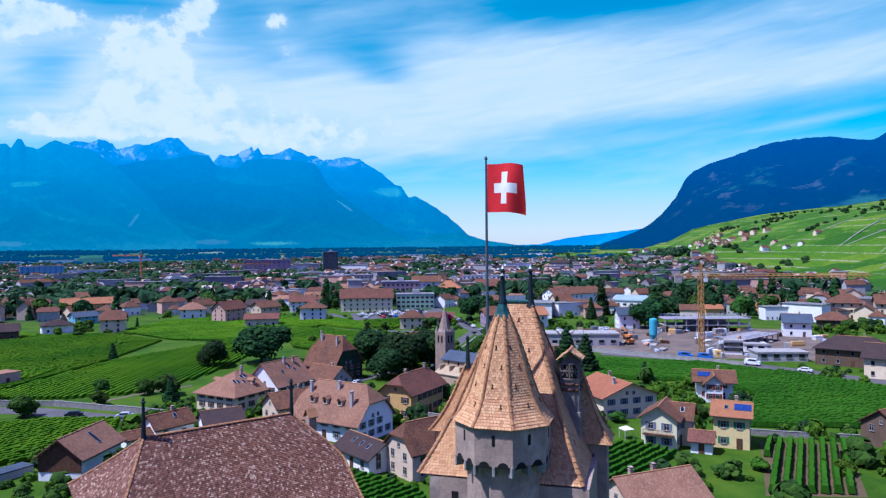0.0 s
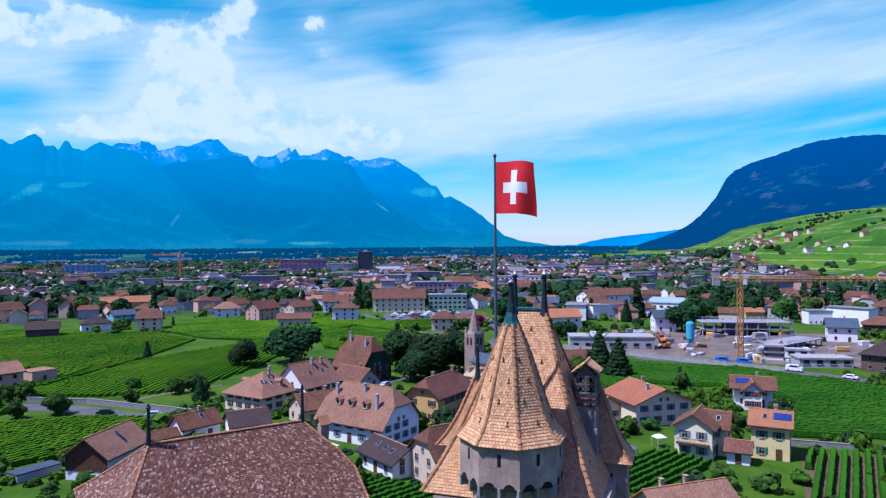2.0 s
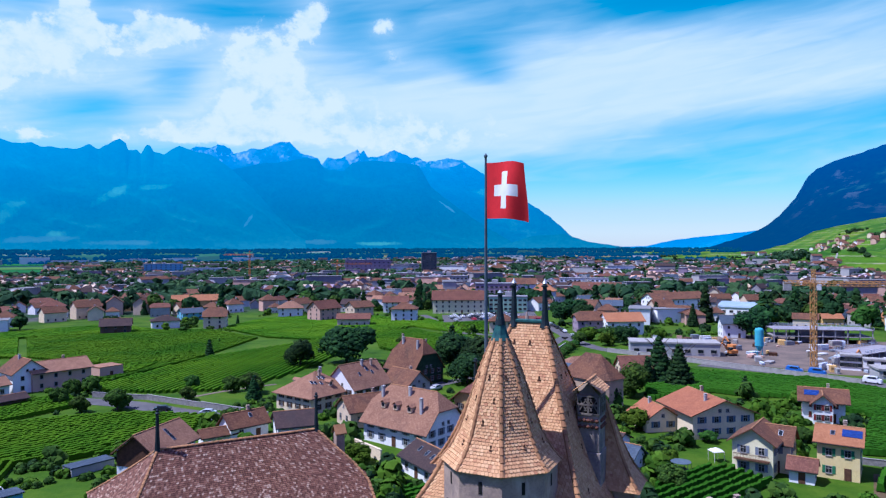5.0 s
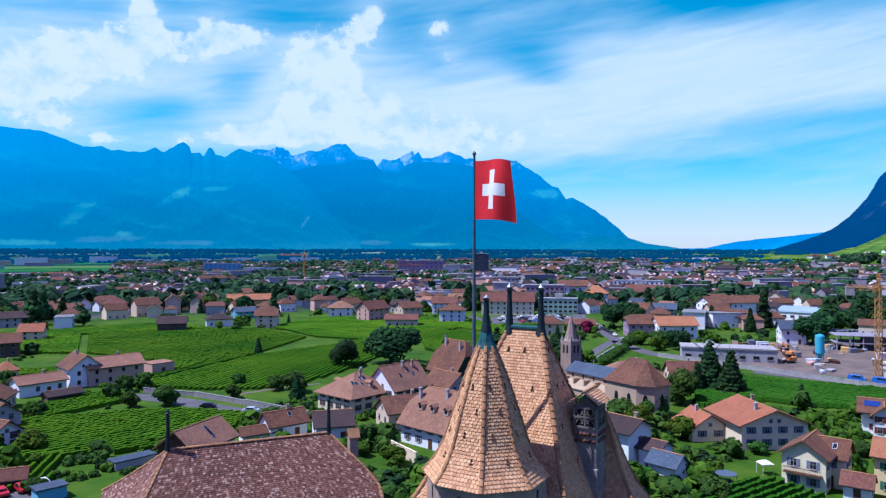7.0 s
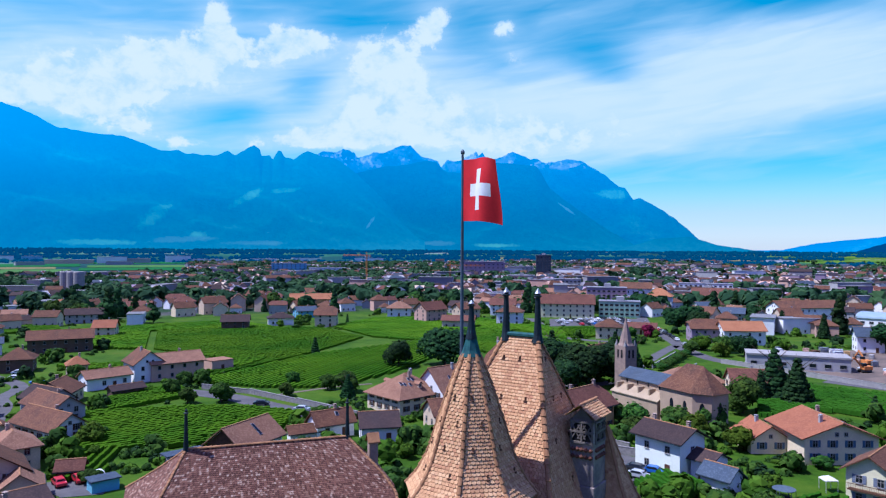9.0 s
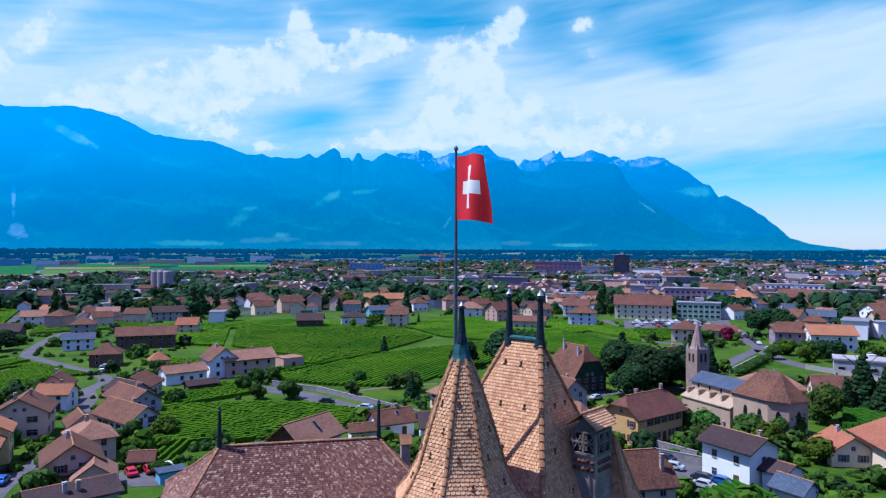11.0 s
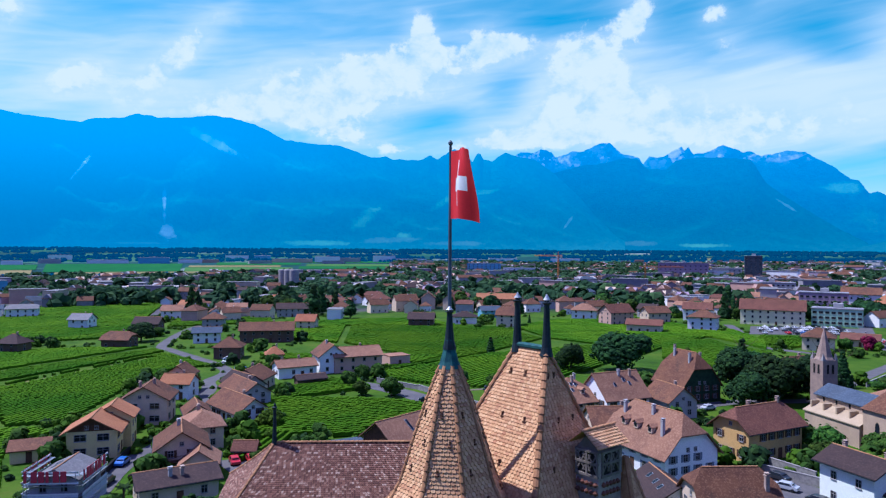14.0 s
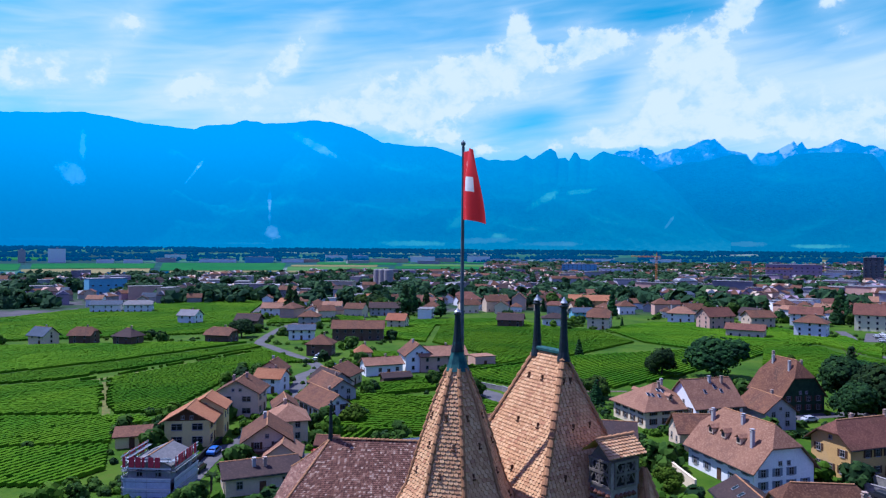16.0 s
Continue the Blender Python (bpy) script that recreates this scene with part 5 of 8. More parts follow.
def roof_bm(kind, L, W, he, hr, o, th=0.22, hip=None):
    """A roof slab of real thickness over a house L long along x and W wide, eaves at he, ridge at hr."""
    X, Y = L / 2 + o, W / 2 + o
    slope = (hr - he) / (W / 2)
    ze = he - slope * o
    if kind == "hip":
        r = max(0.3, X - (hip if hip else Y))
        top = [(-X, -Y, ze), (X, -Y, ze), (X, Y, ze), (-X, Y, ze), (-r, 0, hr), (r, 0, hr)]
        faces = [(0, 1, 5, 4), (1, 2, 5), (2, 3, 4, 5), (3, 0, 4)]
    elif kind == "half":
        q, c = 0.55, Y * 0.42          # the gable's top is clipped
        zc = ze + (hr - ze) * q
        r = X - c
        top = [(-X, -Y, ze), (X, -Y, ze), (X, Y, ze), (-X, Y, ze), (-r, 0, hr), (r, 0, hr),
               (-X, -Y * (1 - q), zc), (X, -Y * (1 - q), zc), (X, Y * (1 - q), zc), (-X, Y * (1 - q), zc)]
        faces = [(0, 1, 7, 5, 4, 6), (7, 8, 5), (2, 3, 9, 4, 5, 8), (9, 6, 4)]
    elif kind == "shed":
        top = [(-X, -Y, he), (X, -Y, he), (X, Y, hr), (-X, Y, hr)]
        faces = [(0, 1, 2, 3)]
    elif kind == "flat":
        top = [(-X, -Y, hr), (X, -Y, hr), (X, Y, hr), (-X, Y, hr)]
        faces = [(0, 1, 2, 3)]
    else:
        top = [(-X, -Y, ze), (X, -Y, ze), (X, Y, ze), (-X, Y, ze), (-X, 0, hr), (X, 0, hr)]
        faces = [(0, 1, 5, 4), (2, 3, 4, 5)]
    bm = B()
    up = [bm.verts.new((x, y, z + th)) for x, y, z in top]
    dn = [bm.verts.new(p) for p in top]
    edges = {}
    for f in faces:
        bm.faces.new([up[i] for i in f])
        bm.faces.new([dn[i] for i in f[::-1]])
        for a, b in zip(f, f[1:] + f[:1]):
            edges[(a, b)] = 1
    for a, b in edges:
        if (b, a) not in edges:
            bm.faces.new((up[a], dn[a], dn[b], up[b]))
    return bm


def wall_bm(kind, L, W, he, hr):
    bm = B()
    x, y = L / 2, W / 2
    base = [(-x, -y), (x, -y), (x, y), (-x, y)]
    if kind in ("gable", "half"):
        zt = hr if kind == "gable" else he + (hr - he) * 0.52
        yt = 0.0 if kind == "gable" else y * 0.48
        prof = [(-y, -2.5), (-y, he), (-yt, zt), (yt, zt), (y, he), (y, -2.5)] if yt else [(-y, -2.5), (-y, he), (0, zt), (y, he), (y, -2.5)]
        a = [bm.verts.new((-x, p, z)) for p, z in prof]
        b = [bm.verts.new((x, p, z)) for p, z in prof]
        bm.faces.new(a), bm.faces.new(b[::-1])
        n = len(prof)
        for k in range(n):
            bm.faces.new((a[k], b[k], b[(k + 1) % n], a[(k + 1) % n]))
    elif kind == "shed":
        a = [bm.verts.new((-x, p, z)) for p, z in ((-y, -2.5), (-y, he), (y, hr), (y, -2.5))]
        b = [bm.verts.new((x, p, z)) for p, z in ((-y, -2.5), (-y, he), (y, hr), (y, -2.5))]
        bm.faces.new(a), bm.faces.new(b[::-1])
        for k in range(4):
            bm.faces.new((a[k], b[k], b[(k + 1) % 4], a[(k + 1) % 4]))
    else:
        prism(bm, base, -2.5, he if kind != "flat" else hr)
    return bm


def place(side, L, W, s, z, out=0.0):
    """Pose on a wall: s metres along it from its middle, z up, looking out."""
    if side == "front":
        return pose(s, -W / 2 - out, z)
    if side == "back":
        return pose(-s, W / 2 + out, z, 0, 0, 180)
    if side == "left":
        return pose(-L / 2 - out, -s, z, 0, 0, -90)
    return pose(L / 2 + out, s, z, 0, 0, 90)


FOOT = []


def house(name, label, x, y, ang, L, W, he, hr, roof="gable", wall="cream", tiles="brown", shut=None, floors=2, o=0.6, z=None,
          sides=("front", "right", "left"), chimneys=((0.25, 0.12),), dormers=(), lights=(), solar=(), gap=2.9, group="", hip=None, seed=0, win="std", ground_h=None,
          board=None, balcony=()):
    rng = random.Random(seed + int(L * 100 + W * 7))
    z = gz(x, y) if z is None else z
    FOOT.append((x, y, radians(ang), L / 2 + 0.3, W / 2 + 0.3))
    h = thing(name, pose(x, y, z, 0, 0, ang), label, "house", group)
    part("wall", wall_bm(roof, L, W, he, hr), WALLS[wall] if isinstance(wall, str) else wall, h)
    rf = part("roof", roof_bm(roof, L, W, he, hr, o, hip=hip), ROOFS[tiles] if isinstance(tiles, str) else tiles, h)
    slope = (hr - he) / (W / 2)
    afar = math.hypot(x, y) > 240
    panes = WFAR if afar else WIN
    if afar:
        gap *= 1.25
    if roof in ("gable", "half", "hip"):
        rl = L / 2 + o - (0 if roof == "gable" else (W / 2 + o) * (0.42 if roof == "half" else 1) if not hip else hip)
        if rl > 0.4:
            part("ridge", box(B(), -rl, -0.14, hr + 0.12, rl, 0.14, hr + 0.30, 0.07), M_ridge_tile, rf)
        for s in (-1, 1) if math.hypot(x, y) < 900 else ():
            part("gutter", box(B(), -L / 2 - o, s * (W / 2 + o + 0.06) - 0.07, he - slope * o - 0.02, L / 2 + o, s * (W / 2 + o + 0.06) + 0.07, he - slope * o + 0.1), M_lead, rf)
    sw, sh = WSIZE[win]
    for sd in sides:
        span = L if sd in ("front", "back") else W
        n = max(1, int((span - 0.8) / gap))
        for fl in range(floors):
            zz = 0.95 + fl * (he - 0.3) / max(floors, 1) if floors > 1 else he * 0.35
            if zz + sh > (hr if sd in ("left", "right") else he) - 0.15:
                continue
            for i in range(n):
                s = (i - (n - 1) / 2) * (span - 0.8) / n
                if fl == 0 and i == n // 2 and sd == "front":
                    part("door", DOOR, parent=h, at=place(sd, L, W, s, 0.05))
                    continue
                if rng.random() < 0.08:
                    continue
                w = part("window", panes[win], parent=h, at=place(sd, L, W, s, zz))
                if shut and win == "std" and not afar:
                    for leaf in (-1, 1):
                        part("shutter", SHUTTER[shut, leaf], parent=w, label=shut + " slatted shutter")
        if sd in ("left", "right") and roof in ("gable", "half") and hr - he > 2.4:
            for s in ((-0.9, 0.9) if W > 9 else (0.0,)):
                part("window", panes["small"], parent=h, at=place(sd, L, W, s, he + 0.25))
    for u, v in chimneys:
        cz = hr - abs(v) * W / 2 * slope
        part("chimney", chimney_bm(0.9 + abs(v) * W / 2 * slope * 0.5), M_rubble if rng.random() < 0.6 else WALLS["grey"], rf, at=pose(u * L / 2, v * W / 2, cz, 0, 0, 0))
    for u, v in dormers:
        # a small gabled dormer looking down the slope v < 0 front, v > 0 back
        d = -1 if v < 0 else 1
        cz = hr - abs(v) * W / 2 * slope
        bm = B()
        box(bm, -0.55, -0.9, -0.4, 0.55, 1.2, 0.75)
        dm = part("dormer", bm, WALLS["beige"], rf, at=pose(u * L / 2, v * W / 2, cz, 0, 0, 0 if d < 0 else 180))
        bm = roof_bm("gable", 2.4, 1.2, 0.75, 1.25, 0.15, 0.1)
        bmesh.ops.transform(bm, matrix=Matrix.Translation((0, 0.15, 0)) @ Matrix.Rotation(math.pi / 2, 4, "Z"), verts=bm.verts)
        part("dormer_roof", bm, ROOFS[tiles] if isinstance(tiles, str) else tiles, dm)
        part("pane", box(B(), -0.36, -0.94, -0.1, 0.36, -0.88, 0.62), M_glass, dm)
    for u, v in list(lights) + list(solar):
        big = (u, v) in solar
        d = -1 if v < 0 else 1
        cz = hr - abs(v) * W / 2 * slope + 0.24
        a, b = (1.6, 1.0) if big else (0.4, 0.6)
        bm = box(B(), -a, -b, 0, a, b, 0.09, 0.02)
        lt = part("solar_panel" if big else "skylight", bm, M_solar if big else M_metal, rf, at=pose(u * L / 2, v * W / 2, cz) @ Matrix.Rotation(-d * math.atan(slope), 4, "X"))
        if not big:
            part("pane", box(B(), -a + 0.08, -b + 0.08, 0.07, a - 0.08, b - 0.08, 0.105), M_glass, lt)
    for sd, s, zz, w in balcony:
        bm = box(B(), -w / 2, -1.2, -0.15, w / 2, 0, 0)
        for k in range(int(w / 0.25) + 1):
            box(bm, -w / 2 + k * 0.25 - 0.02, -1.2, 0, -w / 2 + k * 0.25 + 0.02, -1.15, 0.9)
        box(bm, -w / 2, -1.22, 0.9, w / 2, -1.13, 0.98)
        part("balcony", bm, M_wood, h, "dark timber balcony", at=place(sd, L, W, s, zz))
    if board:
        bm = B()
        tri = [(-W / 2, he - 0.1), (W / 2, he - 0.1), (0, hr - 0.1)] if board == "gable" else [(-W / 2, 1.6), (W / 2, 1.6), (W / 2, he - 0.1), (0, hr - 0.1), (-W / 2, he - 0.1)]
        fr, bk = [bm.verts.new((-L / 2 - 0.07, y_, z_)) for y_, z_ in tri], [bm.verts.new((-L / 2 + 0.02, y_, z_)) for y_, z_ in tri]
        bm.faces.new(fr), bm.faces.new(bk[::-1])
        for k in range(len(tri)):
            bm.faces.new((fr[k], fr[(k + 1) % len(tri)], bk[(k + 1) % len(tri)], bk[k]))
        part("cladding", bm, M_wood, h, "dark vertical timber boarding")
    return h


M_ivy = material("ivy_wall", (0.016, 0.04, 0.022), (0.03, 0.062, 0.03), 0.8, 0.9, 0.1, 3.0)
# ---- right of the castle
house("farmhouse", "cream farmhouse with wide red tiled gable roof", 41.8, 170.5, 108, 14.5, 14.5, 5.4, 8.2, "gable", "cream", "rust", "blue", 2, o=0.9, chimneys=((0.5, -0.15), (-0.5, 0.3)), lights=((-0.3, -0.5),))
house("farm_cottage", "low cream wing with red tiled roof", 30.5, 171.5, 108, 9.0, 8.0, 3.0, 5.6, "gable", "cream", "rust", "blue", 1)
house("cream_house", "pale yellow two-storey house with brown tiled gable roof", 45.0, 142.6, 62, 8.6, 7.0, 6.2, 8.5, "gable", "lemon", "brown", "grey", 2, o=0.8, chimneys=(), balcony=(("left", 0.0, 3.0, 6.0),), gap=2.2)
house("cream_wing", "pale yellow wing with brown tiled roof and skylight", 49.2, 143.6, -28, 4.6, 5.6, 5.6, 8.0, "gable", "lemon", "brown", "grey", 2, o=0.6, chimneys=(), lights=((0.2, -0.5),), gap=2.0)
house("small_annex", "small cream gabled annex", 51.0, 137.0, -24, 4.0, 4.0, 2.6, 4.0, "gable", "white", "red", None, 1, chimneys=())
house("yellow_house", "yellow house with green shutters and orange tiled roof", 59.1, 142.0, -25, 6.7, 8.1, 6.6, 8.6, "gable", "yellow", "orange", "green", 2, o=0.7, solar=((0.62, -0.45),), lights=((-0.3, -0.5),))
house("solar_gable", "white cross gable of a house with brown roof", 70.6, 181.2, 72, 5.0, 4.2, 5.0, 6.8, "gable", "white", "brown", "red", 2, o=0.7, chimneys=(), sides=("left",), gap=1.7)
house("solar_house", "white house with brown roof and blue solar panels", 72.2, 185.3, -18, 9.0, 8.2, 5.2, 7.2, "gable", "white", "brown", "red", 2, o=1.1, solar=((-0.55, -0.5),))
house("terrace_house", "low house with brown tiled roof", 30.5, 101.5, 22, 13, 9, 4.0, 7.2, "gable", "beige", "pale", None, 1, chimneys=((-0.55, 0.1), (0.1, 0.15)))
house("dark_house", "dark timber house with brown roof and skylights", 92.5, 139.5, 20, 12, 9, 4.6, 7.6, "gable", "brown", "brown", None, 2, lights=((-0.4, -0.4), (-0.2, -0.4)))
# ---- below the hall
house("barn", "timber barn with pale tiled roof and long skylight", -67.7, 128.6, 84, 12.2, 8.2, 4.4, 7.5, "gable", "white", "pale", None, 1, chimneys=(), o=0.8, board="whole", sides=(), lights=((0.1, -0.35), (0.1, -0.47), (0.1, -0.59), (0.1, -0.71)))
house("cottage", "small white cottage with brown roof", -60.0, 150.0, 53, 8.9, 5.2, 3.4, 5.7, "gable", "white", "brown", None, 1, lights=((0.2, -0.4),))
house("cottage", "small white cottage with dark brown roof", -49.0, 151.3, 30, 8.0, 8.0, 3.6, 5.9, "gable", "white", "dark", None, 1, chimneys=())
house("shed", "low shed with brown roof", -63.5, 145.0, 45, 7.5, 3.0, 2.2, 3.3, "gable", "white", "brown", None, 1, chimneys=(), sides=())
house("hipped_house", "large beige house with pale hipped roof and skylights", -54.2, 180.9, 61, 14.8, 13.5, 4.6, 9.0, "hip", "cream", "pale", "brown", 2, o=0.9, lights=((-0.55, -0.45), (-0.42, -0.5), (-0.2, -0.55), (-0.1, -0.3), (0.05, -0.35)), chimneys=((0.0, -0.2), (0.3, 0.1)), dormers=((-0.35, 0.62), (0.1, -0.62)))
house("long_house", "white house with long pale tiled roof", -44.6, 187.5, 60, 13.2, 11.0, 5.2, 10.6, "gable", "white", "pale", "brown", 2, lights=((0.2, -0.35), (0.4, -0.5), (-0.3, -0.5)), chimneys=((0.1, -0.15), (0.6, -0.2)))
house("side_house", "house with dark brown roof against its neighbour", -33.0, 196.0, -38, 11.0, 8.0, 4.4, 7.6, "gable", "grey", "brown", None, 2, chimneys=((0.2, 0.2),))
house("low_house", "low house with weathered brown roof", -36.5, 166.5, 40, 12.0, 8.0, 4.0, 6.8, "gable", "beige", "brown", None, 1, chimneys=((0.3, 0.1),))
house("large_house", "large white house with half-hipped tiled roof and dormers", -22.5, 152.8, -31, 17.9, 12.6, 4.6, 11.2, "half", "white", "pale", "grey", 2, o=0.8, chimneys=((0.02, -0.2), (0.62, -0.6), (-0.78, -0.35)), dormers=((-0.55, -0.55), (-0.15, -0.55), (0.3, -0.55)))
house("grey_house", "small house with grey-brown roof and skylights", -14.5, 130.5, -50, 11.5, 7.4, 3.0, 5.2, "gable", "white", "dark", None, 2, lights=((-0.4, -0.4), (0.1, -0.45), (0.5, -0.5)), chimneys=())
house("brown_roof_house", "house with large brown hipped tile roof", -3.6, 126.5, 37, 11.6, 8.6, 5.2, 9.4, "half", "beige", "brown", None, 2, chimneys=((0.75, -0.6),))
house("mansion", "ivy-covered mansion with tall dark tiled roof and chimneys", -35.0, 218.6, -36, 13.0, 12.5, 4.8, 13.2, "half", M_ivy, "brown", "brown", 2, chimneys=((-0.8, 0.0), (-0.55, -0.2), (0.55, -0.3), (0.5, 0.3)))
house("ochre_house", "ochre manor with shutters and brown hipped roof", -7.9, 171.9, 62, 16.0, 8.6, 6.5, 10.0, "half", "ochre", "red", "brown", 2, o=0.9, gap=2.3, sides=("front", "back", "left", "right"), chimneys=((0.75, 0.0), (-0.2, 0.25)))
house("white_house", "mint-white rendered house with dark brown roof", 12.1, 149.7, -36, 10.0, 7.6, 6.9, 8.7, "gable", "pale_mint", "dark", None, 2, o=0.9, chimneys=((-0.75, 0.1), (0.75, 0.15)), lights=((0.2, 0.4),), sides=("front", "right"), gap=4.6)
house("porch_house", "low porch with dark brown roof", 19.0, 146.0, -36, 4.2, 5.0, 4.0, 5.2, "gable", "white", "dark", None, 1, chimneys=(), gap=2.2)
# ---- village street
house("orange_house", "yellow house with wide orange tiled gable roof", -119.0, 93.5, 140, 7.4, 9.2, 5.8, 8.4, "gable", "yellow", "orange", None, 2, o=1.1, chimneys=(), board="gable", gap=3.2, win="wide", sides=("left", "right", "front"))
scaf = house("renovated_house", "house under renovation wrapped in scaffold and netting", -95.2, 75.6, 130, 8.9, 7.3, 5.2, 6.8, "gable", "grey", "grey", None, 2, o=0.25, chimneys=(), lights=((0.2, 0.4), (-0.3, 0.35)))
for sd, span in (("left", 7.3), ("front", 8.9), ("back", 8.9)):
    for k in range(int(span / 1.8) + 1):
        part("scaffold_post", box(B(), -0.04, -0.9, -2, 0.04, -0.82, 7.0), M_metal, scaf, at=place(sd, 8.9, 7.3, -span / 2 + k * span / int(span / 1.8), 0))
    for k in range(4):
        part("scaffold_deck", box(B(), -span / 2 - 0.5, -0.95, 1.0 + 1.7 * k, span / 2 + 0.5, -0.25, 1.08 + 1.7 * k), M_metal, scaf, at=place(sd, 8.9, 7.3, 0, 0))
    for k in range(4):
        part("guard_board", box(B(), -span / 2 - 0.5, -1.0, 1.5 + 1.7 * k, span / 2 + 0.5, -0.94, 1.72 + 1.7 * k), M_frame, scaf, "white scaffold guard board", at=place(sd, 8.9, 7.3, 0, 0))
    for k in range(int(span / 1.1)):
        part("safety_net", box(B(), -span / 2 - 0.4 + k * 1.1, -1.06, 5.2, -span / 2 - 0.4 + k * 1.1 + (0.9 if k % 3 else 0.45), -1.02, 6.9), M_net, scaf, "red safety netting", at=place(sd, 8.9, 7.3, 0, 0))
    part("sheeting", box(B(), -span / 2 - 0.4, -0.9, -1.0, span / 2 + 0.4, -0.87, 3.4), M_sheet, scaf, "pale translucent scaffold sheeting", at=place(sd, 8.9, 7.3, 0, 0))
house("tall_house", "raised rear wing with orange tiled roof", -123.5, 100.0, 140, 6.7, 8.0, 6.6, 9.0, "gable", "yellow", "orange", None, 2, o=0.7, chimneys=())
house("stone_house", "beige house with brown gable roof", -136.7, 116.5, 135, 10.3, 10.6, 6.2, 9.2, "gable", "beige", "brown", None, 2, o=0.8, chimneys=((-0.3, 0.3), (0.2, -0.2)), win="wide", gap=3.6)
house("rear_house", "house with orange and brown roofs", -154.8, 137.6, 30, 8.2, 6.5, 4.6, 6.6, "gable", "white", "orange", None, 2)
house("rear_house", "small house with brown tiled roof", -162.7, 143.5, 130, 8.0, 7.5, 5.4, 8.0, "gable", "beige", "brown", None, 2)
house("gable_house", "beige gabled house with brown tiled roof", -96.6, 98.0, 146, 9.9, 8.4, 5.2, 8.0, "gable", "beige", "brown", "brown", 2, o=0.9, balcony=(("left", 0.0, 3.0, 5.0),))
house("gabled_cottage", "beige wing with small gable", -89.5, 97.0, 140, 6.9, 6.2, 3.2, 5.4, "gable", "beige", "pale", None, 1, chimneys=())
house("front_house", "long low house with grey-brown roof and chimneys", -83.0, 87.5, 66, 12.2, 7.9, 3.4, 4.8, "gable", "beige", "dark", None, 1, chimneys=((-0.2, -0.5), (0.1, -0.55)), o=0.7)
house("street_house", "house with pale tiled roof in the village street", -107.0, 110.0, 150, 9.0, 8.0, 5.0, 7.4, "hip", "beige", "pale", None, 2, hip=3.5)
house("street_house", "white house with long brown roof", -119.0, 129.5, -14, 16.0, 7.5, 3.8, 6.4, "gable", "white", "brown", "brown", 2, o=1.0)
house("street_house", "old house with brown tiled roof", -133.0, 143.0, -18, 16.0, 8.0, 4.0, 6.6, "gable", "grey", "brown", None, 2)
house("street_house", "weathered house with grey-brown roof", -149.0, 159.0, 118, 11.0, 10.0, 3.6, 6.2, "gable", "beige", "brown", None, 2)
house("low_building", "low white building with flat pale roof", -153.0, 180.0, 66, 13.0, 7.0, 3.8, 5.6, "gable", "white", "pale", None, 1)
house("tiny_house", "small house with orange hipped roof", -177.5, 193.0, 52, 6.0, 6.0, 4.4, 6.6, "hip", "beige", "orange", None, 2)
house("court_house", "white house of an L-shaped court with brown roof", -151.0, 194.5, 148, 12.0, 9.5, 6.0, 9.6, "gable", "white", "brown", "grey", 2)
house("pink_house", "pink wing of an L-shaped court with brown roof", -144.5, 200.5, 60, 17.0, 9.0, 5.6, 8.2, "gable", "pink", "pale", "brown", 2)
house("pink_block", "low pink terrace block", -139.5, 217.5, 64, 8.0, 7.0, 3.4, 3.6, "flat", "pink", "pale", None, 1, chimneys=(), o=0.1)
house("old_barn", "old barn with dark brown roof", -143.0, 150.5, -12, 13.0, 7.0, 3.6, 6.2, "gable", "grey", "dark", None, 1, chimneys=())
house("back_house", "narrow house with low brown roof", -124.0, 121.0, 150, 8.0, 5.5, 3.4, 5.4, "gable", "beige", "brown", None, 1, chimneys=())
house("open_shed", "low shed with grey-brown roof beside the court", -137.5, 172.0, 66, 9.0, 4.0, 2.2, 3.2, "gable", "brown", "dark", None, 1, chimneys=(), sides=())
house("yellow_shed", "small yellow shed with sloping roof", -126.0, 84.0, 60, 6.5, 3.6, 2.4, 3.6, "shed", "yellow", "brown", None, 1, chimneys=(), sides=("front",))
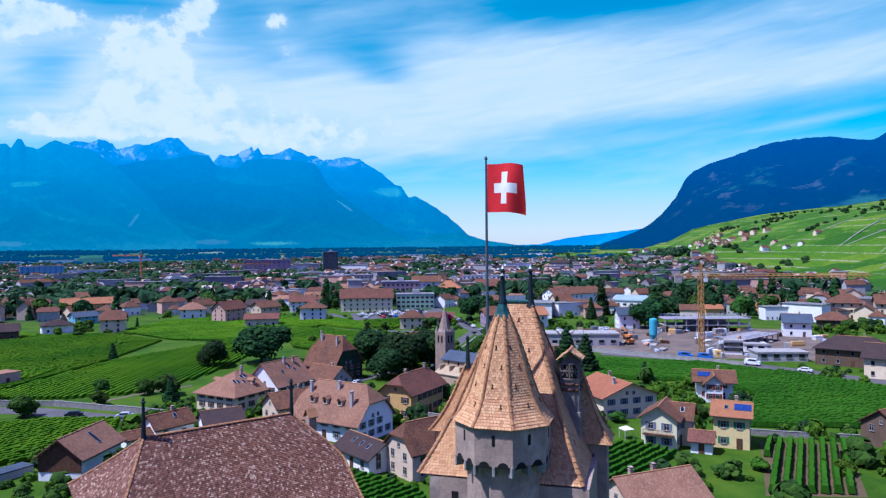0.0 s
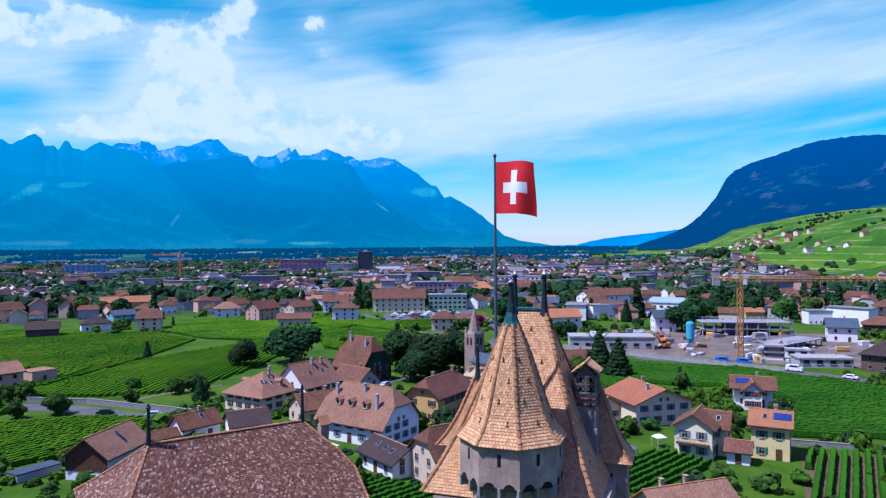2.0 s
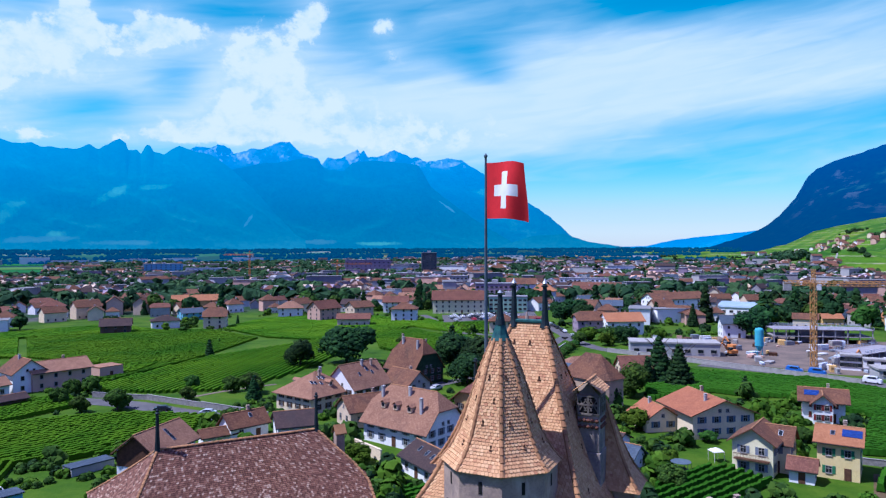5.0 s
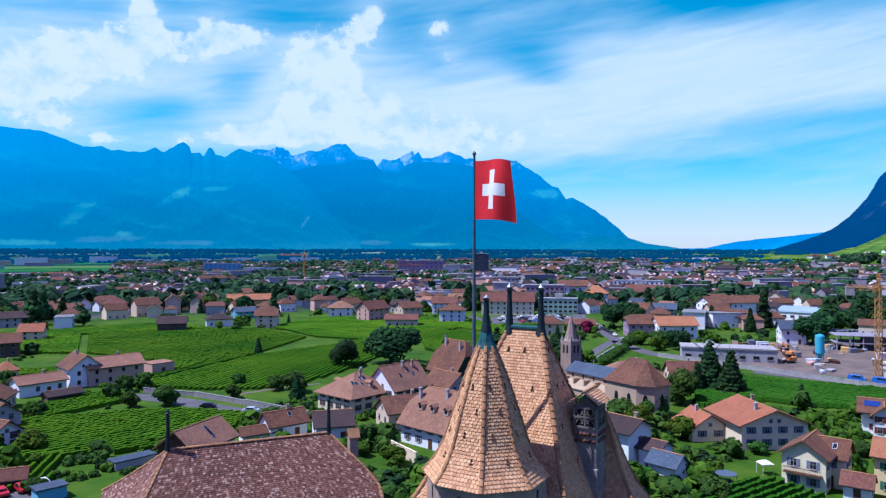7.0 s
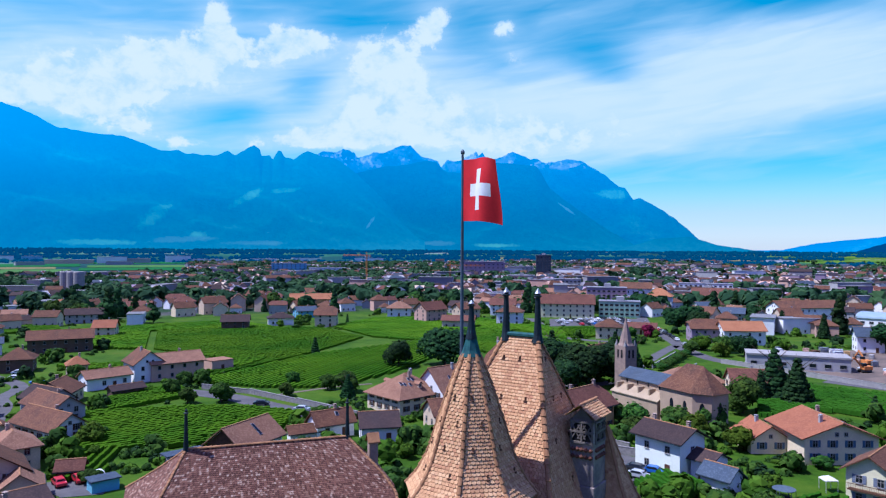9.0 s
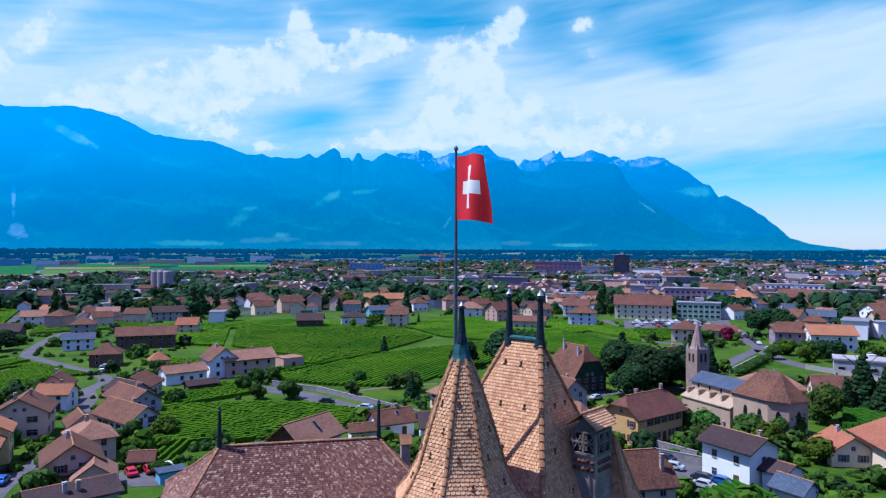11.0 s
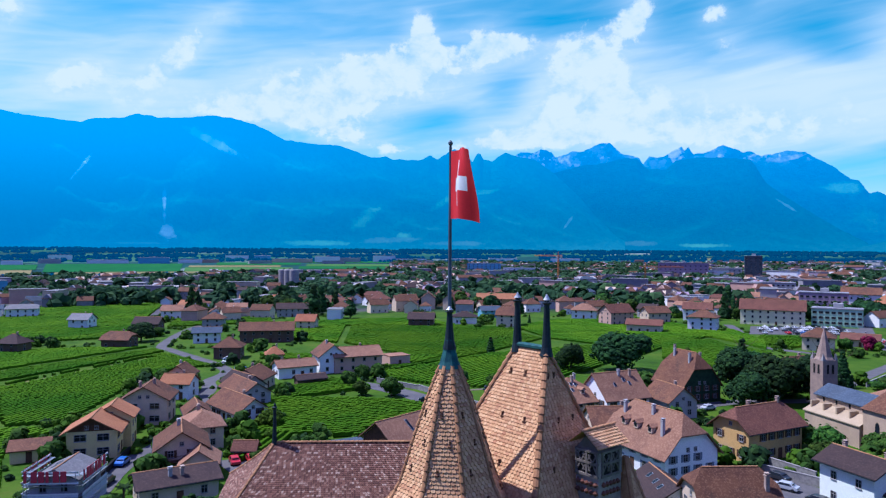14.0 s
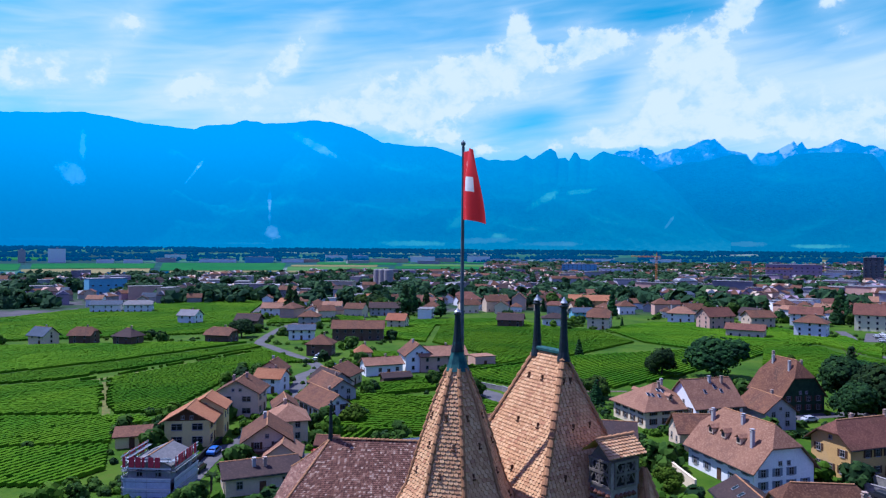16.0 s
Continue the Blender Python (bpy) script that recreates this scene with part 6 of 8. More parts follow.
# ---- scattered houses in the vineyards: place, turn, size, look
SCATTER = [
    (-366, 221, 30, 11, 9, 5.6, 8.4, "white", "grey"), (-296, 155, 25, 10, 8, 4.6, 7.6, "brown", "dark"), (-315, 143, 40, 10, 8, 4.6, 7.6, "brown", "brown"),
    (-328, 130, 20, 10, 8, 4.6, 7.8, "cream", "slate"), (-318, 231, 35, 13, 9, 5, 8, "brown", "dark"), (-272, 188, 30, 12, 9, 4.2, 7, "brown", "brown"),
    (-255, 221, 50, 12, 8, 5, 7, "white", "slate"), (-206, 195, 40, 10, 9, 5, 8, "brown", "brown"), (-233, 238, 45, 24, 10, 6, 9, "brown", "brown"),
    (-257, 287, 30, 10, 9, 5, 8, "cream", "rust"), (-307, 264, 40, 11, 9, 5.6, 8.4, "grey", "brown"), (-373, 283, 40, 13, 9, 6, 9, "white", "pale"),
    (-404, 317, 20, 13, 10, 6, 9, "cream", "orange"), (-377, 371, 40, 14, 11, 7, 11, "cream", "orange"), (-323, 338, 45, 20, 10, 5.6, 8.6, "grey", "dark"),
    (-336, 392, 30, 24, 11, 6, 9, "brown", "red"), (-490, 222, 60, 20, 14, 6, 8.5, "white", "slate"), (-474, 238, 60, 18, 14, 6, 8.5, "white", "grey"),
    (-213, 333, 30, 14, 9, 4.6, 7.6, "brown", "dark"), (-201, 359, 35, 14, 10, 4.4, 6.6, "white", "dark"), (-171, 358, 20, 11.5, 11.5, 7, 11, "cream", "brown"),
    (-210, 403, 50, 13, 9, 4.6, 7, "blue", "slate"), (-324, 430, 40, 14, 10, 7, 10, "cream", "red"), (-309, 446, 40, 15, 10, 6, 9.5, "mauve", "brown"),
    (-241, 468, 30, 32, 12, 7.5, 11, "ochre", "orange"), (-155, 427, 20, 15, 11, 5.6, 9, "white", "pale"), (-124, 400, 60, 16, 11, 7.5, 11.5, "pink", "red"),
    (-97, 369, 10, 17, 9, 4.4, 6.6, "cream", "red"), (-74, 393, 5, 14, 10, 7.6, 10.4, "white", "brown"), (-92, 452, 10, 16, 11, 7, 10.5, "white", "red"),
    (-108, 420, 50, 14, 10, 6.5, 9.5, "beige", "brown"), (-50, 449, 8, 33, 13, 9, 14, "lemon", "red"), (28, 355, 10, 16, 12, 6.5, 10, "mauve", "brown"),
    (42, 351, 15, 18, 12, 6.6, 10, "white", "orange"), (-16, 350, 4, 12, 10, 6, 9, "cream", "brown"), (-2, 373, 0, 14, 8, 3.5, 5.5, "beige", "red"), (-14, 571, 2, 23, 13, 13, 17, "white", "brown"),
    (4, 531, -4, 18, 14, 10, 15, "white", "orange"), (46, 461, -8, 16, 10, 5, 8, "grey", "slate"), (33, 483, 30, 14, 10, 6.5, 9.5, "white", "slate"), (39, 588, -5, 22, 12, 9, 13, "white", "red"),
    (57, 588, -8, 19, 12, 9, 13, "white", "brown"), (85, 456, 31, 40, 13, 10, 13.5, "white", "brown")]
HSC = []
for i, (x, y, a, L, W, he, hr, w, t) in enumerate(SCATTER):
    HSC.append(house("vineyard_house", f"{w} house with {t} roof among the vineyards", x, y, a, L, W, he, hr, ("gable", "hip", "half")[i % 3] if W / L > 0.7 else "gable", w, t,
                     ("brown", None, None, "grey")[i % 4], 2 if he < 7 else 3, o=0.8, group="vineyard houses", seed=i, sides=("front", "right", "left")))

# ---------------------------------------------------------------- church
church = thing("church", pose(8.2, 198.2, gz(8, 198), 0, 0, -43), "stone church with blue slate nave, tiled choir and pointed steeple", "church")
part("nave", wall_bm("gable", 17, 7, 8.4, 10.4), WALLS["sand"], church)
part("nave_roof", roof_bm("gable", 17, 7, 8.4, 10.4, 0.45), ROOFS["slate"], church, "blue-grey slate roof")
part("aisle", wall_bm("shed", 16, 3.2, 4.6, 6.4), WALLS["sand"], church, at=pose(-0.5, -5.1, 0))
part("aisle_roof", roof_bm("shed", 16, 3.2, 4.6, 6.4, 0.3), M_sandstone, church, "pale sandstone aisle roof", at=pose(-0.5, -5.1, 0))
for k in range(5):
    part("buttress", box(B(), -8 + k * 3.8, -5.6, -1, -7.55 + k * 3.8, -3.4, 7.0, 0.05), M_sandstone, church)
    part("window", box(B(), -6.4 + k * 3.8, -3.56, 7.0, -5.9 + k * 3.8, -3.44, 8.0), M_dark, church, "small clerestory window")
CX, CY = 15.2, -1.0
part("choir", prism(B(), [(CX - 7, CY - 5.4), (CX + 2.8, CY - 5.4), (CX + 6.2, CY - 2.8), (CX + 6.2, CY + 2.8), (CX + 2.8, CY + 5.4), (CX - 7, CY + 5.4)], -2, 8.8), WALLS["sand"], church, "buttressed polygonal choir")
bm = B()
rim = [bm.verts.new((CX + a, CY + b, 8.7)) for a, b in ((-7.4, -5.9), (3.0, -5.9), (6.8, -3.1), (6.8, 3.1), (3.0, 5.9), (-7.4, 5.9))]
p0, p1 = bm.verts.new((CX - 3.6, CY, 14.4)), bm.verts.new((CX + 1.4, CY, 14.4))
bm.faces.new((rim[0], rim[1], p1, p0)), bm.faces.new((rim[1], rim[2], p1)), bm.faces.new((rim[2], rim[3], p1)), bm.faces.new((rim[3], rim[4], p1)), bm.faces.new((rim[4], rim[5], p0, p1)), bm.faces.new((rim[5], rim[0], p0)), bm.faces.new(rim[::-1])
part("choir_roof", bm, ROOFS["brown"], church, "brown tiled choir roof")
for x, y, a in ((-3.4, -5.4, 0), (0.6, -5.4, 0), (4.5, -4.1, 37.5), (6.2, 0, 90), (4.5, 4.1, 142.5)):
    arch = [(-0.55, 2.2)] + [(-0.55 * math.cos(math.pi * k / 6), 5.4 + 1.2 * math.sin(math.pi * k / 6)) for k in range(7)] + [(0.55, 2.2)]
    bm = B()
    lo, hi = [bm.verts.new((q, -0.06, z)) for q, z in arch], [bm.verts.new((q, 0.1, z)) for q, z in arch]
    bm.faces.new(lo), bm.faces.new(hi[::-1])
    for k in range(len(arch)):
        bm.faces.new((lo[k], lo[(k + 1) % len(arch)], hi[(k + 1) % len(arch)], hi[k]))
    part("window", bm, M_glass, church, "pointed arch window", at=pose(CX + x, CY + y, 0, 0, 0, a))
M_belfry = material("belfry_stone", (0.34, 0.245, 0.185), (0.25, 0.185, 0.15), 0.8, 0.9, 0.03, 6)
TW, TY = -13.2, 2.6
part("tower", box(B(), TW - 2.1, TY - 2.1, -2, TW + 2.1, TY + 2.1, 15.5, 0.05), M_belfry, church, "square pinkish stone belfry")
part("steeple", lathe(B(), [(2.3, 15.5), (1.9, 16.2), (1.0, 19.6), (0.06, 23.2)], 8, TW, TY, math.pi / 8), M_belfry, church, "pointed eight-sided stone steeple")
for k in range(4):
    part("pinnacle", lathe(B(), [(0.6, 15.4), (0.42, 16.0), (0.05, 17.1)], 4, TW + 1.7 * (1 if k % 2 else -1), TY + 1.7 * (1 if k > 1 else -1), math.pi / 4), M_stone, church)
    for s in (-0.7, 0.7):
        part("belfry_opening", box(B(), s - 0.3, -2.16, 12.2, s + 0.3, -2.05, 14.4), M_dark, church, at=Matrix.Translation((TW, TY, 0)) @ Matrix.Rotation(k * math.pi / 2, 4, "Z"))
house("rectory", "low house with pale hipped roof behind the church", 17.5, 232, 20, 18, 11, 3.2, 6.6, "hip", "cream", "pale", "brown", 2)
house("parish_house", "house with brown roof beside the church", -12, 257, 58, 13, 9, 5.5, 9, "half", "beige", "brown", "brown", 2)
house("parish_house", "small house with red roof near the church", 33, 226, 10, 10, 8, 5, 8, "gable", "cream", "red", "brown", 2)

# ---------------------------------------------------------------- town
def town_template(L, W, he, hr, roof, wall, tiles, wins, label):
    h = thing("town_house", pose(0, 0, -400), label, "house", "houses of the town")
    part("wall", wall_bm(roof, L, W, he, hr), WALLS[wall], h)
    rf = part("roof", roof_bm(roof, L, W, he, hr, 0.6, 0.25), ROOFS[tiles], h)
    if roof != "flat":
        part("chimney", chimney_bm(0.9, 0.7), WALLS["grey"], rf, at=pose(L * 0.2, W * 0.1, hr - 0.4))
    fl = max(1, int(he / 2.9))
    n = 0
    for f in range(fl):
        for sd, span in (("front", L), ("right", W), ("left", W)):
            k = max(1, int(span / 3.6))
            for i in range(k):
                if n < wins:
                    part("window", WFAR["std" if he < 12 else "wide"], parent=h, at=place(sd, L, W, (i - (k - 1) / 2) * span / k, 0.9 + f * 2.85, 0.02))
                    n += 1
    return h


T_LIST = [(12, 10, 5.8, 9.2, "gable", "white", "brown"), (14, 10, 6.5, 10, "gable", "cream", "brown"), (11, 10, 6, 9.5, "hip", "white", "brown"), (13, 11, 8.5, 12, "hip", "pink", "brown"),
          (16, 11, 8.6, 12.5, "gable", "beige", "brown"), (12, 9, 5.4, 8.5, "gable", "ochre", "orange"), (15, 12, 9, 12.5, "half", "grey", "red"), (13, 9, 5.6, 8.6, "gable", "grey", "dark"),
          (22, 12, 8.8, 9.2, "flat", "white", "grey"), (14, 10, 7, 10.2, "gable", "white", "pale")]
NAMES = dict(white="white", cream="cream", pink="pink", beige="beige", ochre="ochre", grey="grey")
near_t = [town_template(*t, 5, f"{NAMES[t[5]]} town house with {t[6]} roof") for t in T_LIST]
far_t = [town_template(*t, 2, f"{NAMES[t[5]]} town house with {t[6]} roof") for t in T_LIST]
block_t = [town_template(40, 13, 15, 15.4, "flat", "white", "grey", 8, "long white apartment block with flat roof"),
           town_template(60, 16, 8, 8.4, "flat", "grey", "grey", 4, "long grey industrial hall with flat roof")]

rng = random.Random(11)
taken = [(x, y, 12) for x, y, *_ in SCATTER] + [(-26, 425, 34), (-20, 456, 18), (-34, 544, 18), (110, 290, 62), (150, 250, 30), (8, 198, 25), (19, 228, 14), (-50, 449, 22), (127, 450, 18), (-738, 372, 34), (-764, 336, 20), (-712, 410, 26), (-685, 448, 34), (-658, 486, 26), (-632, 523, 34), (-704, 305, 24), (-680, 300, 20)]


def free(x, y, r):
    return all((x - a) ** 2 + (y - b) ** 2 > (r + c) ** 2 for a, b, c in taken)


def in_town(x, y):
    r, az = math.hypot(x, y), math.degrees(math.atan2(x, y))
    if x > 380 + 0.10 * (y - 715):
        return 0
    if az < -52:
        return 0.6 if 600 < r < 1120 else 0
    if az < -38:
        return 0.85 if 520 < r < 1250 else (0.5 if 440 < r < 520 else 0)
    if az < -20:
        return 1.0 if 480 < r < 1500 else 0.35 if 1500 <= r < 1900 else 0
    if az < 4:
        return 1.0 if 470 < r < 1600 else 0.45 if 1600 <= r < 2000 else 0
    return 1.0 if 400 < r < 1250 else (0.35 if 1250 <= r < 1700 else 0)


spots = []
tries = 0
grid = {}
for x, y, r in taken:
    for i in range(int((x - r - 14) // 40), int((x + r + 14) // 40) + 1):
        for j in range(int((y - r - 14) // 40), int((y + r + 14) // 40) + 1):
            grid.setdefault((i, j), []).append((x, y, r))
while len(spots) < 2600 and tries < 40000:
    tries += 1
    az, r = rng.uniform(-76, 34), math.sqrt(rng.uniform(380 ** 2, 2000 ** 2))
    x, y = r * math.sin(radians(az)), r * math.cos(radians(az))
    # the old centre stands wall to wall, the outskirts in gardens
    own = 5.6 if -16 < az < 8 and r < 900 else 7.2
    if r > 560 and noise.noise(Vector((x / 75, y / 75, 2))) > (0.12 if az < -15 else 0.30):
        continue
    if rng.random() < in_town(x, y) and all((x - a) ** 2 + (y - b) ** 2 > (own + c) ** 2 for a, b, c in grid.get((x // 40, y // 40), ())):
        for i in range(int((x - 20) // 40), int((x + 20) // 40) + 1):
            for j in range(int((y - 20) // 40), int((y + 20) // 40) + 1):
                grid.setdefault((i, j), []).append((x, y, own))
        if r < 800:
            taken.append((x, y, own))
        spots.append((x, y, r))
spots.sort(key=lambda p: p[2])


def joined_houses(name, some, label):
    """The town's far quarters, too small to pick apart: walls and roofs in one mesh."""
    wk, rk = ("grey", "beige", "pink", "grey", "dim", "mauve", "dim"), ("brown", "red", "dark", "slate", "brown", "dark", "grey")
    vs, fs, idx = [], [], []
    for x, y, r in some:
        L, W, he = rng.uniform(8, 17), rng.uniform(7, 12), rng.uniform(4.5, 10)
        flat = rng.random() < 0.12
        if rng.random() < 0.09:
            L, W, he, flat = rng.uniform(20, 38), rng.uniform(10, 14), rng.uniform(7, 15), rng.random() < 0.75
        hr = he + (0.4 if flat else rng.uniform(2.2, 3.6))
        m = pose(x, y, gz(x, y), 0, 0, math.degrees(math.atan2(-x, y)) + rng.choice((-25, 0, 25, 60, 90)) + rng.uniform(-9, 9))
        wi, ri = rng.randrange(7), 7 + (6 if flat else rng.choices(range(6), (6, 2, 6, 3, 5, 5))[0])
        for bm, mi in ((wall_bm("flat" if flat else "gable", L, W, he, hr), wi), (roof_bm("flat" if flat else rng.choice(("gable", "hip")), L, W, he, hr, 0.5), ri)):
            k = len(vs)
            bm.verts.index_update()
            vs += [m @ v.co for v in bm.verts]
            fs += [tuple(k + v.index for v in f.verts) for f in bm.faces]
            idx += [mi] * len(bm.faces)
            bm.free()
    me = mesh_of(name, vs, fs, [WALLS[k] for k in wk] + [ROOFS[k] for k in rk], idx)
    bm = bmesh.new()
    bm.from_mesh(me)
    bmesh.ops.recalc_face_normals(bm, faces=bm.faces)
    bm.to_mesh(me)
    bm.free()
    return tagged(part(name, me), label, "houses", kind="stuff")


SINGLE = 215
for x, y, r in spots[:SINGLE]:
    base = (near_t if r < 540 else far_t)[rng.choices(range(10), (5, 5, 4, 2, 3, 2, 3, 4, 2, 3))[0]]
    toward = math.degrees(math.atan2(-x, y))
    turn = toward + rng.choice((-25, 0, 25, 60, 90)) + rng.uniform(-8, 8)
    s = rng.uniform(0.66, 0.94)
    h = copy_thing(base, pose(x, y, gz(x, y), 0, 0, turn))
    h.scale = (s * rng.uniform(0.9, 1.15), s, s * rng.uniform(0.9, 1.1))
joined_houses("town_quarter", spots[SINGLE:], "crowded far quarters of tiled town houses")
for k in range(22):
    az, r = rng.uniform(-60, 22), rng.uniform(950, 1900)
    x, y = r * math.sin(radians(az)), r * math.cos(radians(az))
    copy_thing(block_t[k % 2 if r < 1250 else 1], pose(x, y, gz(x, y), 0, 0, math.degrees(math.atan2(-x, y)) + rng.uniform(-20, 20)))
for t in near_t + far_t + block_t:
    for o in (*t.children_recursive, t):
        bpy.data.objects.remove(o)


def landmark(name, label, x, y, ang, L, W, H, wall, rows, cols):
    b = thing(name, pose(x, y, gz(x, y), 0, 0, ang), label, "building")
    part("wall", box(B(), -L / 2, -W / 2, -2, L / 2, W / 2, H), WALLS[wall], b)
    part("roof", box(B(), -L / 2 - 0.3, -W / 2 - 0.3, H, L / 2 + 0.3, W / 2 + 0.3, H + 0.6), M_concrete if H < 6 else M_flatroof, b)
    if H > 9:
        part("lift_house", box(B(), -2, -2, H + 0.6, 3, 2, H + 3.2), WALLS["grey"], b)
    for j in range(rows):
        for i in range(cols):
            part("window", WFAR["wide"], parent=b, at=pose((i - (cols - 1) / 2) * L / cols, -W / 2 - 0.03, 1.2 + j * (H - 1) / rows))
    return b


landmark("apartment_tower", "dark glazed apartment tower above the town", -168, 1030, 12, 22, 20, 36, "dark", 9, 4)
landmark("apartment_block", "pale blue apartment block with flat roof", -650, 1120, 32, 62, 16, 22, "blue", 6, 8)
landmark("office_block", "mauve office block with flat roof", -270, 1060, 16, 70, 18, 26, "mauve", 5, 10)
landmark("office_block", "grey office block with flat roof", -215, 1090, 12, 40, 18, 18, "grey", 4, 6)
def polar(az, r):
    return r * math.sin(radians(az)), r * math.cos(radians(az))


landmark("apartment_block", "white apartment block with flat roof", *polar(-27, 1250), 26, 66, 14, 15, "white", 4, 8)
landmark("school_wing", "long white school building with flat roof", *polar(-26, 742), 24, 42, 14, 8, "white", 2, 10)
landmark("school_wing", "white school building with strip windows", *polar(-23.2, 755), 20, 44, 14, 11, "white", 3, 10)
landmark("town_block", "mint green town block with flat roof", -19, 464, 3, 25, 12, 9.5, "mint", 3, 8)
landmark("town_block", "pale grey town block with flat roof", *polar(-7.5, 720), 8, 40, 14, 13, "grey", 4, 10)
landmark("town_block", "pink town block with flat roof", *polar(-10.8, 800), 10, 30, 14, 14, "pink", 4, 8)
landmark("town_block", "white town block with flat roof", *polar(3.5, 690), -3, 46, 14, 12, "white", 4, 11)
landmark("workshop", "white workshop with flat roof", *polar(-33.5, 880), 30, 50, 20, 8, "white", 1, 5)
# works and depots along the far edge of the fields: bearing, distance, length, depth, height, look
for az, r, L, W, H, look_, say in ((-59.8, 1950, 95, 30, 8, "white", "long low pale hall"), (-56.6, 1930, 75, 30, 15, "blue", "blue industrial hall"), (-54.0, 1960, 60, 24, 9, "white", "pale low hall"), (-52.6, 1980, 50, 24, 8, "pink", "reddish low hall"),
                                   (-71.0, 1930, 38, 24, 34, "white", "tall pale grain store"), (-73.2, 1950, 16, 16, 30, "grey", "grey silo tower"), (-67.8, 1900, 40, 22, 9, "white", "pale barn"), (-65.9, 1890, 44, 22, 9, "white", "pale barn"), (-63.6, 1960, 50, 22, 10, "grey", "grey barn"),
                                   (-63.0, 2180, 60, 24, 14, "white", "pale barn"), (-50.6, 2250, 70, 26, 12, "white", "white hall"), (-48.6, 2160, 50, 26, 14, "blue", "blue hall"), (-46.2, 1990, 110, 30, 10, "beige", "long pale depot"), (-43.4, 1990, 70, 30, 17, "white", "white hall"), (-41.6, 2020, 60, 30, 12, "grey", "grey hall"),
                                   (-38.8, 2060, 66, 30, 18, "white", "white hall"), (-36.6, 2060, 90, 26, 9, "white", "long white hall"), (-32.4, 2120, 74, 26, 9, "white", "long white hall"), (-29.0, 2180, 84, 26, 9, "white", "long white hall"), (-24.0, 2200, 90, 26, 9, "white", "long white hall"), (-2.5, 2150, 60, 24, 9, "white", "white hall"), (8.0, 2100, 70, 24, 10, "white", "white hall")):
    landmark("workshop", say + " at the edge of the fields", *polar(az, r), -az, L, W, H, look_, 0, 0)
M_hallroof = material("pale_blue_metal_roof", (0.30, 0.38, 0.42), (0.25, 0.33, 0.38), 0.2, 0.7, 0.0, 3)
hx, hy = 127, 450
hall_b = thing("sports_hall", pose(hx, hy, gz(hx, hy), 0, 0, -30), "white hall with a curved pale blue metal roof", "hall")
part("wall", box(B(), -14, -9, -2, 14, 9, 5.5), WALLS["white"], hall_b)
bm = B()
arc = [(-9.6 * math.cos(math.pi * k / 10), 5.3 + 3.0 * math.sin(math.pi * k / 10)) for k in range(11)]
ends = [[bm.verts.new((e, u, v)) for u, v in arc] for e in (-14.4, 14.4)]
for k in range(10):
    bm.faces.new((ends[0][k], ends[1][k], ends[1][k + 1], ends[0][k + 1]))
bm.faces.new(ends[0]), bm.faces.new(ends[1][::-1]), bm.faces.new((ends[0][0], ends[0][-1], ends[1][-1], ends[1][0]))
part("roof", bm, M_hallroof, hall_b, "curved pale blue metal roof")
for k in range(6):
    part("window", WIN["wide"], parent=hall_b, at=pose(-11 + k * 4.4, -9.03, 2.2))
for gx, gy in ((-738, 372), (-685, 448), (-632, 523)):
    landmark("greenhouse", "long low white greenhouse with pale roof", gx, gy, 54.6, 86, 30, 5.2, "white", 1, 12)
landmark("workshop", "bright blue workshop hall", -704, 305, 84, 36, 18, 16, "blue", 2, 5)
landmark("town_block", "mauve flat-roofed town block", -34, 544, 4, 29, 14, 14, "mauve", 4, 8)
landmark("site_block", "unfinished pale concrete building on the building site", 55, 287, -3, 33, 11, 4.6, "grey", 1, 7)
landmark("site_slab", "low grey site building with flat roof", 118, 244, -4, 17, 8, 2.8, "grey", 1, 4)
landmark("site_cabin", "stacked pale site cabins", 108, 258, -20, 6, 4, 4.8, "white", 2, 4)
landmark("site_cabin", "small white site cabin on gravel", 118, 262, -20, 8, 4, 2.8, "white", 1, 2)
# right-hand quarter by the road
for i, (x, y, a, L, W, he, hr, w, t) in enumerate(((138, 232, -38, 22, 11, 6, 9.5, "brown", "dark"), (139, 208, -40, 20, 12, 6.5, 10, "cream", "dark"), (157, 308, -20, 11, 10, 6.5, 9.5, "white", "slate"),
        (220, 378, -25, 18, 13, 9, 13, "cream", "brown"), (245, 372, -25, 22, 13, 8.5, 12.5, "cream", "brown"), (238, 492, -10, 14, 10, 6, 9, "white", "grey"), (190, 474, -10, 9, 9, 8, 10, "yellow", "grey"),
        (91, 343, 0, 10, 9, 7, 10, "white", "slate"), (80, 408, -15, 13, 10, 6, 9, "pink", "brown"), (186, 330, -25, 14, 10, 5, 8, "brown", "brown"))):
    house("quarter_house", f"{w} house with {t} roof beside the building site", x, y, a, L, W, he, hr, "gable" if i % 3 else "hip", w, t, ("green", None, "brown")[i % 3], 2 if he < 8 else 3, o=0.9, group="houses by the site", seed=40 + i, sides=("front", "left", "right"))

def low_wall(name, pts, h, w, mat, label):
    """A coped garden or vineyard wall that follows the ground."""
    for a, b in zip(pts, pts[1:]):
        a, b = Vector(a), Vector(b)
        d = (b - a).length
        ob = part(name, box(box(B(), -d / 2, -w / 2, -1.5, d / 2, w / 2, h), -d / 2, -w / 2 - 0.05, h, d / 2, w / 2 + 0.05, h + 0.1), mat)
        c = (a + b) / 2
        ob.matrix_world = pose(c.x, c.y, min(gz(a.x, a.y), gz(b.x, b.y)), 0, 0, math.degrees(math.atan2(b.y - a.y, b.x - a.x)))
        tagged(ob, label, "wall", kind="structure")


